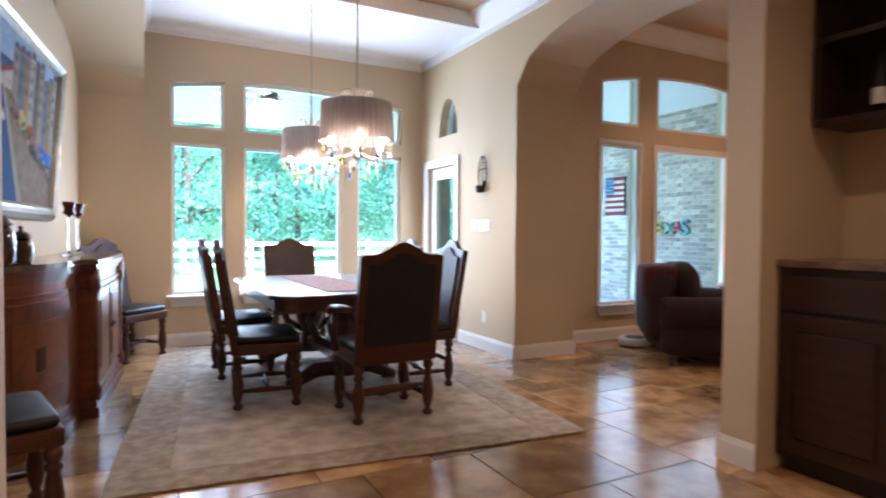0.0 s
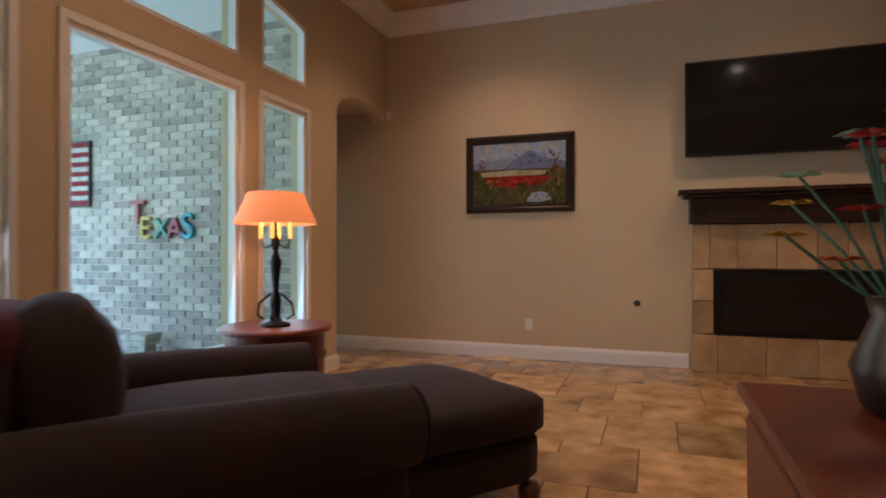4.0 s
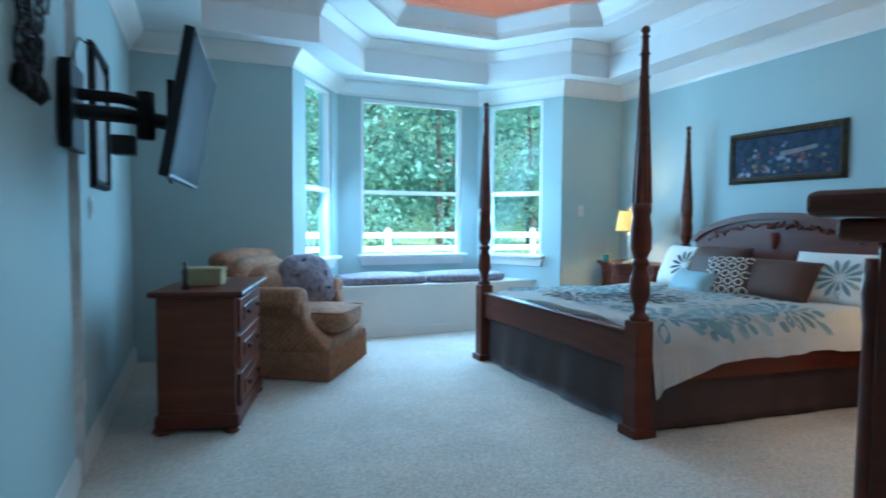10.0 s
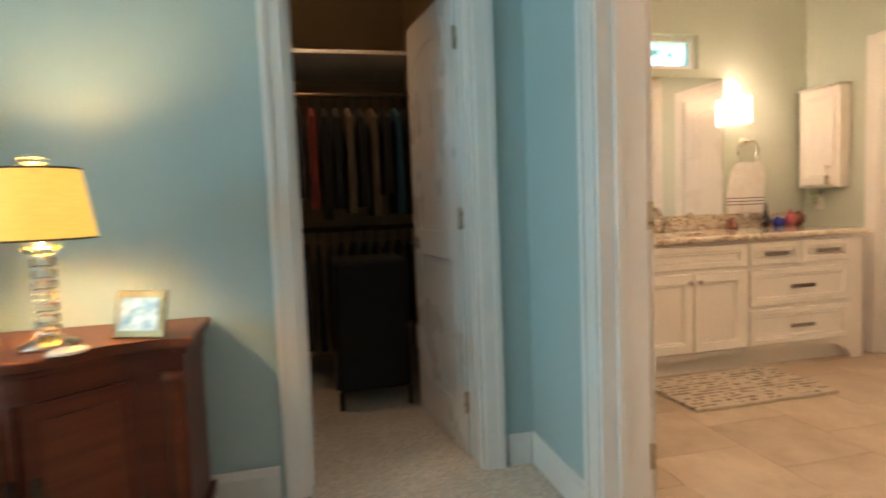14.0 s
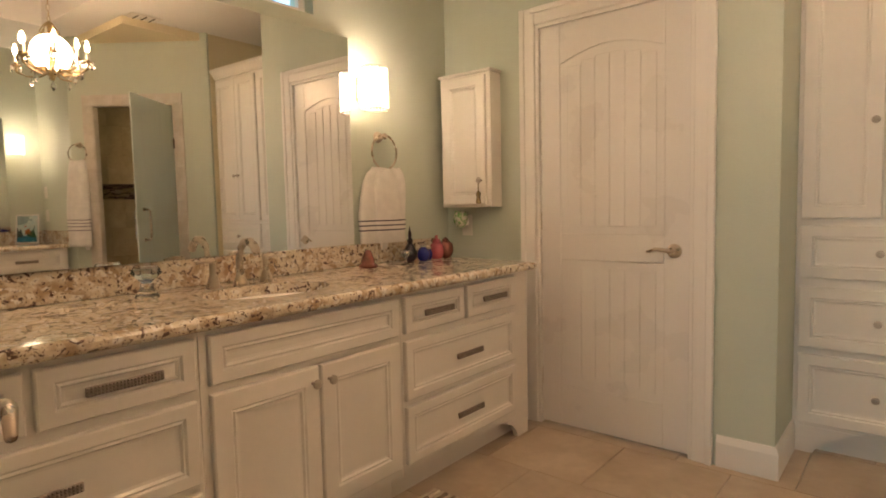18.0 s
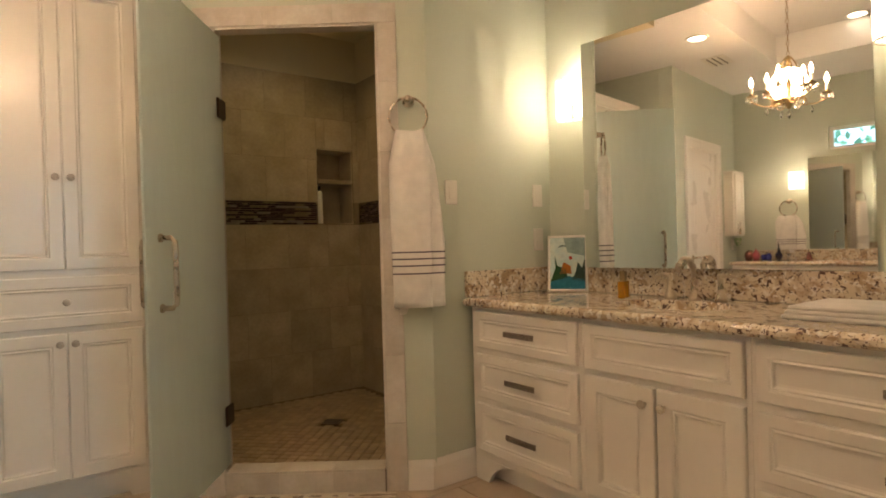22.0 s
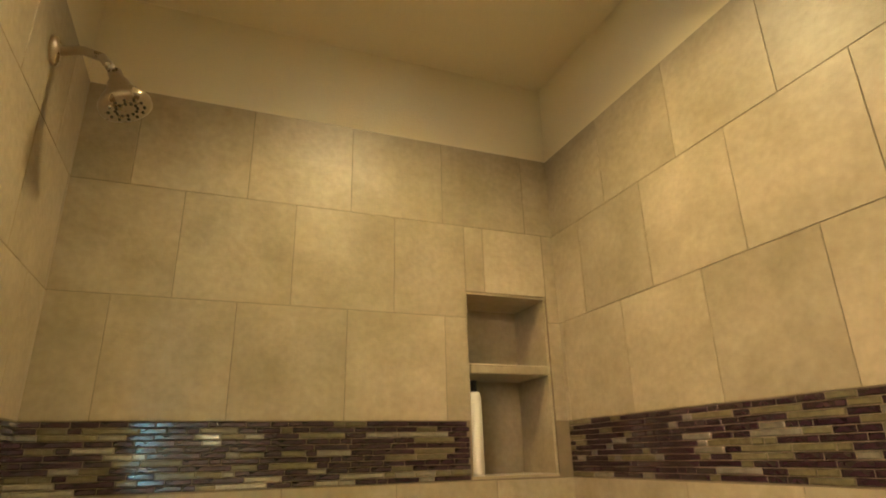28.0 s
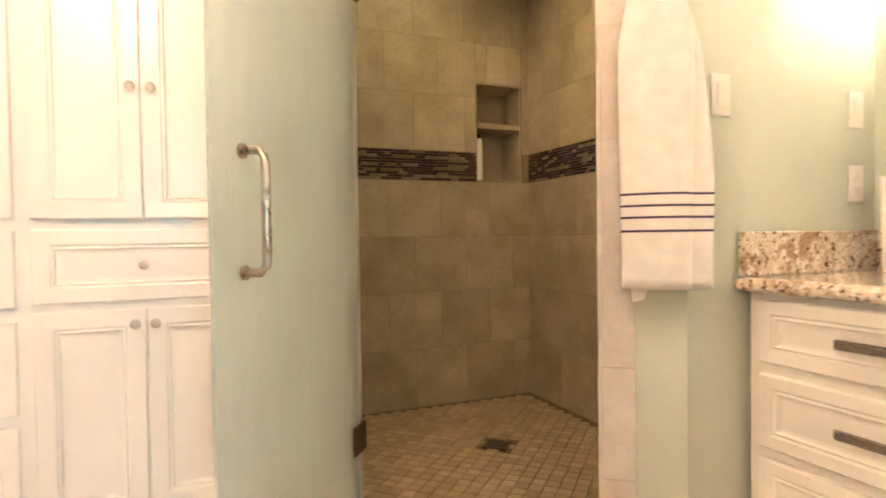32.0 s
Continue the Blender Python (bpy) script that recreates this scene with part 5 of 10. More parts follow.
def chandelier(x, y, zs):
    c = thing("chandelier", "chandelier with pleated grey string drum shade and coloured crystal drops", "chandelier", pose(x, y, zs), "dining chandeliers")
    bm = bmesh.new()
    n = 96
    r0 = [0.265 + 0.004 * (i % 2) for i in range(n)]
    lo = [bm.verts.new((r0[i] * math.cos(2 * math.pi * i / n), r0[i] * math.sin(2 * math.pi * i / n), 0.0)) for i in range(n)]
    hi = [bm.verts.new((0.94 * r0[i] * math.cos(2 * math.pi * i / n), 0.94 * r0[i] * math.sin(2 * math.pi * i / n), 0.27)) for i in range(n)]
    for i in range(n):
        bm.faces.new((lo[i], lo[(i + 1) % n], hi[(i + 1) % n], hi[i]))
    bmesh.ops.solidify(bm, geom=bm.faces[:], thickness=0.003)
    part("shade", bm, shade_grey, c, "pleated grey string drum shade")
    part("stem", lathe([(0.0, -0.14), (0.03, -0.12), (0.045, -0.09), (0.018, -0.05), (0.012, 0.05), (0.02, 0.1), (0.012, 0.2), (0.03, 0.3), (0.012, 0.36), (0.006, 0.42)], 14), silver_leaf, c, smooth=True)
    part("chain", tube([(0, 0, 0.42), (0, 0, 3.40 - zs)], 0.006, 6), silver_leaf, c)
    part("canopy", lathe([(0.0, 3.34 - zs), (0.05, 3.36 - zs), (0.065, 3.398 - zs)], 16), silver_leaf, c)
    for k in range(6):
        a = 2 * math.pi * k / 6 + 0.3
        ca, sa = math.cos(a), math.sin(a)
        part("arm", tube([(0.02 * ca, 0.02 * sa, -0.08), (0.1 * ca, 0.1 * sa, -0.12), (0.19 * ca, 0.19 * sa, -0.13), (0.21 * ca, 0.21 * sa, -0.08)], 0.008, 8), silver_leaf, c, smooth=True)
        part("candle_cup", lathe([(0.03, -0.08), (0.022, -0.065), (0.011, -0.06), (0.011, -0.02)], 10, 0.21 * ca, 0.21 * sa), silver_leaf, c)
        part("bulb", lathe([(0.008, -0.02), (0.015, 0.0), (0.013, 0.025), (0.0, 0.06)], 10, 0.21 * ca, 0.21 * sa), flame_glow, c, "lit candle bulb", True)
        part("crown_leaf", tube([(0.02 * ca, 0.02 * sa, 0.27), (0.07 * ca, 0.07 * sa, 0.36), (0.12 * ca, 0.12 * sa, 0.35), (0.13 * ca, 0.13 * sa, 0.31)], [0.008, 0.014, 0.008, 0.004], 6), silver_leaf, c)
        for j, (rr, dz) in enumerate(((0.21, -0.06), (0.14, -0.15), (0.24, -0.04))):
            b = a + 0.25 * j
            z = dz - 0.03 * ((k * 7 + j * 3) % 4)
            dr = part("crystal_drop", lathe([(0.0, z - 0.055), (0.014, z - 0.03), (0.011, z - 0.012), (0.0, z)], 6, rr * math.cos(b), rr * math.sin(b)), JEWEL[(k + 2 * j) % 5], c)
            part("bead_string", lathe([(0.002, z), (0.003, dz + 0.03)], 5, rr * math.cos(b), rr * math.sin(b)), JEWEL[4], c)
    return c


chandelier(1.36, 4.1, 1.84)
chandelier(1.36, 5.35, 1.84)

# patio door, sconce, plates, vents of the dining room
pd = thing("door_1", "white patio door with a tall glass pane", "door", pose(R + 0.06, 5.75, 0))
pd["kind"] = "structure"
for a in ((0.0, 0.11, 0.01, 1.95), (0.55, 0.66, 0.01, 1.95)):
    part("stile", box(-0.02, 0.02, a[0], a[1], a[2], a[3], 0.003), door_white, pd)
for z0, z1 in ((0.01, 0.24), (1.82, 1.95)):
    part("rail", box(-0.02, 0.02, 0.111, 0.549, z0, z1, 0.003), door_white, pd)
g = part("pane", box(-0.004, 0.004, 0.111, 0.549, 0.241, 1.819), clear_glass, pd)
g.visible_shadow = False
part("lever", tube([(-0.02, 0.05, 0.95), (-0.06, 0.05, 0.95), (-0.06, 0.16, 0.95)], 0.01, 8), bronze, pd)
sc = thing("wall_sconce", "black iron hoop candle sconce on the beige wall", "sconce", pose(R, 5.13, 1.6))
part("hoop", tube([(-0.03, 0.075 * math.sin(a), 0.19 + 0.18 * math.cos(a)) for a in [2 * math.pi * i / 24 for i in range(25)]], 0.007, 6), black_metal, sc)
part("cross", tube([(-0.03, 0, 0.01), (-0.03, 0, 0.37)], 0.006, 6), black_metal, sc)
part("cross", tube([(-0.03, -0.07, 0.24), (-0.03, 0.07, 0.24)], 0.006, 6), black_metal, sc)
part("candle_cup", lathe([(0.035, 0.0), (0.045, 0.02), (0.05, 0.07), (0.04, 0.07), (0.0, 0.03)], 12, -0.055, 0), black_metal, sc)
part("wall_plate", box(-0.03, -0.001, -0.015, 0.015, 0.05, 0.12, 0.003), black_metal, sc)


def plate(axis, face, into, u, z, kind="outlet", gangs=1, m=None):
    """A wall plate with its rockers or sockets."""
    w = 0.036 * gangs + 0.0
    nm = {"outlet": ("wall_outlet", "white plastic electrical outlet on the wall", "outlet"), "switch": ("light_switch", "white plastic rocker light switch on the wall", "light switch")}[kind]
    t = thing(nm[0], nm[1], nm[2], m, "wall plates")
    rng = lambda d0, d1, a, b: (*sorted((face + into * d0, face + into * d1)), u + a, u + b) if axis == 0 else (u + a, u + b, *sorted((face + into * d0, face + into * d1)))
    part("cover_plate", box(*rng(0.001, 0.007, -w, w), z - 0.058, z + 0.058, 0.003), plate_white, t)
    for g_ in range(gangs):
        c0 = -w + 0.036 + 0.072 * g_
        if kind == "switch":
            part("rocker", box(*rng(0.0072, 0.011, c0 - 0.016, c0 + 0.016), z - 0.032, z + 0.032, 0.002), plate_white, t)
        else:
            for dz in (-0.024, 0.024):
                part("socket", box(*rng(0.0072, 0.009, c0 - 0.015, c0 + 0.015), z + dz - 0.014, z + dz + 0.014, 0.002), plate_white, t)
    return t


plate(0, R, -1, 5.14, 1.27, "switch", 3)
plate(0, R, -1, 5.34, 1.27, "switch", 1)
plate(0, R, -1, 5.12, 0.34, "outlet")


def vent(x, y, z, lx=0.34, ly=0.2):
    v = thing("ceiling_vent", "white louvred ceiling air vent", "vent", pose(x, y, z), "ceiling vents")
    part("frame", slab([(-lx / 2, -ly / 2), (lx / 2, -ly / 2), (lx / 2, ly / 2), (-lx / 2, ly / 2)], -0.008, -0.002), plate_white, v)
    for i in range(7):
        y0 = -ly / 2 + 0.025 + i * (ly - 0.05) / 6
        # every second slat is dark, painting the shaded gap between white louvres
        part("slat", box(-lx / 2 + 0.02, lx / 2 - 0.02, y0 - 0.004, y0 + 0.004, -0.014, -0.0085), bronze if i % 2 else plate_white, v)
    return v


vent(2.42, 6.0, 3.40)
vent(0.63, 6.1, 3.40)


def can_light(x, y, z):
    c = thing("recessed_light", "lit recessed can light with white trim", "recessed light", pose(x, y, z), "recessed lights")
    part("trim_ring", lathe([(0.095, -0.002), (0.09, -0.008), (0.07, -0.008), (0.068, -0.002)], 24), plate_white, c)
    part("lens", lathe([(0.066, -0.0045), (0.066, -0.003), (0.0, -0.003)], 24), can_glow, c)
    return c


for x, y in ((7.9, 3.6), (5.6, 3.6), (7.9, 1.2), (5.6, 1.2)):
    can_light(x, y, 3.58)
can_light(1.3, 0.2, 3.40)
can_light(0.6, -1.0, 3.40)

# bar cabinet and wall rack by the pier
bc = thing("bar_cabinet", "espresso wooden bar cabinet with dark stone top", "cabinet", pose(2.84, 1.1, 0))
part("body", box(0.0, 0.575, -0.78, 0.805, 0.08, 1.03), espresso, bc)
part("toe_kick", box(0.05, 0.57, -0.76, 0.80, 0.0, 0.08), espresso, bc)
part("stone_top", box(-0.03, 0.575, -0.8, 0.805, 1.031, 1.068, 0.006, 2), mat("brown_marble", (0.2, 0.14, 0.095)), bc, "dark speckled stone top")
for i in range(3):
    y1 = 0.78 - i * 0.53
    d = part("drawer", box(-0.018, -0.001, y1 - 0.5, y1, 0.82, 0.99, 0.006, 2), espresso, bc)
    d = part("door", box(-0.018, -0.001, y1 - 0.5, y1, 0.11, 0.8, 0.006, 2), espresso, bc)
    part("door_panel", box(-0.026, -0.0185, y1 - 0.43, y1 - 0.07, 0.19, 0.72, 0.01, 2), espresso, d)
wr = thing("wall_rack", "espresso wooden wall rack holding bottles", "shelf", pose(3.42, 1.15, 1.75))
part("back", box(-0.02, -0.001, -0.75, 0.75, 0.0, 0.95), espresso, wr)
for z in (0.0, 0.42, 0.85):
    part("shelf", box(-0.34, -0.021, -0.75, 0.75, z, z + 0.035, 0.004), espresso, wr)
for y in (-0.75, 0.0, 0.72):
    part("side", box(-0.34, -0.021, y, y + 0.03, 0.036, 0.419), espresso, wr)
    part("side", box(-0.34, -0.021, y, y + 0.03, 0.456, 0.849), espresso, wr)
for i in range(6):
    y = -0.6 + 0.22 * i
    bt = thing("bottle", "dark wine bottle on the wall rack", "bottle", pose(3.2, 1.15 + y, 1.786), "bottles on the rack")
    part("glass", lathe([(0.036, 0.0), (0.037, 0.17), (0.03, 0.21), (0.014, 0.24), (0.014, 0.3), (0.0, 0.3)], 14), black_leather if i % 2 else jar_mat, bt, smooth=True)
    part("label", lathe([(0.0375, 0.05), (0.0375, 0.13)], 14), linen_white if i % 3 else ruby, bt)
plate(0, 3.42, -1, 1.6, 1.16, "switch")


# ---- things: living room ----
def cushion(name, x0, x1, y0, y1, z0, z1, material, parent, puff=0.04, label="", m=None, crease=0.0):
    """A soft upholstered block: a rounded box with swollen faces."""
    bm = bmesh.new()
    n = 6
    bmesh.ops.create_cube(bm, size=2.0)
    bmesh.ops.subdivide_edges(bm, edges=bm.edges[:], cuts=n, use_grid_fill=True)
    cx, cy, cz = (x0 + x1) / 2, (y0 + y1) / 2, (z0 + z1) / 2
    hx, hy, hz = (x1 - x0) / 2, (y1 - y0) / 2, (z1 - z0) / 2
    for v in bm.verts:
        x, y, z = v.co
        k = 8
        r = (abs(x) ** k + abs(y) ** k + abs(z) ** k) ** (1 / k)
        p = Vector((x / r, y / r, z / r))
        sw = Vector((p.x * puff * (1 - y * y) * (1 - z * z), p.y * puff * (1 - x * x) * (1 - z * z), p.z * puff * (1 - x * x) * (1 - y * y)))
        wob = noise.noise(Vector((p.x * 2 + cx * 3, p.y * 2 + cy, p.z * 2))) * 0.006
        v.co = Vector((cx + p.x * hx + sw.x + wob, cy + p.y * hy + sw.y + wob, cz + p.z * hz + sw.z + wob))
    if m is not None:
        bm.transform(m)
    return part(name, bm, material, parent, label, True)


# chaise lounge and ottoman
cl = thing("chaise_lounge", "plum chenille chaise chair with rolled arm", "armchair", pose(4.95, 3.85, 0, 0, 0, -38))
cushion("base", -0.62, 0.55, -0.52, 0.55, 0.08, 0.34, plum_velvet, cl, 0.01)
cushion("seat_cushion", -0.30, 0.66, -0.42, 0.42, 0.32, 0.52, plum_velvet, cl, 0.04)
for s in (-1, 1):
    cushion("arm", -0.60, 0.58, s * 0.5 - 0.1, s * 0.5 + 0.1, 0.1, 0.46, plum_velvet, cl, 0.008)
    part("arm_roll", tube([(-0.62, s * 0.52, 0.49), (-0.6, s * 0.52, 0.49), (-0.2, s * 0.52, 0.495), (0.3, s * 0.52, 0.49), (0.6, s * 0.52, 0.485), (0.615, s * 0.52, 0.485)], [0.11, 0.135, 0.14, 0.138, 0.135, 0.115], 20), plum_velvet, cl, "thick rolled arm", True)
    part("arm_piping", tube([(0.616, s * 0.52 + 0.125 * math.cos(a), 0.485 + 0.125 * math.sin(a)) for a in [2 * math.pi * k / 20 for k in range(21)]], 0.007, 6), plum_velvet, cl)
part("front_rail", box(0.56, 0.6, -0.4, 0.4, 0.1, 0.34, 0.01, 2), plum_velvet, cl)
cushion("backrest", -0.70, -0.46, -0.48, 0.48, 0.2, 0.86, plum_velvet, cl, 0.03)
cushion("back_pillow", -0.50, -0.26, -0.40, 0.0, 0.47, 0.88, plum_velvet, cl, 0.06, "plump plum back pillow")
cushion("back_pillow", -0.50, -0.26, 0.01, 0.40, 0.47, 0.86, plum_velvet, cl, 0.06, "plump plum back pillow")
for x in (-0.5, 0.5):
    for y in (-0.48, 0.48):
        part("foot", lathe([(0.03, 0), (0.04, 0.04), (0.035, 0.08)], 10, x, y), walnut, cl)
th = thing("throw_blanket", "folded red knit throw over the chaise back", "blanket", pose(4.95, 3.85, 0, 0, 0, -38))
cushion("blanket", -0.74, -0.44, -0.44, 0.2, 0.58, 0.90, red_throw, th, 0.01)
ot = thing("ottoman", "plum chenille ottoman on wooden bun feet", "ottoman", pose(5.70, 3.30, 0, 0, 0, -38))
cushion("base", -0.40, 0.40, -0.44, 0.44, 0.1, 0.32, plum_velvet, ot, 0.008)
cushion("top_cushion", -0.42, 0.42, -0.46, 0.46, 0.3, 0.47, plum_velvet, ot, 0.03)
for x in (-0.34, 0.34):
    for y in (-0.38, 0.38):
        part("foot", lathe([(0.03, 0), (0.045, 0.03), (0.05, 0.07), (0.035, 0.1)], 12, x, y), walnut, ot, smooth=True)
# end table with lamp
et = thing("end_table", "round dark walnut drum table in the corner", "side table", pose(6.38, 4.52, 0))
part("tabletop", lathe([(0.0, 0.565), (0.33, 0.565), (0.345, 0.575), (0.345, 0.59), (0.33, 0.6), (0.0, 0.6)], 32), cherry, et)
part("drum", lathe([(0.3, 0.1), (0.3, 0.565)], 32), cherry, et)
part("drum_band", lathe([(0.305, 0.4), (0.312, 0.41), (0.312, 0.43), (0.305, 0.44)], 32), walnut_light, et)
part("base_moulding", lathe([(0.34, 0.0), (0.34, 0.06), (0.31, 0.1)], 32), cherry, et)
tlamp = thing("table_lamp", "ornate iron table lamp with lit rust shade", "lamp", pose(6.35, 4.5, 0.6))
part("shade", lathe([(0.25, 0.63), (0.252, 0.635), (0.17, 0.82), (0.165, 0.82), (0.245, 0.63)], 28, caps=False), shade_rust, tlamp, "rust fabric bell shade", True)
part("stem", lathe([(0.09, 0.0), (0.09, 0.015), (0.04, 0.03), (0.025, 0.08), (0.035, 0.16), (0.018, 0.22), (0.03, 0.34), (0.036, 0.4), (0.015, 0.46), (0.03, 0.52), (0.012, 0.56), (0.008, 0.75)], 16), black_metal, tlamp, smooth=True)
for k in range(4):
    a = math.pi / 2 * k + 0.4
    part("scroll", tube([(0.03 * math.cos(a), 0.03 * math.sin(a), 0.2), (0.1 * math.cos(a), 0.1 * math.sin(a), 0.14), (0.11 * math.cos(a), 0.11 * math.sin(a), 0.07), (0.07 * math.cos(a), 0.07 * math.sin(a), 0.04)], 0.008, 6), black_metal, tlamp)
    part("candle_arm", tube([(0.02 * math.cos(a), 0.02 * math.sin(a), 0.5), (0.07 * math.cos(a), 0.07 * math.sin(a), 0.48), (0.09 * math.cos(a), 0.09 * math.sin(a), 0.54)], 0.006, 6), black_metal, tlamp)
    part("candle_sleeve", lathe([(0.012, 0.54), (0.012, 0.64)], 8, 0.09 * math.cos(a), 0.09 * math.sin(a)), shade_lit, tlamp)
rv = thing("robot_vacuum", "small white and black round floor cleaner by the wall", "vacuum", pose(4.66, 4.62, 0.006))
part("body", lathe([(0.15, 0.01), (0.165, 0.02), (0.165, 0.07), (0.15, 0.085), (0.0, 0.085)], 28), plate_white, rv, smooth=True)
part("top_disc", lathe([(0.1, 0.0855), (0.1, 0.092), (0.0, 0.094)], 24), black_plastic, rv)
# landscape painting
lp = thing("landscape_painting", "dark framed landscape painting of a red poppy field and lake", "painting", pose(9.015, 3.56, 1.45, 0, 0, -90))
picture_frame(lp, 1.1, 0.78, 0.085, dark_frame, 0.05)
P0 = lambda *q: [(a - 0.47, b + 0.08) for a, b in q]
dab(lp, "painted_sky", P0((0, 0.33), (0.94, 0.33), (0.94, 0.62), (0, 0.62)), 0.012, paint("cloud_sky", (0.40, 0.46, 0.56), (0.22, 0.31, 0.46)))
dab(lp, "painted_ridge", P0((0, 0.42), (0.12, 0.455), (0.22, 0.44), (0.34, 0.47), (0.46, 0.45), (0.6, 0.44), (0.6, 0.33), (0, 0.33)), 0.0126, paint("ridge", (0.20, 0.25, 0.37), (0.28, 0.30, 0.38)))
dab(lp, "painted_mountain", P0((0.32, 0.36), (0.42, 0.44), (0.5, 0.49), (0.57, 0.535), (0.62, 0.525), (0.7, 0.47), (0.8, 0.44), (0.94, 0.41), (0.94, 0.33), (0.32, 0.33)), 0.0132, paint("mountain", (0.11, 0.16, 0.29), (0.2, 0.23, 0.33)))
dab(lp, "painted_meadow", P0((0, 0.0), (0.94, 0.0), (0.94, 0.35), (0, 0.36)), 0.0138, paint("meadow", (0.12, 0.115, 0.04), (0.045, 0.04, 0.018)))
dab(lp, "painted_field", P0((0.1, 0.285), (0.72, 0.29), (0.78, 0.33), (0.4, 0.345), (0.08, 0.33)), 0.0144, paint("wheat", (0.50, 0.44, 0.27), (0.36, 0.3, 0.14)))
dab(lp, "painted_poppy_field", P0((0.14, 0.185), (0.44, 0.17), (0.76, 0.215), (0.8, 0.27), (0.5, 0.29), (0.13, 0.285)), 0.015, paint("poppy", (0.42, 0.03, 0.022), (0.2, 0.02, 0.012)))
dab(lp, "painted_lake", P0((0.55, 0.03), (0.66, 0.02), (0.8, 0.04), (0.77, 0.10), (0.7, 0.125), (0.6, 0.11)), 0.0152, paint("lake", (0.34, 0.40, 0.52), (0.22, 0.26, 0.34)))
random.seed(44)


def strokes(name, n, centre, spread, length, lean, tones, d):
    """Short leaning brush strokes of mixed tones round a centre."""
    for i in range(n):
        x, z = random.gauss(centre[0], spread[0]), random.gauss(centre[1], spread[1])
        h, a = random.uniform(0.6, 1.3) * length, lean + random.gauss(0, 0.35)
        w = h * random.uniform(0.22, 0.42)
        ca, sa = math.cos(a), math.sin(a)
        ring = [(-1, 0), (-0.6, 0.8), (0.3, 1), (1, 0.2), (0.6, -0.8), (-0.4, -1)]
        put = [(x + h * p * ca - w * q * sa, z + h * p * sa + w * q * ca) for p, q in ring]
        put = [(min(0.935, max(0.005, p)), min(0.615, max(0.005, q))) for p, q in put]
        dab(lp, name, P0(*put), d + 0.00003 * i, paint("%s_%d" % (name, i % len(tones)), tones[i % len(tones)]))


strokes("painted_cloud", 12, (0.3, 0.55), (0.16, 0.03), 0.05, 0.15, ((0.52, 0.5, 0.45), (0.5, 0.44, 0.35), (0.45, 0.47, 0.5)), 0.0123)
strokes("painted_cloud", 9, (0.74, 0.57), (0.1, 0.025), 0.045, 0.2, ((0.52, 0.5, 0.45), (0.48, 0.41, 0.33)), 0.0123)
strokes("painted_slope", 10, (0.58, 0.44), (0.08, 0.03), 0.03, -0.6, ((0.16, 0.21, 0.34), (0.09, 0.13, 0.23), (0.26, 0.28, 0.36)), 0.0134)
strokes("painted_furrow", 16, (0.45, 0.23), (0.16, 0.025), 0.05, 0.05, ((0.12, 0.04, 0.02), (0.5, 0.05, 0.035), (0.3, 0.02, 0.015), (0.09, 0.06, 0.025)), 0.0155)
strokes("painted_stubble", 12, (0.42, 0.315), (0.17, 0.008), 0.04, 0.03, ((0.55, 0.5, 0.34), (0.4, 0.34, 0.18)), 0.0147)
strokes("painted_grass", 44, (0.3, 0.09), (0.19, 0.05), 0.022, 1.2, ((0.06, 0.06, 0.022), (0.11, 0.09, 0.03), (0.035, 0.035, 0.018), (0.2, 0.14, 0.05)), 0.016)
strokes("painted_grass", 22, (0.85, 0.08), (0.06, 0.05), 0.022, 1.2, ((0.05, 0.05, 0.02), (0.12, 0.08, 0.03), (0.2, 0.13, 0.05)), 0.016)
strokes("painted_tree", 46, (0.84, 0.36), (0.045, 0.075), 0.022, 1.0, ((0.2, 0.085, 0.03), (0.1, 0.07, 0.025), (0.28, 0.15, 0.05), (0.05, 0.04, 0.02)), 0.0168)
strokes("painted_tree", 20, (0.08, 0.37), (0.025, 0.045), 0.018, 1.1, ((0.1, 0.08, 0.03), (0.05, 0.05, 0.02), (0.16, 0.1, 0.04)), 0.0168)
strokes("painted_bush", 20, (0.2, 0.22), (0.035, 0.025), 0.018, 0.9, ((0.38, 0.28, 0.06), (0.22, 0.16, 0.04), (0.1, 0.08, 0.025)), 0.0178)
strokes("painted_bush", 16, (0.87, 0.2), (0.03, 0.025), 0.018, 0.9, ((0.4, 0.3, 0.08), (0.24, 0.14, 0.04), (0.1, 0.07, 0.025)), 0.0178)
strokes("painted_reed", 12, (0.54, 0.1), (0.02, 0.03), 0.02, 1.4, ((0.24, 0.17, 0.07), (0.06, 0.05, 0.02)), 0.0178)
plate(0, 9.02, -1, 3.46, 0.34, "outlet")
gv = tagged(part("gas_valve", lathe([(0.03, 0.0), (0.03, 0.006), (0.012, 0.01), (0.0, 0.012)], 16), bronze), "small bronze gas valve plate on the wall", "valve")
gv.matrix_world = Matrix.Translation((9.019, 2.44, 0.58)) @ Matrix.Rotation(radians(-90), 4, "Y")
ms = thing("alarm_sensor", "white plastic alarm sensor in the wall corner", "sensor", pose(8.97, 4.97, 2.46))
part("housing", box(-0.03, 0.03, -0.03, 0.02, 0, 0.1, 0.012, 2), plate_white, ms)
part("lens", box(-0.02, 0.02, -0.036, -0.0305, 0.02, 0.06, 0.003), linen_white, ms)
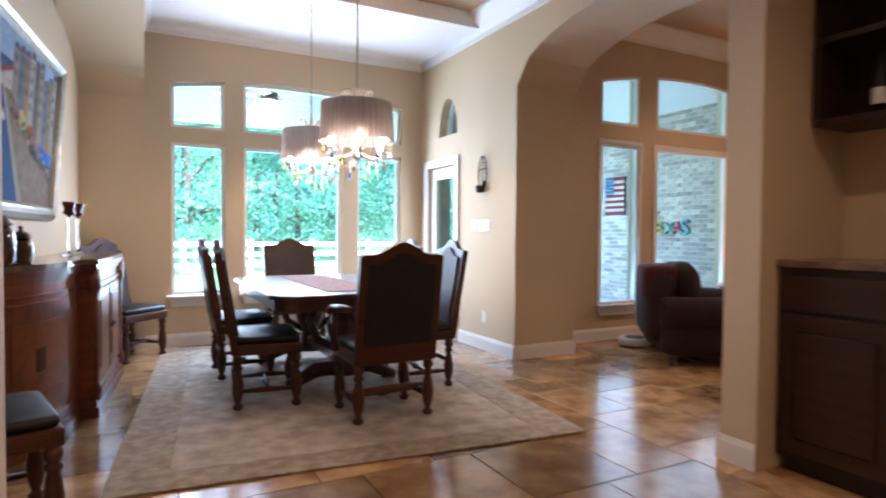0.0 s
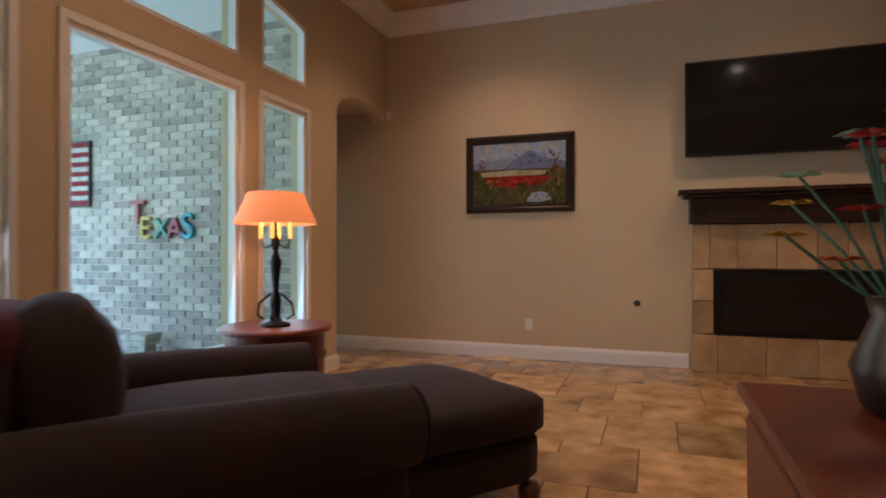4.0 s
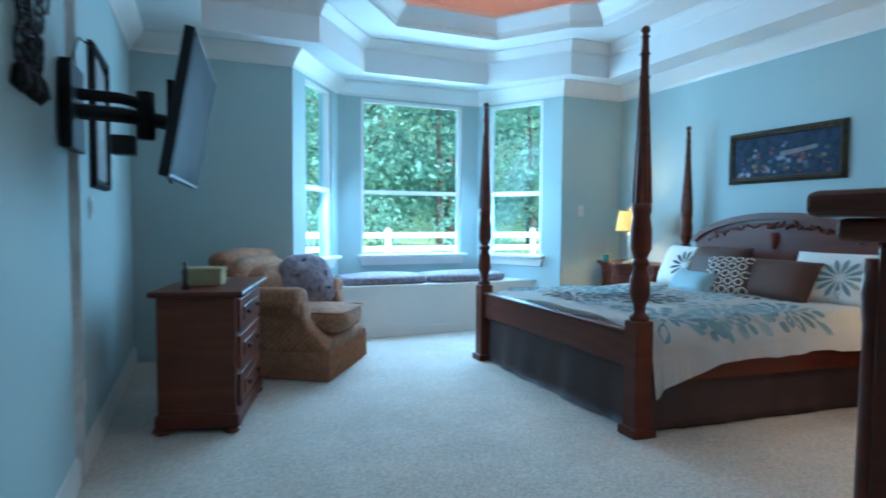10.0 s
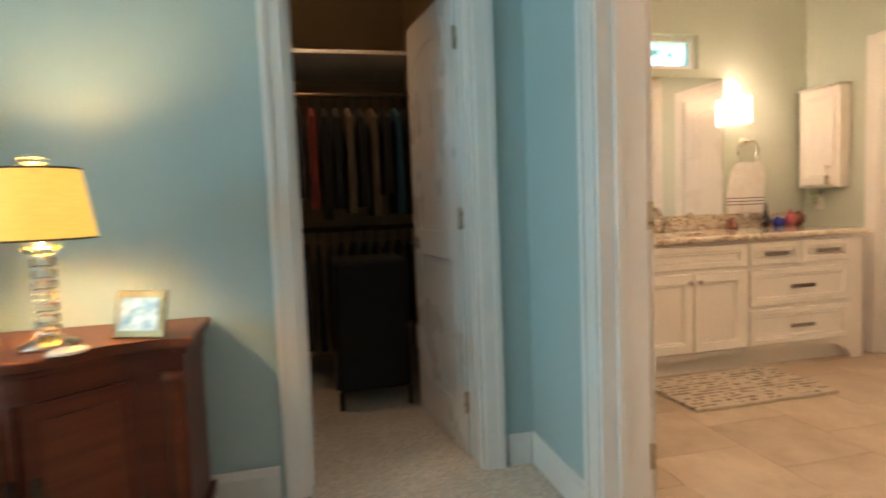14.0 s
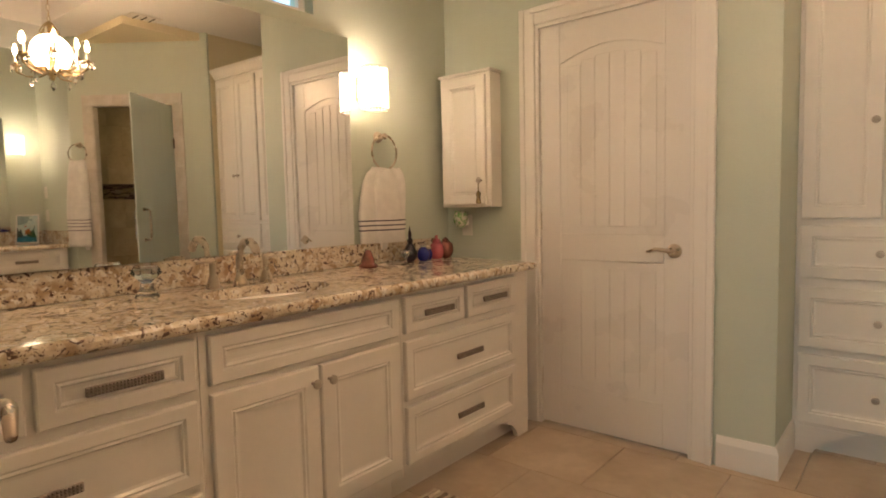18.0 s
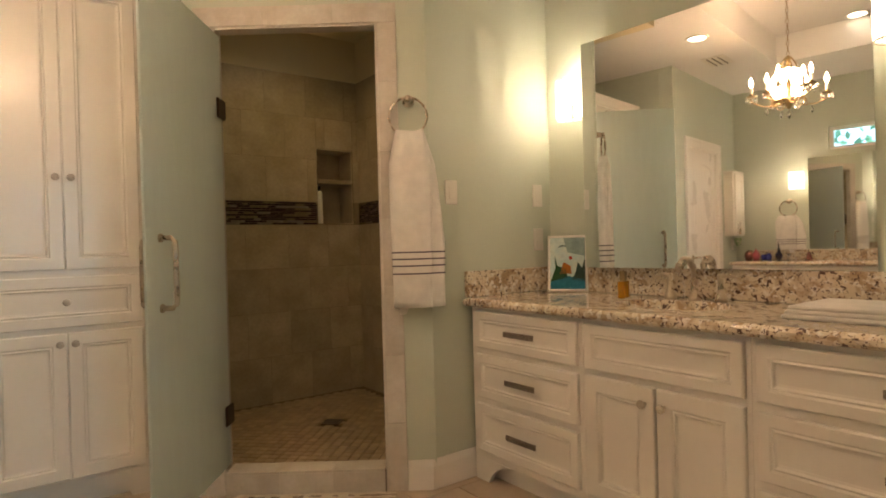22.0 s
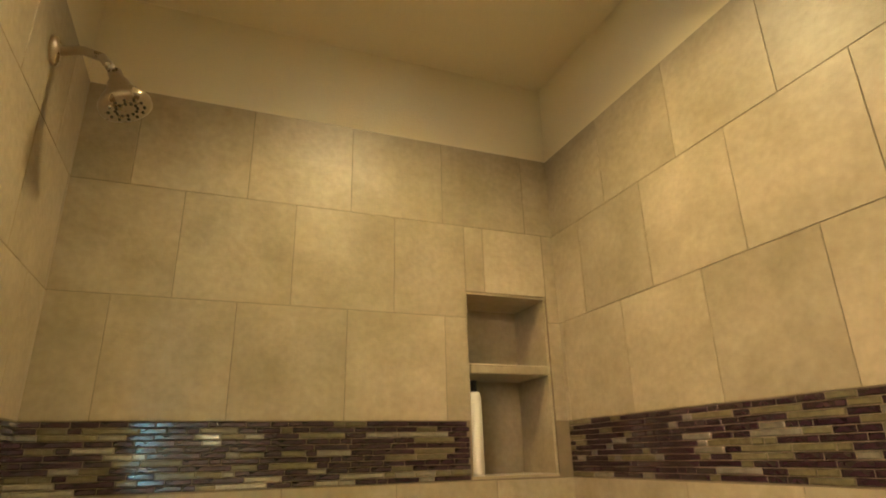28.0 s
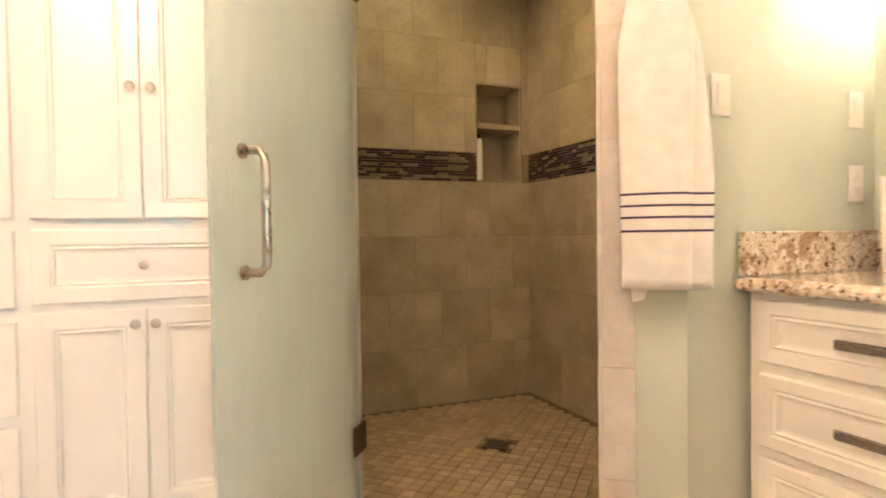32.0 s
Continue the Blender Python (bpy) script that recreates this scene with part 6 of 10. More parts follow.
# fireplace with mantel and television
fp = thing("fireplace", "travertine stone fireplace with dark firebox and wooden mantel", "fireplace", pose(9.02, 1.0, 0))
stone_col = mat("fireplace_travertine", (0.50, 0.36, 0.2), 0.45, vary=0.14, scale=4, fine=26, bump=0.02, second=(0.28, 0.15, 0.06), mix=0.8, per_object=0.3)
random.seed(12)
rows = [(0.0, 0.33), (0.335, 0.62), (0.625, 0.905), (0.91, 1.30)]
for z0, z1 in rows:
    y = -0.97
    while y < 0.96:
        w = random.choice((0.22, 0.3, 0.38))
        y1 = min(0.97, y + w)
        if 0.97 - y1 < 0.1:
            y1 = 0.97
        a, b = y, y1
        if z0 > 0.3 and z1 < 0.95:
            if b > -0.80 and a < 0.80:
                if a < -0.80:
                    b = -0.80
                elif b > 0.80:
                    a = 0.80
                else:
                    y = y1
                    continue
        part("stone", box(-0.09, -0.001, a + 0.002, b - 0.002, z0 + 0.002, z1 - 0.002, 0.004), stone_col, fp)
        y = y1
part("firebox", box(-0.085, -0.002, -0.8, 0.8, 0.337, 0.9), black_metal, fp)
part("firebox_glass", box(-0.092, -0.086, -0.74, 0.74, 0.37, 0.86), screen_black, fp)
part("firebox_trim", sheet([(-0.8, 0.337), (0.8, 0.337), (0.8, 0.372), (-0.8, 0.372)], 0, -0.099, -0.0925), black_metal, fp)
for z0, z1, g in ((1.305, 1.53, 0.16), (1.531, 1.56, 0.21), (1.561, 1.6, 0.25)):
    part("mantel", box(-g, -0.001, -1.0 - (g - 0.16), 1.0 + (g - 0.16), z0, z1, 0.008, 2), espresso, fp, "dark stained wooden mantel")
for y in (-0.6, 0.0, 0.6):
    part("mantel_panel", box(-0.168, -0.1605, y - 0.26, y + 0.26, 1.34, 1.5, 0.003), espresso, fp)
tv = thing("television", "large black wall television above the mantel", "television", pose(9.02, 1.05, 1.90))
part("body", box(-0.12, -0.08, -0.98, 0.98, 0.0, 0.84, 0.008, 2), black_plastic, tv)
part("screen", box(-0.1235, -0.1205, -0.96, 0.96, 0.025, 0.82), screen_black, tv)
part("wall_mount", box(-0.079, -0.001, -0.25, 0.25, 0.25, 0.6), black_metal, tv)
# chest with flowers beside the pier
ck = thing("chest", "dark walnut low chest by the arch", "chest", pose(4.55, 1.75, 0))
part("body", box(-0.42, 0.42, -0.32, 0.32, 0.05, 0.69, 0.006), cherry, ck)
part("top", box(-0.45, 0.45, -0.35, 0.35, 0.691, 0.722, 0.008, 2), cherry, ck)
part("base_moulding", box(-0.44, 0.44, -0.34, 0.34, 0.0, 0.07, 0.006), cherry, ck)
for z in (0.1, 0.4):
    d = part("drawer", box(-0.38, 0.38, 0.321, 0.336, z, z + 0.26, 0.006), cherry, ck)
    part("knob", lathe([(0.01, 0), (0.018, 0.02), (0.0, 0.028)], 10), bronze, d)
    LAST[0].matrix_local = Matrix.Translation((0, 0.337, z + 0.13)) @ Matrix.Rotation(radians(-90), 4, "X")
fl = thing("flower_arrangement", "silk red and yellow flowers in a bronze vase on the chest", "flowers", pose(4.75, 1.83, 0.722))
part("vase", lathe([(0.05, 0), (0.07, 0.02), (0.09, 0.1), (0.05, 0.2), (0.06, 0.24)], 18), bronze, fl, smooth=True)
random.seed(21)
petal = [mat("petal_%d" % i, c, 0.6, vary=0.2, scale=20, fine=60, bump=0.01) for i, c in enumerate(((0.5, 0.03, 0.03), (0.7, 0.45, 0.03), (0.55, 0.12, 0.02)))]
for i in range(16):
    a, r, h = random.uniform(0, 6.28), random.uniform(0.06, 0.24), random.uniform(0.3, 0.62)
    part("stem", tube([(0, 0, 0.2), (r * 0.5 * math.cos(a), r * 0.5 * math.sin(a), h * 0.75), (r * math.cos(a), r * math.sin(a), h)], 0.004, 5), leaf_a, fl)
    bm = bmesh.new()
    for k in range(7):
        b = k * 0.9
        q = [Vector((0, 0, 0)), Vector((0.03 * math.cos(b), 0.03 * math.sin(b), 0.012)), Vector((0.05 * math.cos(b + 0.4), 0.05 * math.sin(b + 0.4), 0.004)), Vector((0.03 * math.cos(b + 0.8), 0.03 * math.sin(b + 0.8), 0.012))]
        bm.faces.new([bm.verts.new(v + Vector((r * math.cos(a), r * math.sin(a), h))) for v in q])
    part("blossom" if i % 3 else "leaf_spray", bm, petal[i % 3] if i % 4 else leaf_b, fl)

# ---- things: patio ----
ff = thing("patio_fireplace", "dark outdoor firebox set into the brick wall", "fireplace")
DP0, DP1 = Vector((7.97, 8.72)), Vector((6.55, 10.72))
pdv = DP1 - DP0
PM = Matrix.Translation((DP0.x, DP0.y, 0)) @ Matrix.Rotation(math.atan2(pdv.y, pdv.x), 4, "Z")
ff.matrix_world = PM
part("firebox", box(0.36, 1.44, 0.0, 0.05, 0.40, 0.99, 0.004), black_metal, ff)
# opaque pane; the shade of the firebox interior is put into its colour
part("glass", box(0.42, 1.38, 0.0505, 0.058, 0.45, 0.94), mat("dark_interior_glass", (0.02, 0.02, 0.022), 0.45, vary=0.3, scale=6, fine=40, bump=0), ff)
for i in range(5):
    part("log", tube([(0.6 + 0.13 * i, 0.062, 0.47), (0.72 + 0.13 * i, 0.064, 0.52 + 0.03 * (i % 2))], 0.03, 8), bark, ff)
for a in ((0.27, 0.359, 0.32, 1.07), (1.441, 1.53, 0.32, 1.07), (0.36, 1.44, 0.991, 1.07), (0.36, 1.44, 0.32, 0.399)):
    part("brick_surround", box(a[0], a[1], 0.0, 0.07, a[2], a[3], 0.005), brick_mat, ff)
pt = thing("patio_television", "black television on the patio brick wall", "television", PM @ Matrix.Translation((0.95, 0, 1.75)))
part("body", box(-0.62, 0.62, 0.03, 0.09, 0.0, 0.7, 0.008, 2), black_plastic, pt)
part("screen", box(-0.6, 0.6, 0.0905, 0.094, 0.02, 0.68), screen_black, pt)
part("wall_mount", box(-0.2, 0.2, 0.005, 0.029, 0.2, 0.5), black_metal, pt)
flag = thing("wall_flag", "painted wooden stars and stripes flag on the brick wall", "wall art", pose(7.95, 8.3, 1.55, 0, 0, -90))
fl_red, fl_white, fl_blue = paint("flag_red", (0.3, 0.04, 0.05)), paint("flag_white", (0.6, 0.56, 0.5)), paint("flag_blue", (0.07, 0.16, 0.28))
part("frame", box(-0.26, 0.26, -0.03, -0.002, 0.0, 0.72, 0.004), dark_frame, flag)
for i in range(13):
    part("stripe", box(-0.24, 0.24, -0.036, -0.0305, 0.02 + 0.0523 * i, 0.02 + 0.0523 * (i + 1) - 0.002), fl_red if i % 2 == 0 else fl_white, flag)
part("canton", box(-0.24, -0.02, -0.04, -0.0365, 0.386, 0.698), fl_blue, flag)
for i in range(4):
    for j in range(5):
        part("star", lathe([(0.012, 0), (0.012, 0.002)], 5), fl_white, flag)
        LAST[0].matrix_local = Matrix.Translation((-0.215 + 0.055 * i, -0.0405, 0.415 + 0.06 * j)) @ Matrix.Rotation(radians(90), 4, "X")
letters = thing("letter_sign", "colourful painted letters on the brick wall", "wall art", pose(7.95, 7.45, 1.2, 0, 0, -90))
for i, (chx, c, dx, dz, s) in enumerate((("T", (0.5, 0.16, 0.18), 0.0, 0.16, 0.34), ("E", (0.6, 0.45, 0.12), 0.13, 0.0, 0.32), ("X", (0.12, 0.4, 0.34), 0.32, 0.0, 0.3), ("A", (0.45, 0.13, 0.16), 0.5, 0.0, 0.3), ("S", (0.06, 0.4, 0.5), 0.68, 0.0, 0.36))):
    cu = bpy.data.curves.new("letter", "FONT")
    cu.body, cu.size, cu.extrude, cu.bevel_depth = chx, s, 0.02, 0.004
    ob = new("letter", cu)
    ob.parent = letters
    ob.matrix_local = Matrix.Translation((dx, -0.03, dz)) @ Matrix.Rotation(radians(90), 4, "X")
    cu.materials.append(mat("letter_paint_%d" % i, c, 0.6, vary=0.2, scale=20, fine=80, bump=0.02))
pl = thing("patio_stool", "pale layered stone garden stool on the patio", "stool", pose(7.70, 7.05, -0.06, 0, 0, 12))
pale_stone = mat("pale_garden_stone", (0.62, 0.58, 0.52), 0.9, vary=0.2, scale=14, fine=70, bump=0.08)
for k, (a, z0, z1) in enumerate(((0.125, 0.0, 0.075), (0.10, 0.076, 0.14), (0.095, 0.141, 0.2), (0.12, 0.201, 0.26), (0.13, 0.261, 0.32))):
    part("stone_layer", box(-a, a, -a, a, z0, z1, 0.012, 2), pale_stone, pl)
lc = thing("patio_lounge_chair", "black sling lounge chair on the patio", "lounge chair", pose(5.0, 6.4, -0.06, 0, 0, 20))
part("sling", sheet([(-0.5, 0.3), (0.1, 0.26), (0.55, 0.85), (0.53, 0.87), (0.08, 0.3), (-0.5, 0.33)], 1, -0.28, 0.28), black_plastic, lc)
for y in (-0.29, 0.29):
    part("leg", tube([(-0.5, y, 0.0), (-0.35, y, 0.32), (0.15, y, 0.3), (0.35, y, 0.0)], 0.014, 8), black_metal, lc)
    part("frame_rail", tube([(-0.5, y, 0.32), (0.1, y, 0.28), (0.56, y, 0.88)], 0.014, 8), black_metal, lc)


def fan(name, x, y, z, drop, label, wood_mat, glow):
    f = thing(name, label, "ceiling fan", pose(x, y, z))
    part("downrod", tube([(0, 0, 0), (0, 0, -drop)], 0.014, 8), bronze, f)
    part("canopy", lathe([(0.07, 0.0), (0.06, -0.04), (0.02, -0.06)], 16), bronze, f)
    part("motor", lathe([(0.03, -drop + 0.05), (0.11, -drop + 0.02), (0.12, -drop - 0.06), (0.07, -drop - 0.09)], 20), bronze, f, smooth=True)
    part("light_bowl", lathe([(0.1, -drop - 0.09), (0.115, -drop - 0.11), (0.115, -drop - 0.19), (0.09, -drop - 0.21), (0.0, -drop - 0.215)], 22), glow, f, "lit white glass drum")
    for k in range(5):
        a = 2 * math.pi * k / 5 + 0.35
        bm = box(0.16, 0.68, -0.06, 0.06, -drop - 0.035, -drop - 0.028, 0.003)
        bm.transform(Matrix.Rotation(a, 4, "Z") @ Matrix.Rotation(radians(10), 4, "X"))
        part("blade", bm, wood_mat, f)
        bm = box(0.09, 0.2, -0.015, 0.015, -drop - 0.045, -drop - 0.036)
        bm.transform(Matrix.Rotation(a, 4, "Z"))
        part("blade_iron", bm, bronze, f)
    return f


drum_glow = mat("lit_drum_glass", (1, 1, 0.97), 0.3, vary=0, scale=3, fine=9, bump=0, emit=4.0, emit_color=(1.0, 0.95, 0.85))
fan("ceiling_fan", 1.5, 8.0, 3.25, 0.25, "white patio ceiling fan with lit drum", white_vinyl, drum_glow)
can_light(6.2, 7.2, 3.25)
can_light(6.2, 6.0, 3.25)


# ---- things: bedroom ----
fan("ceiling_fan", 10.45, 8.75, 3.30, 0.34, "dark bladed bedroom ceiling fan with lit drum", espresso, drum_glow)
for x, y in ((9.95, 10.5), (9.95, 7.9), (11.3, 7.6), (11.3, 10.5)):
    can_light(x, y, 3.30)
vent(9.1, 8.3, 2.60, 0.2, 0.34)


def post(parent, x, y, h, big=1.0):
    """A fluted, carved four-poster post."""
    b = 0.052 * big
    part("post_block", box(x - b, x + b, y - b, y + b, 0.05, 0.62, 0.006), cherry, parent)
    part("post_foot", box(x - b * 1.35, x + b * 1.35, y - b * 1.35, y + b * 1.35, 0.0, 0.05, 0.008, 2), cherry, parent)
    part("post_vase", lathe([(b * 0.9, 0.62), (b * 1.0, 0.64), (b * 0.55, 0.66), (b * 0.6, 0.70), (b * 1.0, 0.76), (b * 0.95, 0.84), (b * 0.6, 0.90), (b * 0.9, 0.92), (b * 0.6, 0.95)], 18, x, y), cherry, parent, smooth=True)
    part("post_urn", lathe([(b * 0.6, 0.95), (b * 1.0, 1.0), (b * 1.02, 1.1), (b * 0.8, 1.17), (b * 0.95, 1.2), (b * 0.9, 1.24)], 18, x, y), cherry, parent, "carved leaf urn on the post", True)
    bm = bmesh.new()
    n = 24
    rings = []
    zs = [1.24, 1.3, 1.5, 1.75, h - 0.28]
    for z in zs:
        t = (z - 1.24) / (h - 0.28 - 1.24)
        rr = b * (0.92 - 0.52 * t)
        rings.append([bm.verts.new((x + rr * (1 + (0.06 if k % 2 else -0.06)) * math.cos(2 * math.pi * k / n), y + rr * (1 + (0.06 if k % 2 else -0.06)) * math.sin(2 * math.pi * k / n), z)) for k in range(n)])
    for p, q in zip(rings, rings[1:]):
        for k in range(n):
            bm.faces.new((p[k], p[(k + 1) % n], q[(k + 1) % n], q[k]))
    part("fluted_shaft", bm, cherry, parent)
    part("post_ring", lathe([(b * 0.42, h - 0.28), (b * 0.55, h - 0.27), (b * 0.4, h - 0.255), (b * 0.36, h - 0.16), (b * 0.52, h - 0.15), (b * 0.36, h - 0.135), (b * 0.3, h - 0.07), (b * 0.45, h - 0.06), (b * 0.28, h - 0.05)], 16, x, y), cherry, parent, smooth=True)
    part("finial", lathe([(b * 0.2, h - 0.05), (b * 0.46, h - 0.03), (b * 0.36, h - 0.012), (0.0, h)], 14, x, y), cherry, parent, smooth=True)


bed = thing("four_poster_bed", "dark cherry four-poster bed with carved arched headboard", "bed", pose(0, 0, 0.006))
FX, HX, NY, FY = 10.74, 12.72, 8.42, 10.24
for x, y, h in ((FX, NY, 2.16), (FX, FY, 2.10), (HX, NY, 2.02), (HX, FY, 2.02)):
    post(bed, x, y, h)
part("foot_rail", box(FX - 0.025, FX + 0.025, NY + 0.053, FY - 0.053, 0.36, 0.545, 0.006), cherry, bed)
part("foot_rail_cap", box(FX - 0.034, FX + 0.034, NY + 0.053, FY - 0.053, 0.546, 0.562, 0.005), cherry, bed)
for y in (NY, FY):
    part("side_rail", box(FX + 0.053, HX - 0.053, y - 0.022, y + 0.022, 0.27, 0.40, 0.006), cherry, bed)
top_arc = []
for i in range(25):
    u = -1 + 2 * i / 24
    top_arc.append((9.33 + 0.77 * u, 0.99 + 0.20 * (1 - u * u) ** 0.75))
part("headboard", sheet([(NY + 0.06, 0.3), (FY - 0.06, 0.3), (FY - 0.06, 0.84), (10.10, 0.86)] + top_arc[::-1] + [(8.56, 0.86), (NY + 0.06, 0.84)], 0, HX - 0.02, HX + 0.03), cherry, bed, "arched carved headboard")
bm = sheet([(y, z - 0.02) for y, z in top_arc] + [(y, z + 0.03) for y, z in top_arc[::-1]], 0, HX - 0.05, HX + 0.05)
part("headboard_crest", bm, cherry, bed)
random.seed(4)
bm = bmesh.new()
for i in range(34):
    u = -0.9 + 1.8 * i / 33
    y, z = 9.33 + 0.7 * u, 0.955 + 0.17 * (1 - u * u) ** 0.75 + 0.012 * math.sin(i * 1.7)
    s = random.uniform(0.012, 0.026) * (1.5 if abs(u) < 0.12 else 1)
    lathe([(0.0, -0.6 * s), (s, -0.2 * s), (s * 0.8, 0.4 * s), (0.0, 0.7 * s)], 7, 0, 0, bm)
    bmesh.ops.transform(bm, matrix=Matrix.Translation((HX - 0.022, y, z)) @ Euler((random.uniform(0, 3), random.uniform(0, 3), 0)).to_matrix().to_4x4() @ Matrix.Diagonal((0.6, 1.6, 1, 1)), verts=bm.verts[-28:])
part("carved_garland", bm, cherry, bed, "carved leaf garland", True)
part("garland_drop", tube([(HX - 0.028, 9.33, 1.06), (HX - 0.03, 9.32, 1.0), (HX - 0.028, 9.33, 0.94)], [0.03, 0.026, 0.012], 8), cherry, bed, smooth=True)


def skirt(name, p, q, z0, z1, waves, amp):
    """A pleated cloth skirt from p to q."""
    bm = bmesh.new()
    p, q = Vector(p), Vector(q)
    d = (q - p)
    nrm = Vector((-d.y, d.x)).normalized()
    n = 70
    cols = []
    for i in range(n + 1):
        t = i / n
        col = []
        for j in range(6):
            k = j / 5
            w = amp * (0.25 + 0.75 * k) * (math.sin(t * waves * 6.28 + 0.7 * math.sin(9 * t)) + 0.5 * math.sin(t * waves * 2.7 * 6.28 + 1.3 + 2 * k))
            c = p + d * t + nrm * w
            col.append(bm.verts.new((c.x, c.y, z1 + (z0 - z1) * k)))
        cols.append(col)
    for a, b in zip(cols, cols[1:]):
        for j in range(5):
            bm.faces.new((a[j], a[j + 1], b[j + 1], b[j]))
    bmesh.ops.solidify(bm, geom=bm.faces[:], thickness=0.003)
    return part(name, bm, skirt_cloth, bsk, smooth=True)


bsk = thing("bed_skirt", "brown satin bed skirt hanging below the rails", "bed skirt", pose(0, 0, 0.006))
skirt("skirt_foot", (FX, FY - 0.06), (FX, NY + 0.06), 0.01, 0.4, 2.4, 0.012)
skirt("skirt_side", (FX + 0.06, NY + 0.0), (HX - 0.06, NY + 0.0), 0.01, 0.28, 3.2, 0.005)
skirt("skirt_side", (HX - 0.06, FY), (FX + 0.06, FY), 0.01, 0.28, 3.2, 0.005)
mt = tagged(part("mattress", box(FX + 0.06, HX - 0.03, NY + 0.05, FY - 0.05, 0.3, 0.5, 0.05, 3), linen_white), "white mattress on the bed frame", "mattress")
# duvet with printed flowers
bm = bmesh.new()
nx, ny = 60, 64
grid = {}
X0, X1, Y0, Y1 = FX + 0.045, HX - 0.26, NY - 0.085, FY + 0.085


def duvet_z(u, v):
    """Height of the duvet at u along the bed (0 at the foot) and v across it."""
    lump = 0.02 * noise.noise(Vector((u * 5, v * 5, 0.3))) + 0.008 * noise.noise(Vector((u * 16, v * 14, 2.0)))
    edge = min(v, 1 - v)
    side = -0.17 * max(0.0, 1 - edge / 0.09) ** 1.6
    return 0.585 + 0.035 * math.sin(math.pi * min(1, max(0, v))) + 0.02 * u + lump + side


for i in range(nx + 1):
    for j in range(ny + 1):
        u, v = i / nx, j / ny
        edge = min(v, 1 - v)
        y = Y0 + (Y1 - Y0) * v
        if edge < 0.02:
            y += (0.006 * math.sin(u * 22) + 0.004 * math.sin(u * 50)) * (1 if v < 0.5 else -1)
        z = duvet_z(u, v)
        if edge < 0.001:
            z -= 0.03 + 0.14 * max(0, 1 - u * 4) + 0.005 * math.sin(u * 17)
        if u < 0.02:
            z -= 0.03
        grid[i, j] = bm.verts.new((X0 + (X1 - X0) * u, y, z))
for i in range(nx):
    for j in range(ny):
        bm.faces.new((grid[i, j], grid[i + 1, j], grid[i + 1, j + 1], grid[i, j + 1]))
bmesh.ops.solidify(bm, geom=bm.faces[:], thickness=0.02)
dv = tagged(part("duvet", bm, linen_white, None, "", True), "white duvet printed with large teal flowers", "duvet")


def petal_print(cx, cy, r, material, seed, name="printed_flower"):
    """One printed dahlia: three rings of long pointed petals laid on the duvet."""
    rng = random.Random(seed)
    bm = bmesh.new()
    turn = rng.uniform(0, 1)
    for ring, (ra, rb, k) in enumerate(((0.08, 0.36, 9), (0.34, 0.70, 13), (0.66, 1.0, 16))):
        for i in range(k):
            a = 2 * math.pi * (i + 0.5 * ring + turn) / k + rng.uniform(-0.06, 0.06)
            w, tip = 0.78 * math.pi / k, rng.uniform(0.9, 1.05)
            pts2 = []
            for s, t in ((0, 0.1), (0.25, 0.62), (0.55, 0.9), (0.8, 0.7), (1.0, 0.0), (0.8, -0.7), (0.55, -0.9), (0.25, -0.62), (0, -0.1)):
                rr = r * (ra + (rb * tip - ra) * s)
                pts2.append((cx + rr * math.cos(a + w * t), cy + rr * math.sin(a + w * t)))
            if not all(X0 + 0.03 < x < X1 - 0.02 and Y0 + 0.03 < y < Y1 - 0.03 for x, y in pts2):
                continue
            bm.faces.new([bm.verts.new((x, y, duvet_z((x - X0) / (X1 - X0), (y - Y0) / (Y1 - Y0)) + 0.0045)) for x, y in pts2])
    if len(bm.faces):
        part(name, bm, material, dv)
    else:
        bm.free()


pale_print = mat("pale_aqua_print", (0.40, 0.50, 0.50), 0.85, vary=0.1, scale=12, fine=260, bump=0.03)
for i, (cx, cy, r, m_) in enumerate(((11.02, 8.58, 0.36, teal_print), (11.50, 8.62, 0.27, pale_print), (11.88, 8.56, 0.25, teal_print), (11.40, 9.18, 0.28, grey_print), (10.98, 9.34, 0.25, grey_print), (11.14, 9.86, 0.33, pale_print), (11.66, 9.72, 0.33, teal_print), (11.86, 9.18, 0.25, pale_print), (12.18, 9.62, 0.22, grey_print), (12.2, 8.98, 0.2, grey_print), (11.36, 8.50, 0.2, teal_print), (11.30, 9.55, 0.2, teal_print), (10.95, 10.12, 0.22, grey_print), (11.45, 10.12, 0.2, teal_print), (11.02, 9.08, 0.2, pale_print))):
    petal_print(cx, cy, r, m_, i)


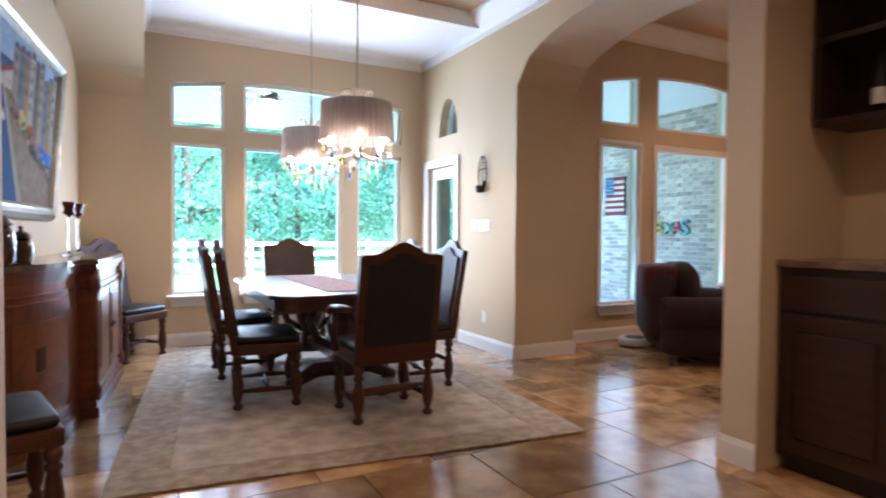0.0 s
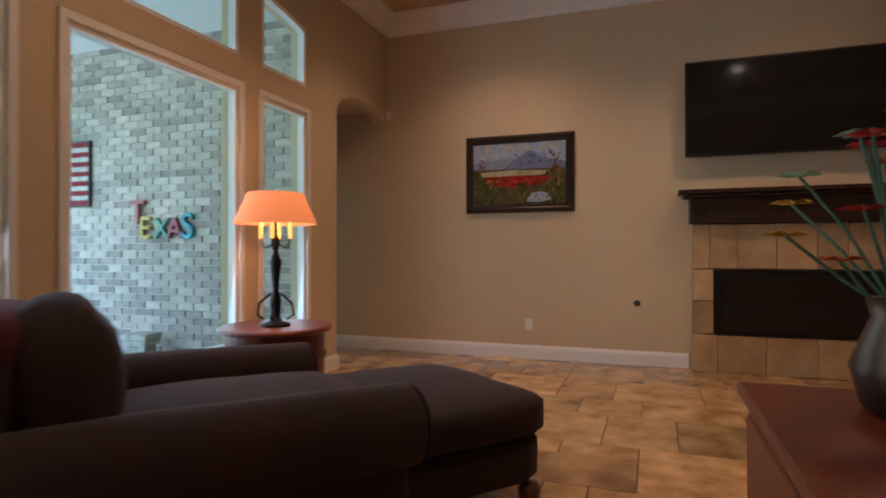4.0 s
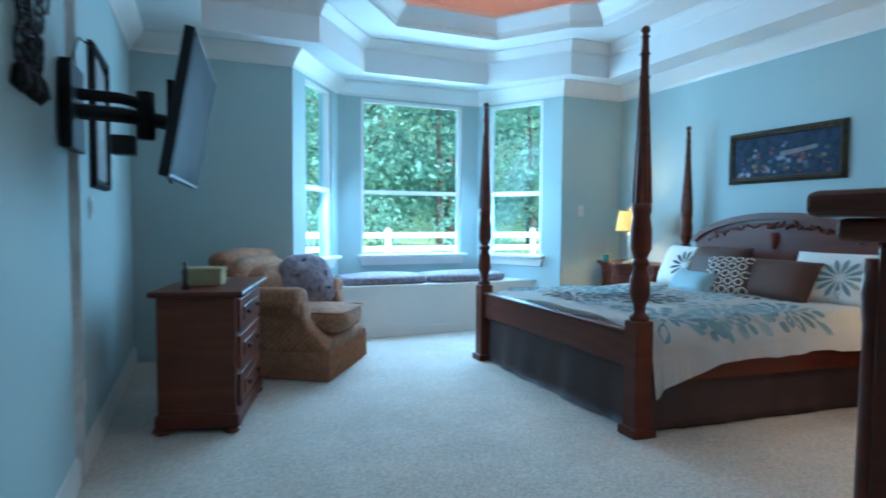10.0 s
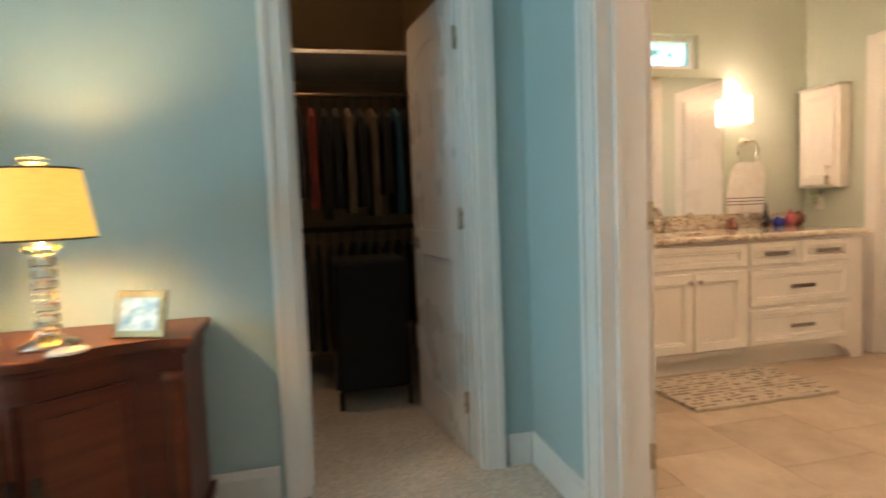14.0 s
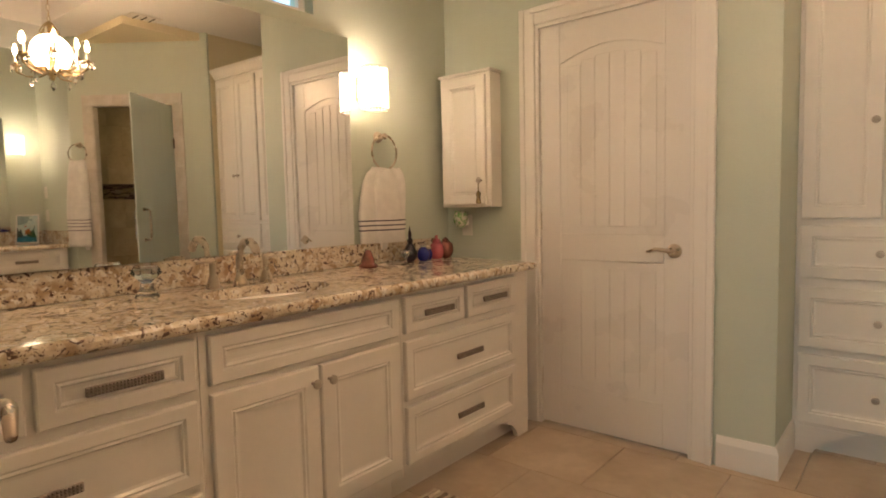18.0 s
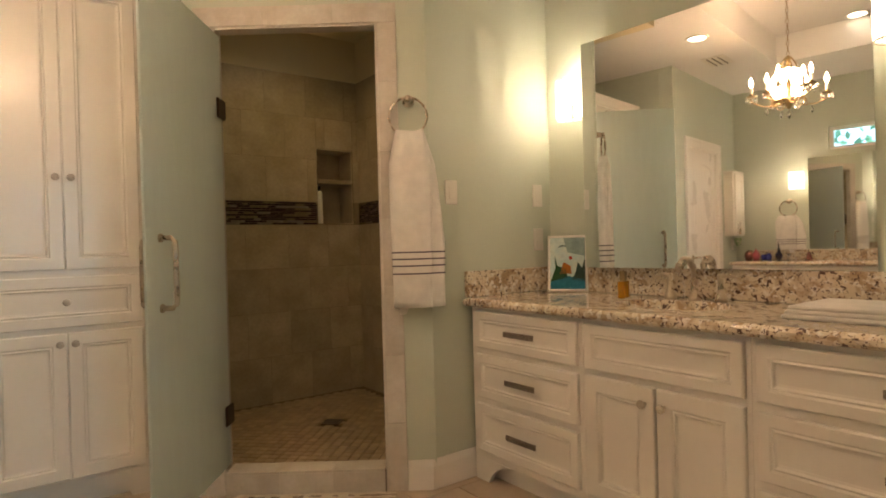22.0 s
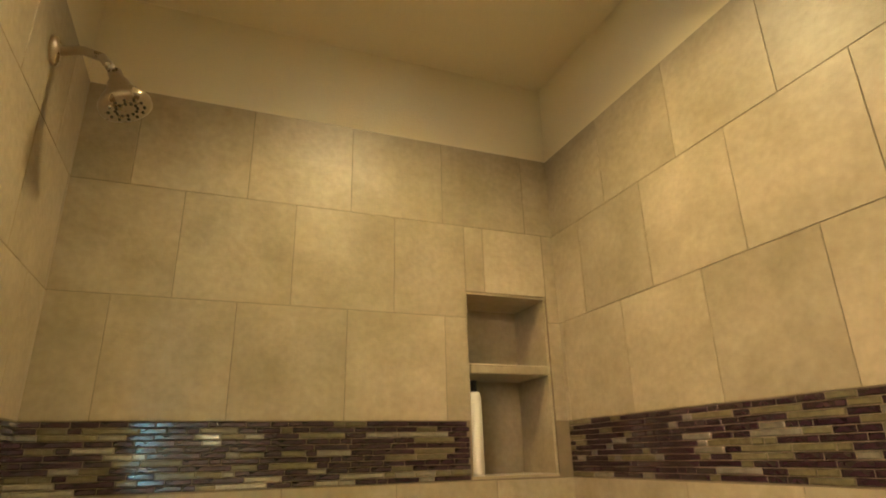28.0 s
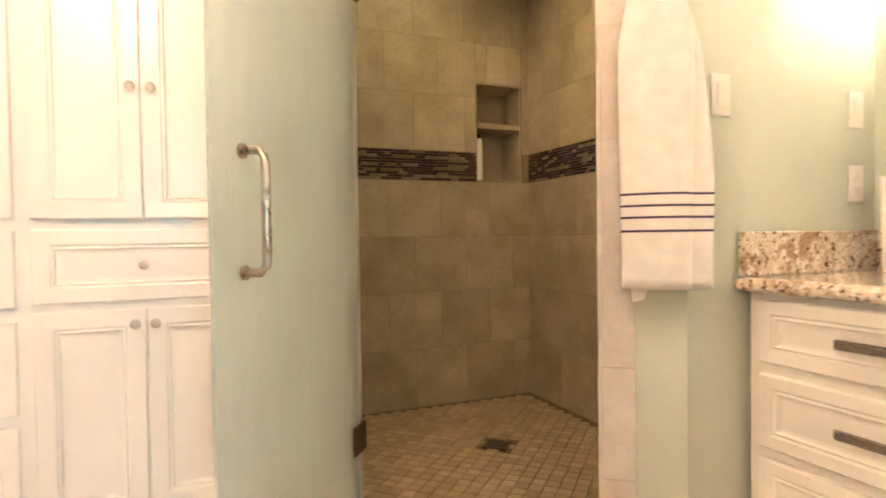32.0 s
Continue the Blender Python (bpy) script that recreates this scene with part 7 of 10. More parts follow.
def pillow(name, label, x, y, z, w, h, t, material, lean=60, turn=0, print_mat=None, circles=False):
    """A soft pillow that leans back on the headboard (local x across, z up)."""
    p = thing(name, label, "pillow", pose(x, y, z, 0, 0, -90 + turn) @ pose(0, 0, 0, -(90 - lean), 0, 0), "pillows on the bed")
    bm = bmesh.new()
    n = 14
    g = {}
    for s in (-1, 1):
        for i in range(n + 1):
            for j in range(n + 1):
                u, v = -1 + 2 * i / n, -1 + 2 * j / n
                e = max(0, (1 - u ** 4) * (1 - v ** 4)) ** 0.5
                pin = 1 - 0.06 * (1 - e)
                edge = abs(u) > 0.999 or abs(v) > 0.999
                if edge and s == 1:
                    g[s, i, j] = g[-1, i, j]
                    continue
                g[s, i, j] = bm.verts.new((u * w / 2 * (1 - 0.05 * (1 - v * v)), s * t / 2 * e + 0.006 * noise.noise(Vector((u * 3 + x, v * 3 + y, s))), h / 2 + v * h / 2 * (1 - 0.05 * (1 - u * u))))
    for s in (-1, 1):
        for i in range(n):
            for j in range(n):
                f = (g[s, i, j], g[s, i + 1, j], g[s, i + 1, j + 1], g[s, i, j + 1])
                bm.faces.new(f if s < 0 else f[::-1])
    part("cover", bm, material, p, "", True)
    if print_mat:
        bm = bmesh.new()
        if circles:
            for a in range(-2, 3):
                for b in range(-2, 3):
                    u, v = (a + (0.5 if b % 2 else 0)) * 0.38, b * 0.36
                    if abs(u) > 0.85:
                        continue
                    ring = []
                    for k in range(12):
                        for rr in (0.17, 0.12):
                            uu, vv = u + rr * math.cos(k * 0.5236), v + rr * math.sin(k * 0.5236)
                            e = max(0, (1 - uu ** 4) * (1 - vv ** 4)) ** 0.5
                            ring.append(bm.verts.new((uu * w / 2 * 0.96, -t / 2 * e - 0.004, h / 2 + vv * h / 2 * 0.96)))
                    for k in range(12):
                        bm.faces.new((ring[2 * k], ring[(2 * k + 2) % 24], ring[(2 * k + 3) % 24], ring[2 * k + 1]))
        else:
            for k in range(13):
                a = k * 0.483
                q = []
                for s, tt in ((0.15, 0), (0.5, 0.16), (0.8, 0.12), (1, 0), (0.8, -0.12), (0.5, -0.16)):
                    uu, vv = 0.25 + 0.62 * s * math.cos(a + tt) * 0.9, -0.1 + 0.72 * s * math.sin(a + tt)
                    uu, vv = max(-0.93, min(0.93, uu)), max(-0.9, min(0.9, vv))
                    e = max(0, (1 - uu ** 4) * (1 - vv ** 4)) ** 0.5
                    q.append((uu * w / 2 * 0.96, -t / 2 * e - 0.004, h / 2 + vv * h / 2 * 0.96))
                bm.faces.new([bm.verts.new(c) for c in q])
        part("print", bm, print_mat, p)
    return p


pillow("pillow", "white sham printed with a teal flower", 12.42, 8.70, 0.575, 0.6, 0.42, 0.2, linen_white, 62, 8, teal_print)
pillow("pillow", "white sham printed with a grey flower", 12.42, 9.98, 0.575, 0.6, 0.40, 0.2, linen_white, 66, -4, grey_print)
pillow("pillow", "chocolate brown satin pillow with piping", 12.22, 8.98, 0.575, 0.54, 0.36, 0.2, choc_cloth, 58, 8)
pillow("pillow", "chocolate brown satin pillow", 12.32, 9.58, 0.585, 0.56, 0.40, 0.2, choc_cloth, 66, -4)
pillow("pillow", "brown pillow printed with white rings", 12.11, 9.22, 0.58, 0.36, 0.36, 0.17, choc_cloth, 58, 22, linen_white, True)
pillow("pillow", "small aqua satin cushion", 12.0, 9.47, 0.58, 0.42, 0.22, 0.14, aqua_cloth, 58, -6)
for ob in list(bpy.data.objects):
    if ob.parent is None and (ob.name.startswith("pillow") or ob.name.split(".")[0] in ("four_poster_bed", "bed_skirt", "mattress", "duvet")):
        # the bed stands a little askew in the room
        for q in [ob, *ob.children_recursive]:
            if q.type == "MESH":
                w_ = ob.matrix_world if q.parent else q.matrix_world
                skew = Matrix(((1, 0, 0, 0), (-0.09, 1, 0, 0.09 * 10.74), (0, 0, 1, 0), (0, 0, 0, 1)))
                q.data.transform(w_.inverted() @ skew @ w_)


def nightstand(m):
    ns = thing("nightstand", "serpentine dark cherry nightstand with two bowed doors", "nightstand", m, "nightstands")
    swell = lambda u: 0.30 + (0.075 * (1 + math.cos(math.pi * u / 0.66)) if abs(u) < 0.66 else 0.0) + (0.018 * (abs(u) - 0.82) / 0.18 if abs(u) > 0.82 else 0.0)
    fr = lambda g: [(0.0, -0.37 - g)] + [(swell(u) + g, (0.37 + g) * u) for u in [-1 + i / 14 for i in range(29)]] + [(0.0, 0.37 + g)]
    part("body", slab(fr(0.0), 0.1, 0.70), cherry, ns)
    part("top", slab(fr(0.035), 0.705, 0.735, None, 0.01, 3), cherry_side, ns, "polished cherry top")
    part("top_moulding", slab(fr(0.018), 0.685, 0.7045, None, 0.006, 2), cherry, ns)
    part("base_moulding", slab(fr(0.018), 0.085, 0.125, None, 0.006), cherry, ns)
    part("frieze", slab(fr(0.006), 0.63, 0.684, None, 0.004), cherry, ns)
    arch = [(-0.37, 0.0), (-0.30, 0.0), (-0.27, 0.045), (-0.19, 0.065), (-0.12, 0.035), (-0.06, 0.0), (0.06, 0.0), (0.12, 0.035), (0.19, 0.065), (0.27, 0.045), (0.30, 0.0), (0.37, 0.0)]
    bm = bmesh.new()
    rows_ = [[bm.verts.new((swell(y / 0.37) + d, y, z)) for z in (lo, 0.0848)] for d in (0.012, -0.012) for y, lo in arch]
    n_ = len(arch)
    for k in range(n_ - 1):
        f0, f1, b0, b1 = rows_[k], rows_[k + 1], rows_[n_ + k], rows_[n_ + k + 1]
        for quad in ((f0[0], f1[0], f1[1], f0[1]), (b0[1], b1[1], b1[0], b0[0]), (f0[0], b0[0], b1[0], f1[0]), (f0[1], f1[1], b1[1], b0[1])):
            bm.faces.new(quad)
    bm.faces.new((rows_[0][0], rows_[0][1], rows_[n_][1], rows_[n_][0]))
    bm.faces.new((rows_[n_ - 1][1], rows_[n_ - 1][0], rows_[-1][0], rows_[-1][1]))
    part("scalloped_apron", bm, cherry, ns)
    for y in (-0.34, 0.34):
        part("foot", lathe([(0.028, 0.0), (0.036, 0.04), (0.03, 0.0848)], 10, 0.05, y), cherry, ns)
        part("pilaster", lathe([(0.034, 0.126), (0.034, 0.15), (0.024, 0.17), (0.026, 0.36), (0.024, 0.58), (0.034, 0.6), (0.034, 0.629)], 14, 0.308, y), cherry_side, ns, smooth=True)
    for s in (-1, 1):
        us = [0.03 + 0.6 * i / 10 for i in range(11)]
        q = [(swell(u) + 0.009, s * 0.37 * u) for u in us]
        d = part("door", slab(q + [(x - 0.012, y) for x, y in q[::-1]], 0.15, 0.61), cherry, ns)
        us = [0.13 + 0.4 * i / 8 for i in range(9)]
        q = [(swell(u) + 0.016, s * 0.37 * u) for u in us]
        part("door_panel", slab(q + [(x - 0.012, y) for x, y in q[::-1]], 0.2, 0.56), cherry_side, d)
        part("pull", lathe([(0.008, 0.34), (0.012, 0.37), (0.006, 0.41)], 8, 0.462, s * 0.03), bronze, d)
    return ns


ns1 = nightstand(pose(12.835, 7.735, 0.006, 0, 0, 180) @ Matrix.Diagonal((1.06, 1.05, 1, 1)))
copy_thing(ns1, pose(12.855, 10.62, 0.006, 0, 0, 180))


def bed_lamp(x, y):
    l = thing("bedside_lamp", "stacked crystal lamp with lit yellow shade on the nightstand", "lamp", pose(x, y, 0.742), "bedside lamps")
    part("base", lathe([(0.075, 0), (0.075, 0.012), (0.045, 0.022), (0.03, 0.035)], 20), nickel, l, smooth=True)
    for i in range(7):
        z = 0.036 + i * 0.033
        part("crystal_block", box(-0.025, 0.025, -0.025, 0.025, z, z + 0.026, 0.004), crystal, l)
        part("spacer", lathe([(0.012, z + 0.0262), (0.012, z + 0.0328)], 8), nickel, l)
    part("cap", lathe([(0.03, 0.268), (0.05, 0.283), (0.05, 0.29), (0.02, 0.3), (0.008, 0.33)], 14), crystal, l, smooth=True)
    part("shade", lathe([(0.142, 0.312), (0.144, 0.315), (0.114, 0.515), (0.111, 0.515), (0.14, 0.314)], 30, caps=False), shade_lit, l, "yellow linen drum shade", True)
    for r, z in ((0.145, 0.314), (0.1155, 0.513)):
        part("shade_trim", tube([(r * math.cos(2 * math.pi * k / 28), r * math.sin(2 * math.pi * k / 28), z) for k in range(29)], 0.003, 5), bronze, l, "dark trim on the shade edge")
    part("harp", tube([(0, 0, 0.3), (0, 0, 0.53)], 0.004, 6), nickel, l)
    part("finial", lathe([(0.02, 0.525), (0.036, 0.533), (0.036, 0.545), (0.0, 0.552)], 14), crystal, l)


bed_lamp(12.50, 7.70)
bed_lamp(12.50, 10.55)
ph = thing("photo_frame", "small gilt photo frame on the nightstand", "photo frame", pose(12.52, 7.47, 0.742, 0, 0, -112) @ pose(0, 0, 0, -14, 0, 0))
part("frame", box(-0.085, 0.085, -0.006, 0.008, 0.0, 0.145, 0.004), gold_leaf, ph)
# the print's blue and pale patches include a painted glossy reflection
part("photo", box(-0.064, 0.064, -0.0085, -0.0062, 0.022, 0.122), mat("photo_print", (0.10, 0.22, 0.32), 0.12, vary=0.4, scale=26, fine=60, bump=0, second=(0.55, 0.62, 0.66), mix=0.4, coat=0.4), ph)
part("easel", box(-0.01, 0.01, 0.009, 0.06, 0.0, 0.1), gold_leaf, ph)
ds = thing("dish", "small white dish on the nightstand", "dish", pose(12.33, 7.86, 0.742))
part("bowl", lathe([(0.02, 0), (0.04, 0.012), (0.042, 0.02), (0.03, 0.012), (0.0, 0.008)], 16), plate_white, ds)
cr = thing("coaster_set", "small white coaster at the lamp foot", "coaster", pose(12.40, 7.62, 0.742))
part("disc", lathe([(0.05, 0), (0.05, 0.008), (0.0, 0.008)], 18), plate_white, cr)
gl_ = thing("glass_votive", "small teal glass votive on the far nightstand", "votive", pose(12.4, 10.8, 0.742))
part("glass", lathe([(0.03, 0), (0.035, 0.07), (0.03, 0.07), (0.025, 0.01), (0, 0.008)], 14), mat("teal_glass", (0.05, 0.3, 0.3), 0.1, vary=0.1, scale=10, fine=30, bump=0, trans=0.6), gl_)
# garden picture above the headboard
gp = thing("garden_painting", "long dark garden painting with flowers in a bronze scroll frame", "painting", pose(12.855, 9.22, 1.47, 0, 0, -90))
picture_frame(gp, 1.0, 0.43, 0.055, bronze_frame, 0.035)
dab(gp, "painted_garden", [(-0.455, 0.04), (0.455, 0.04), (0.455, 0.39), (-0.455, 0.39)], 0.01, paint("garden_dusk", (0.05, 0.075, 0.12), (0.02, 0.035, 0.05)))
random.seed(31)
for i in range(70):
    x, z = random.uniform(-0.4, 0.38), random.uniform(0.06, 0.24 if i < 50 else 0.32)
    r = random.uniform(0.008, 0.024)
    dab(gp, "painted_blossom", [(x + r * math.cos(k * 1.26), z + r * math.sin(k * 1.26)) for k in range(5)], 0.011 + 0.00006 * i, paint("blossom%d" % (i % 5), [(0.3, 0.34, 0.42), (0.28, 0.1, 0.12), (0.1, 0.16, 0.1), (0.34, 0.22, 0.16), (0.13, 0.17, 0.3)][i % 5]))
dab(gp, "painted_bridge", [(-0.02, 0.2), (0.28, 0.24), (0.28, 0.27), (-0.02, 0.24)], 0.0155, paint("bridge", (0.3, 0.3, 0.32)))
plate(1, NB, -1, 12.34, 1.26, "switch")
plate(0, TV, 1, 9.3, 1.2, "switch")
plate(0, TV, 1, 9.0, 0.36, "outlet")
# window seat with cushions
wst = thing("window_seat", "white painted built-in window seat in the bay", "window seat")
SF = 11.42
part("front_panel", slab([(9.52, SF), (11.94, SF), (11.94, SF + 0.03), (9.52, SF + 0.03)], 0.006, 0.485), trim_white, wst)
part("seat_board", slab([(9.49, SF - 0.02), (11.955, SF - 0.02), (11.58, 12.05), (9.92, 12.05)], 0.486, 0.512, None, 0.004), trim_white, wst)
part("base_strip", box(9.55, 11.92, SF - 0.014, SF - 0.001, 0.006, 0.10, 0.003), trim_white, wst)
for x0, x1 in ((9.85, 10.72), (10.76, 11.62)):
    c_ = thing("seat_cushion", "mauve floral seat cushion on the window seat", "cushion", pose(0, 0, 0.512), "window seat cushions")
    cushion("cover", x0, x1, SF + 0.03, SF + 0.5, 0.0, 0.085, mauve_cloth, c_, 0.02)
# armchair
ac = thing("armchair", "tan chenille armchair with rolled arms and fringed skirt", "armchair", pose(9.27, 10.61, 0.006, 0, 0, -122))
cushion("base", -0.40, 0.40, -0.40, 0.42, 0.06, 0.31, tan_chenille, ac, 0.008)
cushion("seat_cushion", -0.275, 0.275, -0.22, 0.47, 0.31, 0.47, tan_chenille, ac, 0.03, "thick welted seat cushion")
part("seat_welt", tube([(-0.27, -0.1, 0.462), (-0.275, 0.42, 0.462), (-0.25, 0.475, 0.462), (0.0, 0.492, 0.462), (0.25, 0.475, 0.462), (0.275, 0.42, 0.462), (0.27, -0.1, 0.462)], 0.006, 6), tan_chenille, ac)
# the arm's front sweeps down in an S to the base
sweep = [(-0.42, 0.20), (-0.42, 0.56), (0.20, 0.58), (0.245, 0.55), (0.25, 0.49), (0.26, 0.43), (0.30, 0.37), (0.36, 0.325), (0.405, 0.28), (0.42, 0.24), (0.42, 0.20)]
for s in (-1, 1):
    bm = bmesh.new()
    sides = [[bm.verts.new((s * 0.36 + d, y, z)) for y, z in sweep] for d in (-0.075, 0.075)]
    bm.faces.new(sides[0][::-1])
    bm.faces.new(sides[1])
    for k in range(len(sweep)):
        k2 = (k + 1) % len(sweep)
        bm.faces.new((sides[0][k], sides[0][k2], sides[1][k2], sides[1][k]))
    bmesh.ops.recalc_face_normals(bm, faces=bm.faces[:])
    bmesh.ops.bevel(bm, geom=[e for e in bm.edges if abs(e.verts[0].co.x - e.verts[1].co.x) < 1e-6], offset=0.025, segments=3, profile=0.5, affect="EDGES")
    part("arm", bm, tan_chenille, ac, "", True)
    part("arm_roll", lathe([(0.0, -0.42), (0.085, -0.41), (0.105, -0.36), (0.108, 0.0), (0.112, 0.19), (0.104, 0.225), (0.07, 0.232), (0.05, 0.226), (0.0, 0.236)], 22), tan_chenille, ac, "rolled arm with a scrolled front", True)
    LAST[0].data.transform(Matrix.Translation((s * 0.385, 0, 0.55)) @ Matrix.Rotation(radians(-90), 4, "X"))
cushion("backrest", -0.40, 0.40, -0.50, -0.24, 0.25, 0.83, tan_chenille, ac, 0.03, "plump tan backrest")
part("back_roll", tube([(-0.40, -0.42, 0.81), (-0.38, -0.42, 0.825), (0.0, -0.42, 0.835), (0.38, -0.42, 0.825), (0.40, -0.42, 0.81)], [0.06, 0.08, 0.085, 0.08, 0.06], 18), tan_chenille, ac, "rolled top of the back", True)
cushion("back_cushion", -0.30, 0.30, -0.28, -0.10, 0.44, 0.76, tan_chenille, ac, 0.05)
per = [(-0.425, -0.43), (0.425, -0.43), (0.425, 0.445), (-0.425, 0.445)]
outline = []
for k in range(4):
    a, b = Vector(per[k]), Vector(per[(k + 1) % 4])
    out = Vector((b.y - a.y, a.x - b.x)).normalized()
    for i in range(120):
        c = a + (b - a) * (i / 120)
        outline.append((c, out * (0.006 if i % 2 else -0.002), 0.004 * math.sin(i * 1.7)))
bm = bmesh.new()
rings = [[bm.verts.new((c.x + o.x * f, c.y + o.y * f, z + (dz if z < 0.05 else 0))) for c, o, dz in outline] for z, f in ((0.012, 1.5), (0.1, 1.2), (0.215, 0.6), (0.23, 0.2))]
for lo_, hi_ in zip(rings, rings[1:]):
    for i in range(len(outline)):
        j = (i + 1) % len(outline)
        bm.faces.new((lo_[i], lo_[j], hi_[j], hi_[i]))
part("bullion_fringe", bm, fringe_cloth, ac, "long bullion fringe skirt")
p_ = thing("throw_pillow", "mauve floral throw pillow on the armchair", "pillow", pose(9.27, 10.61, 0.006, 0, 0, -122) @ pose(-0.10, 0.10, 0.475, 0, 0, -32) @ pose(0, 0, 0, 20, 0, 0))
cushion("cover", -0.21, 0.21, -0.05, 0.05, 0.0, 0.37, mauve_cloth, p_, 0.045)
for i in range(7):
    x, z, r = -0.13 + 0.09 * (i % 4), 0.1 + 0.12 * (i // 3), 0.03
    fl_ = part("woven_leaf", lathe([(0.0, 0.0), (r, 0.0008), (r * 0.7, 0.0016), (0.0, 0.002)], 8, squash=0.45), grey_print, p_)
    fl_.matrix_local = Matrix.Translation((x, 0.088, z)) @ Matrix.Rotation(radians(-90), 4, "X") @ Matrix.Rotation(i * 1.1, 4, "Z")
# low chest with a box
lcst = thing("chest_of_drawers", "red cherry chest of drawers against the wall", "chest of drawers", pose(8.25, 9.78, 0.006, 0, 0, -14) @ Matrix.Diagonal((1, 1.2, 1, 1)))
part("body", box(0.22, 0.62, -0.31, 0.31, 0.08, 0.73, 0.005), cherry_side, lcst)
part("top", box(0.19, 0.67, -0.35, 0.35, 0.731, 0.762, 0.01, 3), cherry, lcst)
part("base_moulding", box(0.21, 0.64, -0.33, 0.33, 0.03, 0.1, 0.008, 2), cherry, lcst)
for x in (0.24, 0.6):
    for y in (-0.3, 0.3):
        part("bracket_foot", lathe([(0.035, 0.0), (0.05, 0.02), (0.03, 0.035)], 10, x, y), cherry, lcst)
for z in (0.12, 0.33, 0.53):
    d = part("drawer", box(0.621, 0.638, -0.27, 0.27, z, z + 0.18, 0.006, 2), cherry_side, lcst)
    part("drawer_carving", box(0.6385, 0.646, -0.2, 0.2, z + 0.05, z + 0.13, 0.004), cherry, d)
    for y in (-0.12, 0.12):
        part("pull", lathe([(0.01, -0.012), (0.014, 0.0), (0.01, 0.012)], 8, 0.655, y), bronze, d)
        LAST[0].data.transform(Matrix.Translation((0, 0, z + 0.09)))
bxx = thing("keepsake_box", "pale yellow keepsake box on the chest", "box", pose(8.62, 9.62, 0.77, 0, 0, -14))
part("box", box(-0.1, 0.1, -0.07, 0.07, 0, 0.075, 0.003), paint("box_cream", (0.45, 0.38, 0.2), (0.38, 0.31, 0.16)), bxx)
part("lid", box(-0.104, 0.104, -0.074, 0.074, 0.0755, 0.1, 0.003), paint("box_cream", (0.45, 0.38, 0.2)), bxx)
fg = thing("figurine", "small dark figurine on the chest", "figurine", pose(8.52, 9.42, 0.77))
part("figure", lathe([(0.02, 0), (0.015, 0.04), (0.02, 0.09), (0.008, 0.12), (0.012, 0.14), (0, 0.155)], 10), bronze, fg, smooth=True)
# television on an arm, picture frame and iron wall piece
tva = thing("wall_television", "black television turned out from the wall on a swing arm", "television", pose(8.11, 8.75, 1.52) @ Matrix.Diagonal((0.92, 1, 1, 1)))
part("wall_bracket", box(0.0, 0.045, -0.14, 0.14, -0.1, 0.24, 0.006, 2), black_metal, tva)
part("swing_arm", tube([(0.03, 0.0, 0.06), (0.2, 0.03, 0.06), (0.3, 0.08, 0.06), (0.42, 0.05, 0.04)], 0.032, 8), black_metal, tva)
part("swing_arm", tube([(0.03, 0.0, 0.13), (0.2, 0.03, 0.13), (0.3, 0.08, 0.12)], 0.024, 8), black_metal, tva)
part("arm_joint", lathe([(0.0, -0.03), (0.04, -0.03), (0.044, 0.0), (0.04, 0.17), (0.0, 0.175)], 14, 0.3, 0.08), black_metal, tva, smooth=True)
part("power_adapter", box(0.17, 0.27, -0.05, 0.03, -0.11, -0.03, 0.008, 2), black_plastic, tva)
part("mount_plate", box(0.4, 0.43, -0.1, 0.16, -0.06, 0.2, 0.004), black_metal, tva)
bm = box(-0.022, 0.022, -0.46, 0.46, -0.28, 0.28, 0.006, 2)
bm.transform(Matrix.Translation((0.50, 0.06, 0.06)) @ Matrix.Rotation(radians(-6), 4, "Z") @ Matrix.Rotation(radians(11), 4, "Y"))
part("panel", bm, black_plastic, tva)
bm = box(0.0225, 0.025, -0.445, 0.445, -0.265, 0.265)
bm.transform(Matrix.Translation((0.50, 0.06, 0.06)) @ Matrix.Rotation(radians(-6), 4, "Z") @ Matrix.Rotation(radians(11), 4, "Y"))
part("screen", bm, mat("matt_screen", (0.006, 0.006, 0.007), 0.4, ior=1.06, vary=0.02, scale=3, fine=30, bump=0), tva)
part("cable", tube([(0.02, -0.04, 0.22), (0.06, -0.05, 0.34), (0.12, -0.04, 0.3), (0.16, 0.0, 0.18)], 0.006, 6), black_plastic, tva)
part("cable", tube([(0.4, 0.0, -0.06), (0.38, -0.02, -0.16), (0.41, 0.0, -0.22)], 0.006, 6), black_plastic, tva)
wf = thing("wall_picture", "black framed picture hanging behind the television", "picture", pose(8.105, 9.55, 1.30, 0, 0, 90))
picture_frame(wf, 0.5, 0.72, 0.04, black_metal, 0.03)
dab(wf, "print", [(-0.2, 0.05), (0.2, 0.05), (0.2, 0.67), (-0.2, 0.67)], 0.01, paint("pale_print", (0.4, 0.42, 0.42), (0.25, 0.28, 0.3)))
ir = thing("iron_wall_art", "black scrolled iron wall ornament", "wall art", pose(8.105, 8.15, 1.56))
random.seed(8)
for i in range(22):
    z0 = 0.7 * random.random()
    y0 = (random.random() - 0.5) * (0.16 + 0.85 * z0)
    s = random.uniform(0.05, 0.1) * random.choice((-1, 1))
    part("scroll", tube([(0.02, y0 + s * 0.12 * k * math.cos(k * 0.8), z0 + abs(s) * 0.12 * k * math.sin(k * 0.8)) for k in range(1, 11)], 0.006, 5), black_metal, ir)
part("spine", tube([(0.015, 0, -0.02), (0.015, 0.03, 0.3), (0.015, -0.02, 0.7)], 0.009, 6), black_metal, ir)
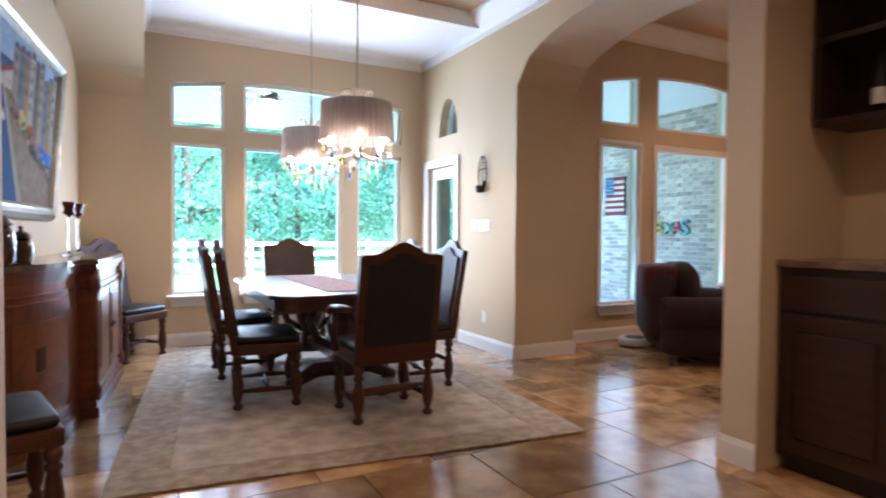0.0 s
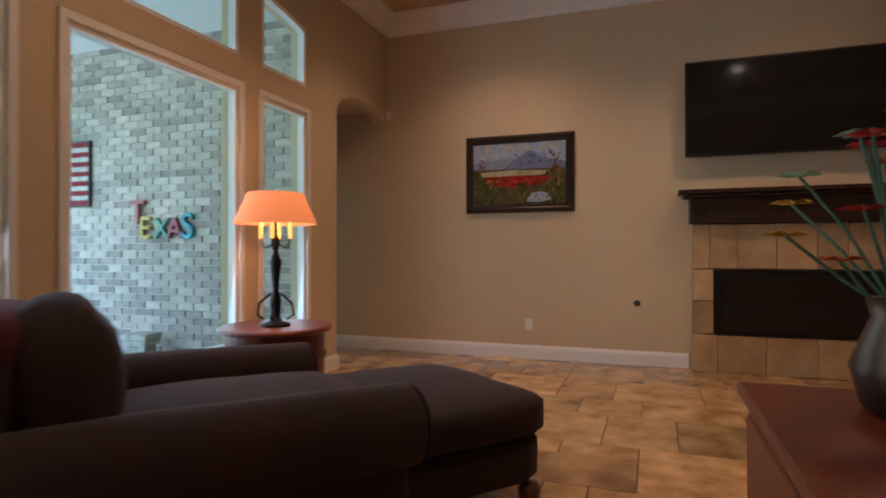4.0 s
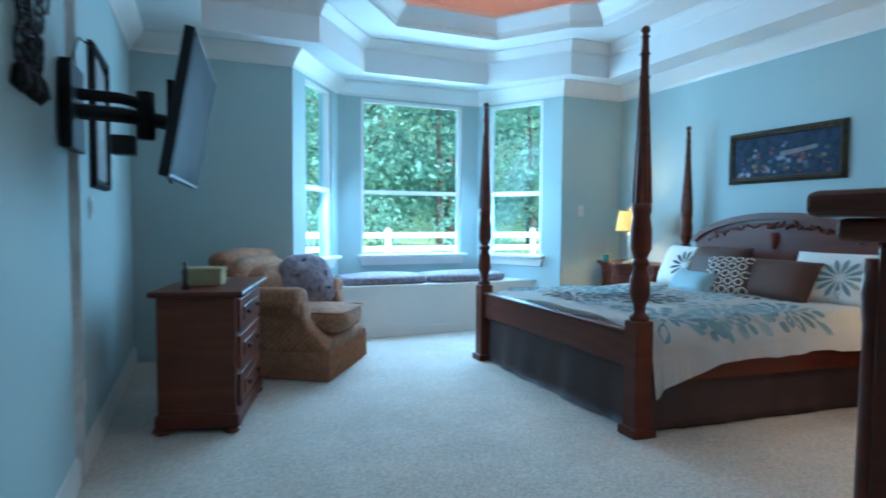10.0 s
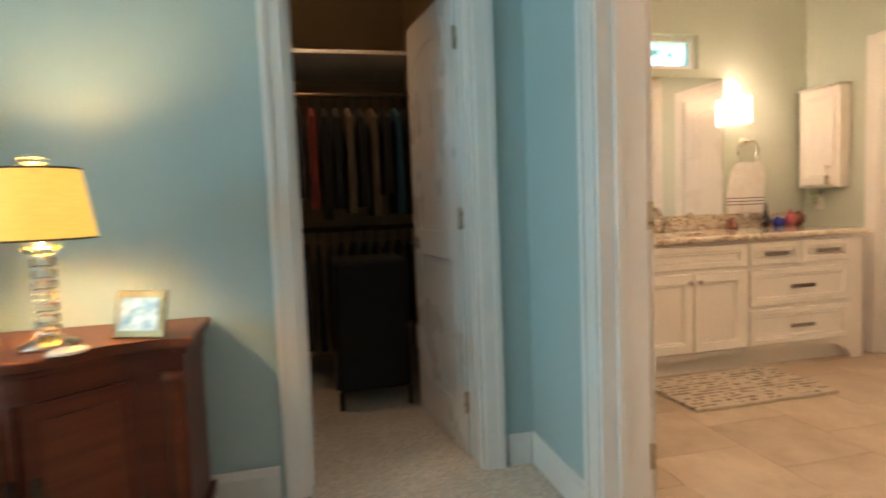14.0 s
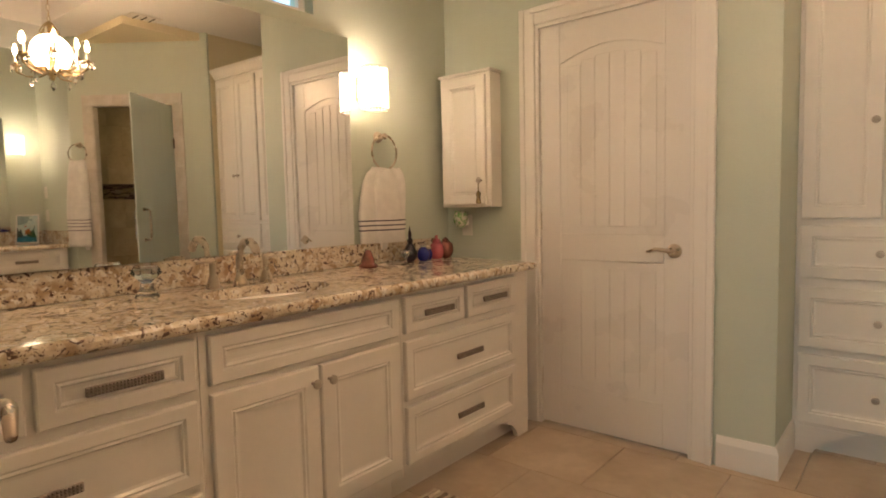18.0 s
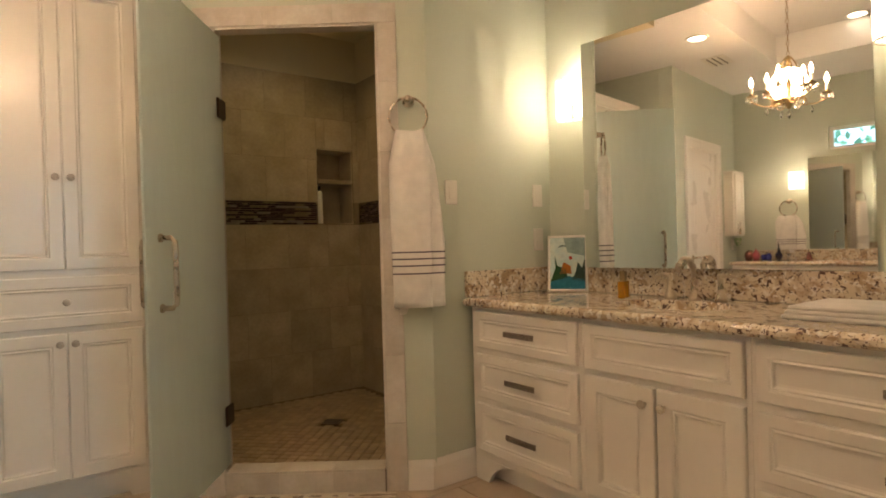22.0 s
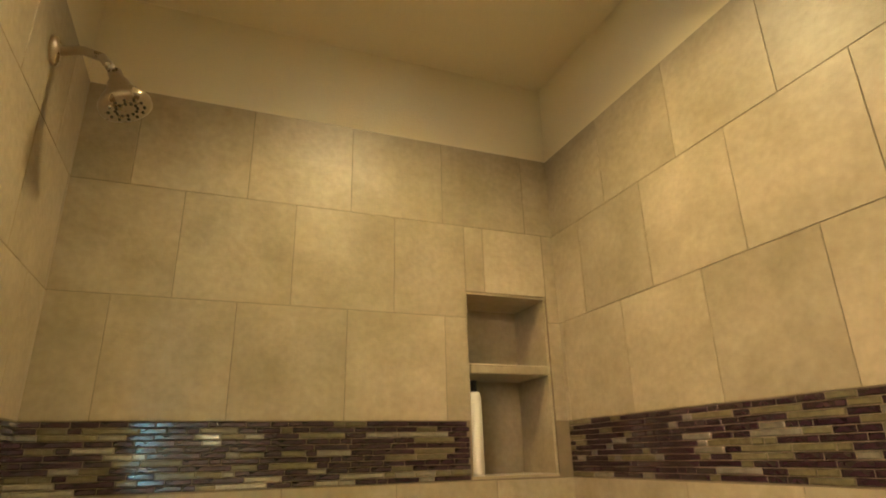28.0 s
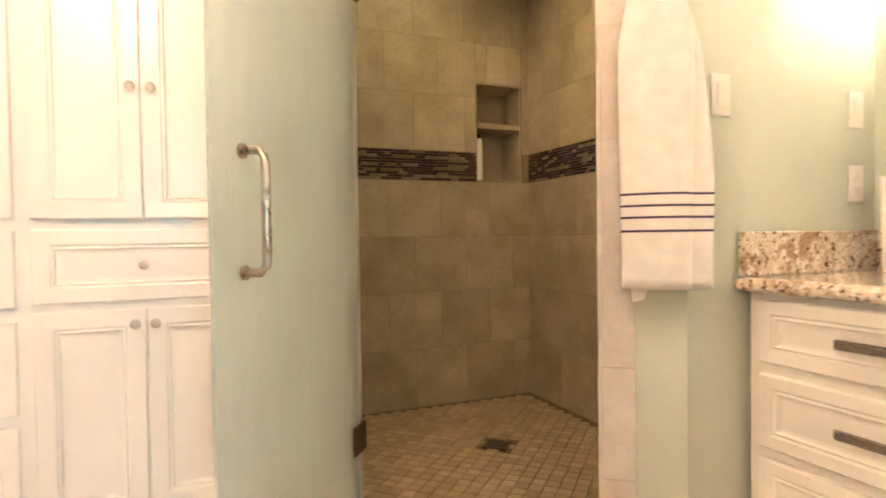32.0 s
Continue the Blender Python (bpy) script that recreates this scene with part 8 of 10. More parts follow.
for y in (-0.1, 0.02, 0.12):
    part("drop", lathe([(0.0, -0.05), (0.03, -0.02), (0.02, 0.03), (0.0, 0.06)], 8, 0.02, y), black_metal, ir)
# tall chest beside the door
tc_ = thing("tall_chest", "tall dark cherry chest of drawers by the bedroom door", "chest of drawers", pose(9.74, 6.075, 0.006))
part("body", box(-0.42, 0.42, 0.0, 0.355, 0.08, 1.12, 0.005), cherry, tc_)
part("cornice", box(-0.45, 0.45, 0.0, 0.385, 1.121, 1.148, 0.009, 3), cherry, tc_)
part("top", box(-0.48, 0.48, 0.0, 0.405, 1.149, 1.18, 0.012, 3), cherry, tc_)
part("base_moulding", box(-0.45, 0.45, 0.0, 0.385, 0.0, 0.09, 0.008, 2), cherry, tc_)
part("side_panel", box(-0.426, -0.4205, 0.06, 0.3, 0.16, 1.04, 0.003), cherry_side, tc_)
for x in (-0.40, 0.40):
    part("corner_post", lathe([(0.016, 0.1), (0.02, 0.14), (0.016, 0.18), (0.02, 0.6), (0.016, 1.02), (0.02, 1.06), (0.016, 1.1)], 12, x, 0.36), cherry, tc_, smooth=True)
for i in range(5):
    z = 0.12 + 0.198 * i
    d = part("drawer", box(-0.375, 0.375, 0.3555, 0.372, z, z + 0.18, 0.006), cherry_side, tc_)
    for x in (-0.2, 0.2):
        part("pull", tube([(x - 0.04, 0.373, z + 0.1), (x - 0.03, 0.395, z + 0.08), (x + 0.03, 0.395, z + 0.08), (x + 0.04, 0.373, z + 0.1)], 0.005, 6), bronze, d)


# ---- doors ----
def panel_door(name, label, m, w=0.8, h=2.02, beads=True, lever_side=1, hinge_pins=True, lever_mat=None):
    """A two-panel door with an arched upper panel and beaded grooves. Local x from the hinge, thickness along y."""
    d = thing(name, label, "door", m)
    d["kind"] = "structure"
    part("core", box(0.0, w, -0.0125, 0.0125, 0.012, h, 0.002), door_white, d)
    st, lock, top, bot = 0.11, (0.86, 0.99), 0.14, 0.22
    for s in (-1, 1):
        y0, y1 = sorted((s * 0.0126, s * 0.019))
        for x0, x1 in ((0.0, st), (w - st, w)):
            part("stile", box(x0, x1, y0, y1, 0.012, h, 0.003), door_white, d)
        part("bottom_rail", box(st, w - st, y0, y1, 0.012, bot, 0.003), door_white, d)
        part("lock_rail", box(st, w - st, y0, y1, lock[0], lock[1], 0.003), door_white, d)
        head = [(st + (w - 2 * st) * i / 12, h - top - 0.06 + 0.06 * math.sin(math.pi * i / 12)) for i in range(13)]
        part("top_rail", sheet(head + [(w - st, h), (st, h)], 1, y0, y1), door_white, d)
        yb = sorted((s * 0.0127, s * 0.0155))
        npl = 6
        pw_ = (w - 2 * st - 0.07) / npl
        for z0, z1 in ((bot + 0.035, lock[0] - 0.035), (lock[1] + 0.035, h - top - 0.09)):
            for i in range(npl):
                x0 = st + 0.035 + i * pw_
                part("bead_board", box(x0 + 0.002, x0 + pw_ - 0.002, yb[0], yb[1], z0, z1 + (0.045 * math.sin(math.pi * (i + 0.5) / npl) if z0 > 0.9 else 0), 0.002), door_white, d)
        lm = lever_mat or nickel
        xk = w - 0.065
        part("rose", lathe([(0.032, 0.0), (0.032, 0.006), (0.02, 0.012), (0.0, 0.012)], 18), lm, d)
        LAST[0].matrix_local = Matrix.Translation((xk, s * 0.019, 0.92)) @ Matrix.Rotation(radians(-90 * s), 4, "X")
        part("lever", tube([(xk, s * 0.03, 0.92), (xk, s * 0.055, 0.92), (xk - 0.03, s * 0.058, 0.924), (xk - 0.07, s * 0.058, 0.928), (xk - 0.11, s * 0.058, 0.915)], [0.009, 0.009, 0.009, 0.008, 0.006], 8), lm, d, "satin nickel lever", True)
    for z in (0.25, 1.05, 1.8):
        hg = part("hinge", box(-0.0035, 0.0015, -0.0175, 0.0175, z - 0.045, z + 0.045, 0.001), nickel, d)
        part("hinge_pin", lathe([(0.006, z - 0.048), (0.006, z + 0.048)], 8, -0.004, 0.022), nickel, d)
    return d


panel_door("door_2", "white two-panel bedroom door standing open", pose(8.145, 6.085, 0, 0, 0, 77), 0.79)
panel_door("door_3", "white bathroom door standing open against the wall", pose(12.272, 5.885, 0, 0, 0, -13), 0.78)
panel_door("door_4", "white closet door opened inward", pose(12.99, 6.30, 0, 0, 0, 6), 0.68)
panel_door("door_5", "closed white two-panel door of the water closet", pose(WD[1] - 0.02, 3.225, 0, 0, 0, 180), WD[1] - WD[0] - 0.04)

# ---- closet ----
cs_ = thing("closet_shelf", "white closet shelf with a hanging rod", "shelf", pose(0, 0, 0))
part("shelf", box(14.25, 15.04, 6.2, 8.45, 2.05, 2.075, 0.003), trim_white, cs_)
part("rod", tube([(14.4, 6.2, 1.83), (14.4, 8.45, 1.83)], 0.016, 8), bronze, cs_)
part("rod", tube([(14.4, 6.2, 0.98), (14.4, 8.45, 0.98)], 0.016, 8), bronze, cs_)
random.seed(17)
cols = [(0.02, 0.02, 0.025), (0.03, 0.025, 0.03), (0.012, 0.012, 0.016), (0.22, 0.03, 0.03), (0.10, 0.08, 0.07), (0.016, 0.016, 0.02), (0.14, 0.11, 0.08), (0.03, 0.04, 0.1), (0.02, 0.08, 0.14), (0.05, 0.03, 0.03)]
for row, (zt, h0) in enumerate(((1.80, 0.78), (0.95, 0.72))):
    for i in range(24):
        y = 6.28 + i * 0.075
        g = thing("hanging_garment", "dark garment on a hanger in the closet", "clothing", pose(14.4, y, zt), "clothes in the closet")
        w, hh = random.uniform(0.19, 0.24), h0 * random.uniform(0.75, 1.0)
        bm = bmesh.new()
        for a, b in (((-w, w), (-0.02, 0.02)),):
            hexa(bm, [(-w, -0.022, -hh), (w, -0.022, -hh), (w * 1.0, -0.016, -0.14), (-w, -0.016, -0.14)], [(-w, 0.022, -hh), (w, 0.022, -hh), (w, 0.016, -0.14), (-w, 0.016, -0.14)])
            hexa(bm, [(-w, -0.016, -0.139), (w, -0.016, -0.139), (0.05, -0.01, -0.06), (-0.05, -0.01, -0.06)], [(-w, 0.016, -0.139), (w, 0.016, -0.139), (0.05, 0.01, -0.06), (-0.05, 0.01, -0.06)])
        k = random.randrange(len(cols)) if row == 0 else random.choice((0, 1, 2, 4, 5, 9))
        part("cloth", bm, mat("garment_%d" % k, cols[k], 0.9, vary=0.2, scale=8, fine=120, bump=0.03), g)
        part("hanger_hook", tube([(0, 0, -0.06), (0, 0, -0.01), (0.015, 0, 0.012), (0, 0, 0.02), (-0.012, 0, 0.012)], 0.003, 5), black_metal, g)
hm = thing("laundry_hamper", "black fabric hamper on the closet floor", "hamper", pose(13.95, 6.62, 0.006))
part("bag", box(-0.2, 0.2, -0.2, 0.2, 0.1, 0.82, 0.02, 2), mat("black_canvas", (0.008, 0.008, 0.009), 0.9, vary=0.2, scale=8, fine=120, bump=0.03), hm)
for x in (-0.19, 0.19):
    for y in (-0.19, 0.19):
        part("leg", lathe([(0.012, 0.0), (0.012, 0.1)], 6, x, y), black_metal, hm)

# ---- bathroom ----
pull_dark = mat("jewelled_pewter", (0.36, 0.31, 0.27), 0.4, 0.85, vary=0.2, scale=120, fine=400, bump=0.03)
pull_silver = mat("jewelled_silver", (0.58, 0.52, 0.46), 0.4, 0.75, vary=0.15, scale=120, fine=400, bump=0.03)
porcelain = mat("white_porcelain", (0.82, 0.81, 0.78), 0.08, vary=0.01, scale=3, fine=20, bump=0, coat=0.5)
KNOB, BAR = [], []


def front(name, parent, face, u0, u1, z0, z1, rail=0.05, label=""):
    """A cabinet door or drawer front with a beaded frame round a sunk panel; it stands on local y = face."""
    bm = bmesh.new()
    prof = [(0, 0), (0, 0.016), (0.004, 0.02), (rail, 0.02), (rail + 0.006, 0.0145), (rail + 0.012, 0.0175), (rail + 0.018, 0.0105), (rail + 0.026, 0.009)]
    rings = [[bm.verts.new(p) for p in ((u0 + i, face + d, z0 + i), (u1 - i, face + d, z0 + i), (u1 - i, face + d, z1 - i), (u0 + i, face + d, z1 - i))] for i, d in prof]
    for a, b in zip(rings, rings[1:]):
        for k in range(4):
            bm.faces.new((a[k], a[(k + 1) % 4], b[(k + 1) % 4], b[k]))
    bm.faces.new(rings[-1])
    bm.faces.new(rings[0][::-1])
    return part(name, bm, cabinet_white, parent, label)


def shared(store, name, parent, make, material, at, label=""):
    """A repeat of a small fitting on shared mesh data."""
    if not store:
        ob = part(name, make(), material, parent, label)
        store.append(ob.data)
    else:
        ob = new(name, store[0])
        ob.parent = parent
        if label:
            ob["label"] = label
    ob.matrix_local = at
    return ob


def knob_mesh():
    bm = lathe([(0.006, 0.0), (0.005, 0.012), (0.011, 0.018), (0.016, 0.024), (0.015, 0.03), (0.008, 0.034), (0.0, 0.035)], 10)
    return bm


def bar_mesh():
    bm = box(-0.09, 0.09, 0.012, 0.02, -0.012, 0.012, 0.002)
    for x in (-0.07, 0.07):
        box(x - 0.005, x + 0.005, 0.0, 0.0125, -0.005, 0.005, bm=bm)
    for i in range(22):
        for j in range(3):
            x, z = -0.0845 + 0.00805 * i, -0.0075 + 0.0075 * j
            vs = [bm.verts.new(p) for p in ((x - 0.0035, 0.0199, z - 0.0033), (x + 0.0035, 0.0199, z - 0.0033), (x + 0.0035, 0.0199, z + 0.0033), (x - 0.0035, 0.0199, z + 0.0033), (x, 0.0245, z))]
            for k in range(4):
                bm.faces.new((vs[k], vs[(k + 1) % 4], vs[4]))
    return bm


def knob(parent, u, face, z):
    shared(KNOB, "knob", parent, knob_mesh, pull_silver, Matrix.Translation((u, face + 0.0195, z)) @ Matrix.Rotation(radians(-90), 4, "X"), "jewelled silver knob")


def bar(parent, u, face, z):
    shared(BAR, "pull_bar", parent, bar_mesh, pull_dark, Matrix.Translation((u, face + 0.0195, z)), "bar pull set with small crystals")


def unit(m, u0, u1, depth, label, fronts, feet=(0, 0)):
    """A vanity base cabinet: fronts are (name, ua, ub, za, zb, pull)."""
    c = thing("vanity_cabinet", label, "cabinet", m, "vanity cabinets")
    part("body", box(u0, u1, 0.02, depth, 0.11, 0.818), cabinet_white, c)
    part("toe_kick", box(u0, u1, 0.02, depth - 0.07, 0.0, 0.109), cabinet_white, c)
    prof = lambda a, s: [(a, 0.11), (a, 0.0), (a + s * 0.09, 0.0), (a + s * 0.11, 0.04), (a + s * 0.15, 0.075), (a + s * 0.24, 0.109)]
    for a, s, on in ((u0, 1, feet[0]), (u1, -1, feet[1])):
        if on:
            part("bracket_foot", sheet(prof(a, s), 1, depth - 0.025, depth), cabinet_white, c)
    for name, ua, ub, za, zb, pull in fronts:
        f = front(name, c, depth, ua, ub, za, zb, 0.035 if name != "cabinet_door" else 0.055)
        if pull == "bar":
            bar(f, (ua + ub) / 2, depth, (za + zb) / 2)
        elif pull:
            knob(f, pull[0], depth, pull[1])
    return c


def worktop(m, u0, u1, depth, su, sd, label, back_to, sides=(0, 0)):
    """A granite top with an oval cut-out, a rounded front edge and an upstand."""
    t = thing("granite_countertop", label, "countertop", m)
    bm = bmesh.new()
    rx, ry, z0, z1 = 0.235, 0.165, 0.82, 0.86
    ang = sorted([2 * math.pi * i / 40 for i in range(40)] + [math.atan2(y - sd, x - su) % (2 * math.pi) for x in (u0, u1) for y in (0.002, depth)])

    def edge(a, inset):
        c, s = math.cos(a), math.sin(a)
        k = min(((u1 - inset if c > 0 else u0 + inset) - su) / c if abs(c) > 1e-6 else 99, ((depth - inset if s > 0 else 0.002 + inset) - sd) / s if abs(s) > 1e-6 else 99)
        return su + k * c, sd + k * s
    rings = []
    for kind, z in (("in", z0), ("in", z1), (0.014, z1), (0.004, z1 - 0.006), (0.0, z1 - 0.014), (0.0, z0 + 0.012), (0.006, z0 + 0.003), (0.014, z0)):
        rings.append([bm.verts.new((su + rx * math.cos(a), sd + ry * math.sin(a), z) if kind == "in" else (*edge(a, kind), z)) for a in ang])
    rings.append(rings[0])
    n = len(ang)
    for a, b in zip(rings, rings[1:]):
        for i in range(n):
            bm.faces.new((a[i], a[(i + 1) % n], b[(i + 1) % n], b[i]))
    part("slab", bm, granite, t, "polished speckled granite slab", False)
    part("backsplash", box(u0, u1, 0.002, 0.022, z1 + 0.001, back_to, 0.003), granite, t)
    for a, b, on in ((u0, u0 + 0.02, sides[0]), (u1 - 0.02, u1, sides[1])):
        if on:
            part("side_splash", box(a, b, 0.023, depth - 0.012, z1 + 0.001, back_to, 0.003), granite, t)
    s = thing("sink_basin", "white oval porcelain basin set under the granite top", "sink", m @ Matrix.Translation((su, sd, 0)), "bath basins")
    part("bowl", lathe([(0.245, 0.812), (0.245, 0.819), (0.228, 0.819), (0.215, 0.78), (0.17, 0.72), (0.08, 0.69), (0.02, 0.687), (0.02, 0.675), (0.09, 0.678), (0.19, 0.715), (0.235, 0.79)], 32, squash=0.7), porcelain, s, smooth=True)
    part("drain", lathe([(0.024, 0.6875), (0.022, 0.691), (0.0, 0.691)], 14), nickel, s)
    return t


def faucet(m):
    f = thing("faucet", "brushed nickel widespread faucet with two lever handles", "faucet", m, "bath faucets")
    part("base", lathe([(0.028, 0.0), (0.026, 0.012), (0.018, 0.03), (0.014, 0.06)], 16), nickel, f, smooth=True)
    part("spout", tube([(0, 0, 0.05), (0, 0.0, 0.1), (0, 0.012, 0.14), (0, 0.04, 0.165), (0, 0.075, 0.165), (0, 0.105, 0.145), (0, 0.118, 0.12)], [0.014, 0.0135, 0.014, 0.0155, 0.0165, 0.0165, 0.015], 12), nickel, f, smooth=True)
    for s in (-1, 1):
        part("handle_base", lathe([(0.026, 0.0), (0.023, 0.015), (0.012, 0.05), (0.011, 0.085), (0.013, 0.1), (0.0, 0.106)], 14, s * 0.11, 0.0), nickel, f, smooth=True)
        part("handle", tube([(s * 0.1, 0.0, 0.098), (s * 0.14, 0.004, 0.104), (s * 0.175, 0.008, 0.098)], [0.011, 0.0085, 0.005], 8), nickel, f, smooth=True)
    return f


def sconce(m):
    """Wall sconce: two tiers of crystal rods round a lit bulb."""
    s = thing("crystal_sconce", "lit wall sconce of clear crystal rods on a nickel bracket", "sconce", m, "bath sconces")
    part("back_plate", box(-0.045, 0.045, 0.001, 0.012, -0.06, 0.06, 0.003), nickel, s)
    part("arm", tube([(0, 0.012, 0.0), (0, 0.05, 0.0)], 0.008, 8), nickel, s)
    for z in (-0.1, 0.096):
        part("ring", tube([(0.064 * math.cos(2 * math.pi * i / 24), 0.082 + 0.064 * math.sin(2 * math.pi * i / 24), z) for i in range(25)], 0.003, 6), nickel, s)
    rng = random.Random(6)
    for k in range(26):
        for tier, (z0, z1) in enumerate(((-0.094, -0.002), (0.002, 0.092))):
            a = 2 * math.pi * (k + 0.5 * tier + rng.uniform(-0.25, 0.25)) / 26
            prof, z = [(0.0009, z0)], z0
            while z < z1 - 0.006:
                h, r = min(rng.uniform(0.006, 0.012), z1 - z), rng.uniform(0.0028, 0.0058)
                prof += [(r, z + 0.4 * h), (r * 0.9, z + 0.6 * h), (0.0006, z + h)]
                z += h
            part("crystal_string", lathe(prof, 5, 0.064 * math.cos(a) + rng.uniform(-0.002, 0.002), 0.082 + 0.064 * math.sin(a)), sconce_glow, s)
    part("bulb", lathe([(0.0, -0.03), (0.014, -0.02), (0.016, 0.0), (0.009, 0.025), (0.0, 0.03)], 12, 0, 0.082), flame_glow, s, "lit bulb", True)
    return s


def towel_ring(m, drop=0.0):
    r = thing("towel_ring", "brushed nickel towel ring on the wall", "towel ring", m, "towel rings")
    part("rose", lathe([(0.028, 0.0), (0.028, 0.008), (0.018, 0.014), (0.012, 0.045), (0.016, 0.055), (0.0, 0.06)], 16), nickel, r, smooth=True)
    LAST[0].matrix_local = Matrix.Rotation(radians(-90), 4, "X")
    part("ring", tube([(0.085 * math.sin(2 * math.pi * i / 30), 0.048, -0.078 + 0.085 * math.cos(2 * math.pi * i / 30)) for i in range(31)], 0.0055, 8), nickel, r, smooth=True)
    return r


def hanging_towel(m, label, w, z0, z1, stripes, group="hanging towels", back=1):
    """A terry towel folded through a ring, front and back layer, with woven bands."""
    t = thing("hand_towel", label, "towel", m, group)

    def loop(z, side, grow=0.0):
        k = (z1 - z) / (z1 - z0)
        hw = w * (0.34 + 0.16 * min(1, k * 5) + 0.02 * math.sin(5 * k)) + grow
        d = (0.016 + 0.012 * min(1, k * 4)) + grow
        cx = side * (0.014 + 0.055 * min(1, k * 1.6)) if side else -0.012
        cy = 0.05 - (0.022 if side else -0.012) * (1 if k > 0.06 else 0.3)
        pts = []
        for i in range(28):
            a = 2 * math.pi * i / 28
            x = math.copysign(abs(math.cos(a)) ** 0.7, math.cos(a)) * hw
            y = math.copysign(abs(math.sin(a)) ** 0.8, math.sin(a)) * d
            y += 0.006 * math.sin(x * 34 + 2.2 * k + side) * min(1, k * 3) + (0.012 * math.sin(x * 60) * max(0, 1 - k * 5))
            pts.append((cx + x, cy + y, z - 0.012 * (1 - (x / hw) ** 2) * max(0, 1 - k * 8)))
        return pts
    for side, lo in ((0, z0), (back, z0 - 0.0)):
        bm = bmesh.new()
        zs = [z1 - (z1 - lo) * i / 26 for i in range(27)]
        rings = [[bm.verts.new(p) for p in loop(z, side)] for z in zs]
        for a, b in zip(rings, rings[1:]):
            for i in range(28):
                bm.faces.new((a[i], a[(i + 1) % 28], b[(i + 1) % 28], b[i]))
        bm.faces.new(rings[0])
        bm.faces.new(rings[-1][::-1])
        part("front_fold" if not side else "back_fold", bm, towel_white, t, smooth=True)
        for zz in stripes:
            bm = bmesh.new()
            rr = [[bm.verts.new(p) for p in loop(z, side, 0.0012)] for z in (zz + 0.003, zz - 0.003)]
            for i in range(28):
                bm.faces.new((rr[0][i], rr[0][(i + 1) % 28], rr[1][(i + 1) % 28], rr[1][i]))
            part("woven_band", bm, towel_stripe, t, "dark navy woven band")
    part("hem_corner", hexa_bm([(0.0, 0.045, z0 + 0.02), (w * 0.3, 0.045, z0 + 0.02), (w * 0.26, 0.045, z0 - 0.035), (0.02, 0.045, z0 - 0.03)], [(0.0, 0.058, z0 + 0.02), (w * 0.3, 0.058, z0 + 0.02), (w * 0.26, 0.058, z0 - 0.035), (0.02, 0.058, z0 - 0.03)]), towel_white, t)
    return t


def hexa_bm(a, b):
    bm = bmesh.new()
    hexa(bm, a, b)
    return bm


# first vanity along the east wall
V1 = Matrix.Translation((BX1, 0, 0)) @ Matrix.Rotation(radians(90), 4, "Z")
dp = 0.61
unit(V1, 3.40, 4.30, dp, "white drawer cabinet with bracket foot under the granite top", [("drawer", 3.53, 3.905, 0.66, 0.80, "bar"), ("drawer", 3.925, 4.29, 0.66, 0.80, "bar"), ("drawer", 3.53, 4.29, 0.40, 0.63, "bar"), ("drawer", 3.53, 4.29, 0.15, 0.375, "bar")], (1, 0))
unit(V1, 4.302, 5.088, dp, "white sink cabinet with two doors under the granite top", [("false_front", 4.325, 5.065, 0.66, 0.80, None), ("cabinet_door", 4.325, 4.69, 0.15, 0.635, (4.662, 0.585)), ("cabinet_door", 4.70, 5.065, 0.15, 0.635, (4.728, 0.585))])
unit(V1, 5.09, 5.88, dp, "white drawer cabinet under the far end of the granite top", [("drawer", 5.105, 5.47, 0.66, 0.80, "bar"), ("drawer", 5.49, 5.86, 0.66, 0.80, (5.55, 0.73)), ("drawer", 5.105, 5.86, 0.40, 0.63, "bar"), ("drawer", 5.105, 5.86, 0.15, 0.375, "bar")])
worktop(V1, 3.38, 5.895, 0.66, 4.69, 0.35, "long speckled cream granite vanity top with backsplash", 0.965, (0, 1))
faucet(V1 @ Matrix.Translation((4.67, 0.14, 0.86)))


def wall_mirror(m, u0, u1, z0, z1, lean, label):
    """A frameless mirror on a wedge of backing; lean: how far it comes off the wall for each metre along it."""
    w = thing("wall_mirror", label, "mirror", m, "bath mirrors")
    off = lambda u, d: d + abs(lean) * ((u - u0) if lean > 0 else (u1 - u))
    quad = lambda d, g, flat=False: [(u, d if flat else off(u, d), z) for u, z in ((u0 + g, z0 + g), (u1 - g, z0 + g), (u1 - g, z1 - g), (u0 + g, z1 - g))]
    part("glass", hexa_bm(quad(0.012, 0), quad(0.008, 0)), mirror_glass, w)
    part("backing", hexa_bm(quad(0.0075, 0.005), quad(0.002, 0.005, True)), sage, w)
    return w


wall_mirror(V1, 3.985, 5.60, 0.967, 1.935, 0.021, "large frameless mirror above the granite backsplash")
sconce(V1 @ Matrix.Translation((3.89, 0.0, 1.705)))
sconce(V1 @ Matrix.Translation((5.72, 0.0, 1.705)))
towel_ring(V1 @ Matrix.Translation((3.80, 0.0, 1.49)))
hanging_towel(V1 @ Matrix.Translation((3.79, 0.0, 0.0)), "white terry hand towel with three navy bands on a ring", 0.2, 0.965, 1.34, (1.075, 1.052, 1.029))

# things on the first vanity
st = thing("crystal_stopper", "large clear faceted glass ornament on the vanity top", "ornament", pose(14.08, 5.03, 0.861))
part("base", lathe([(0.035, 0.0), (0.04, 0.008), (0.022, 0.035), (0.02, 0.05)], 8), crystal, st)
part("gem", lathe([(0.012, 0.05), (0.05, 0.085), (0.04, 0.105), (0.0, 0.106)], 8), crystal, st)


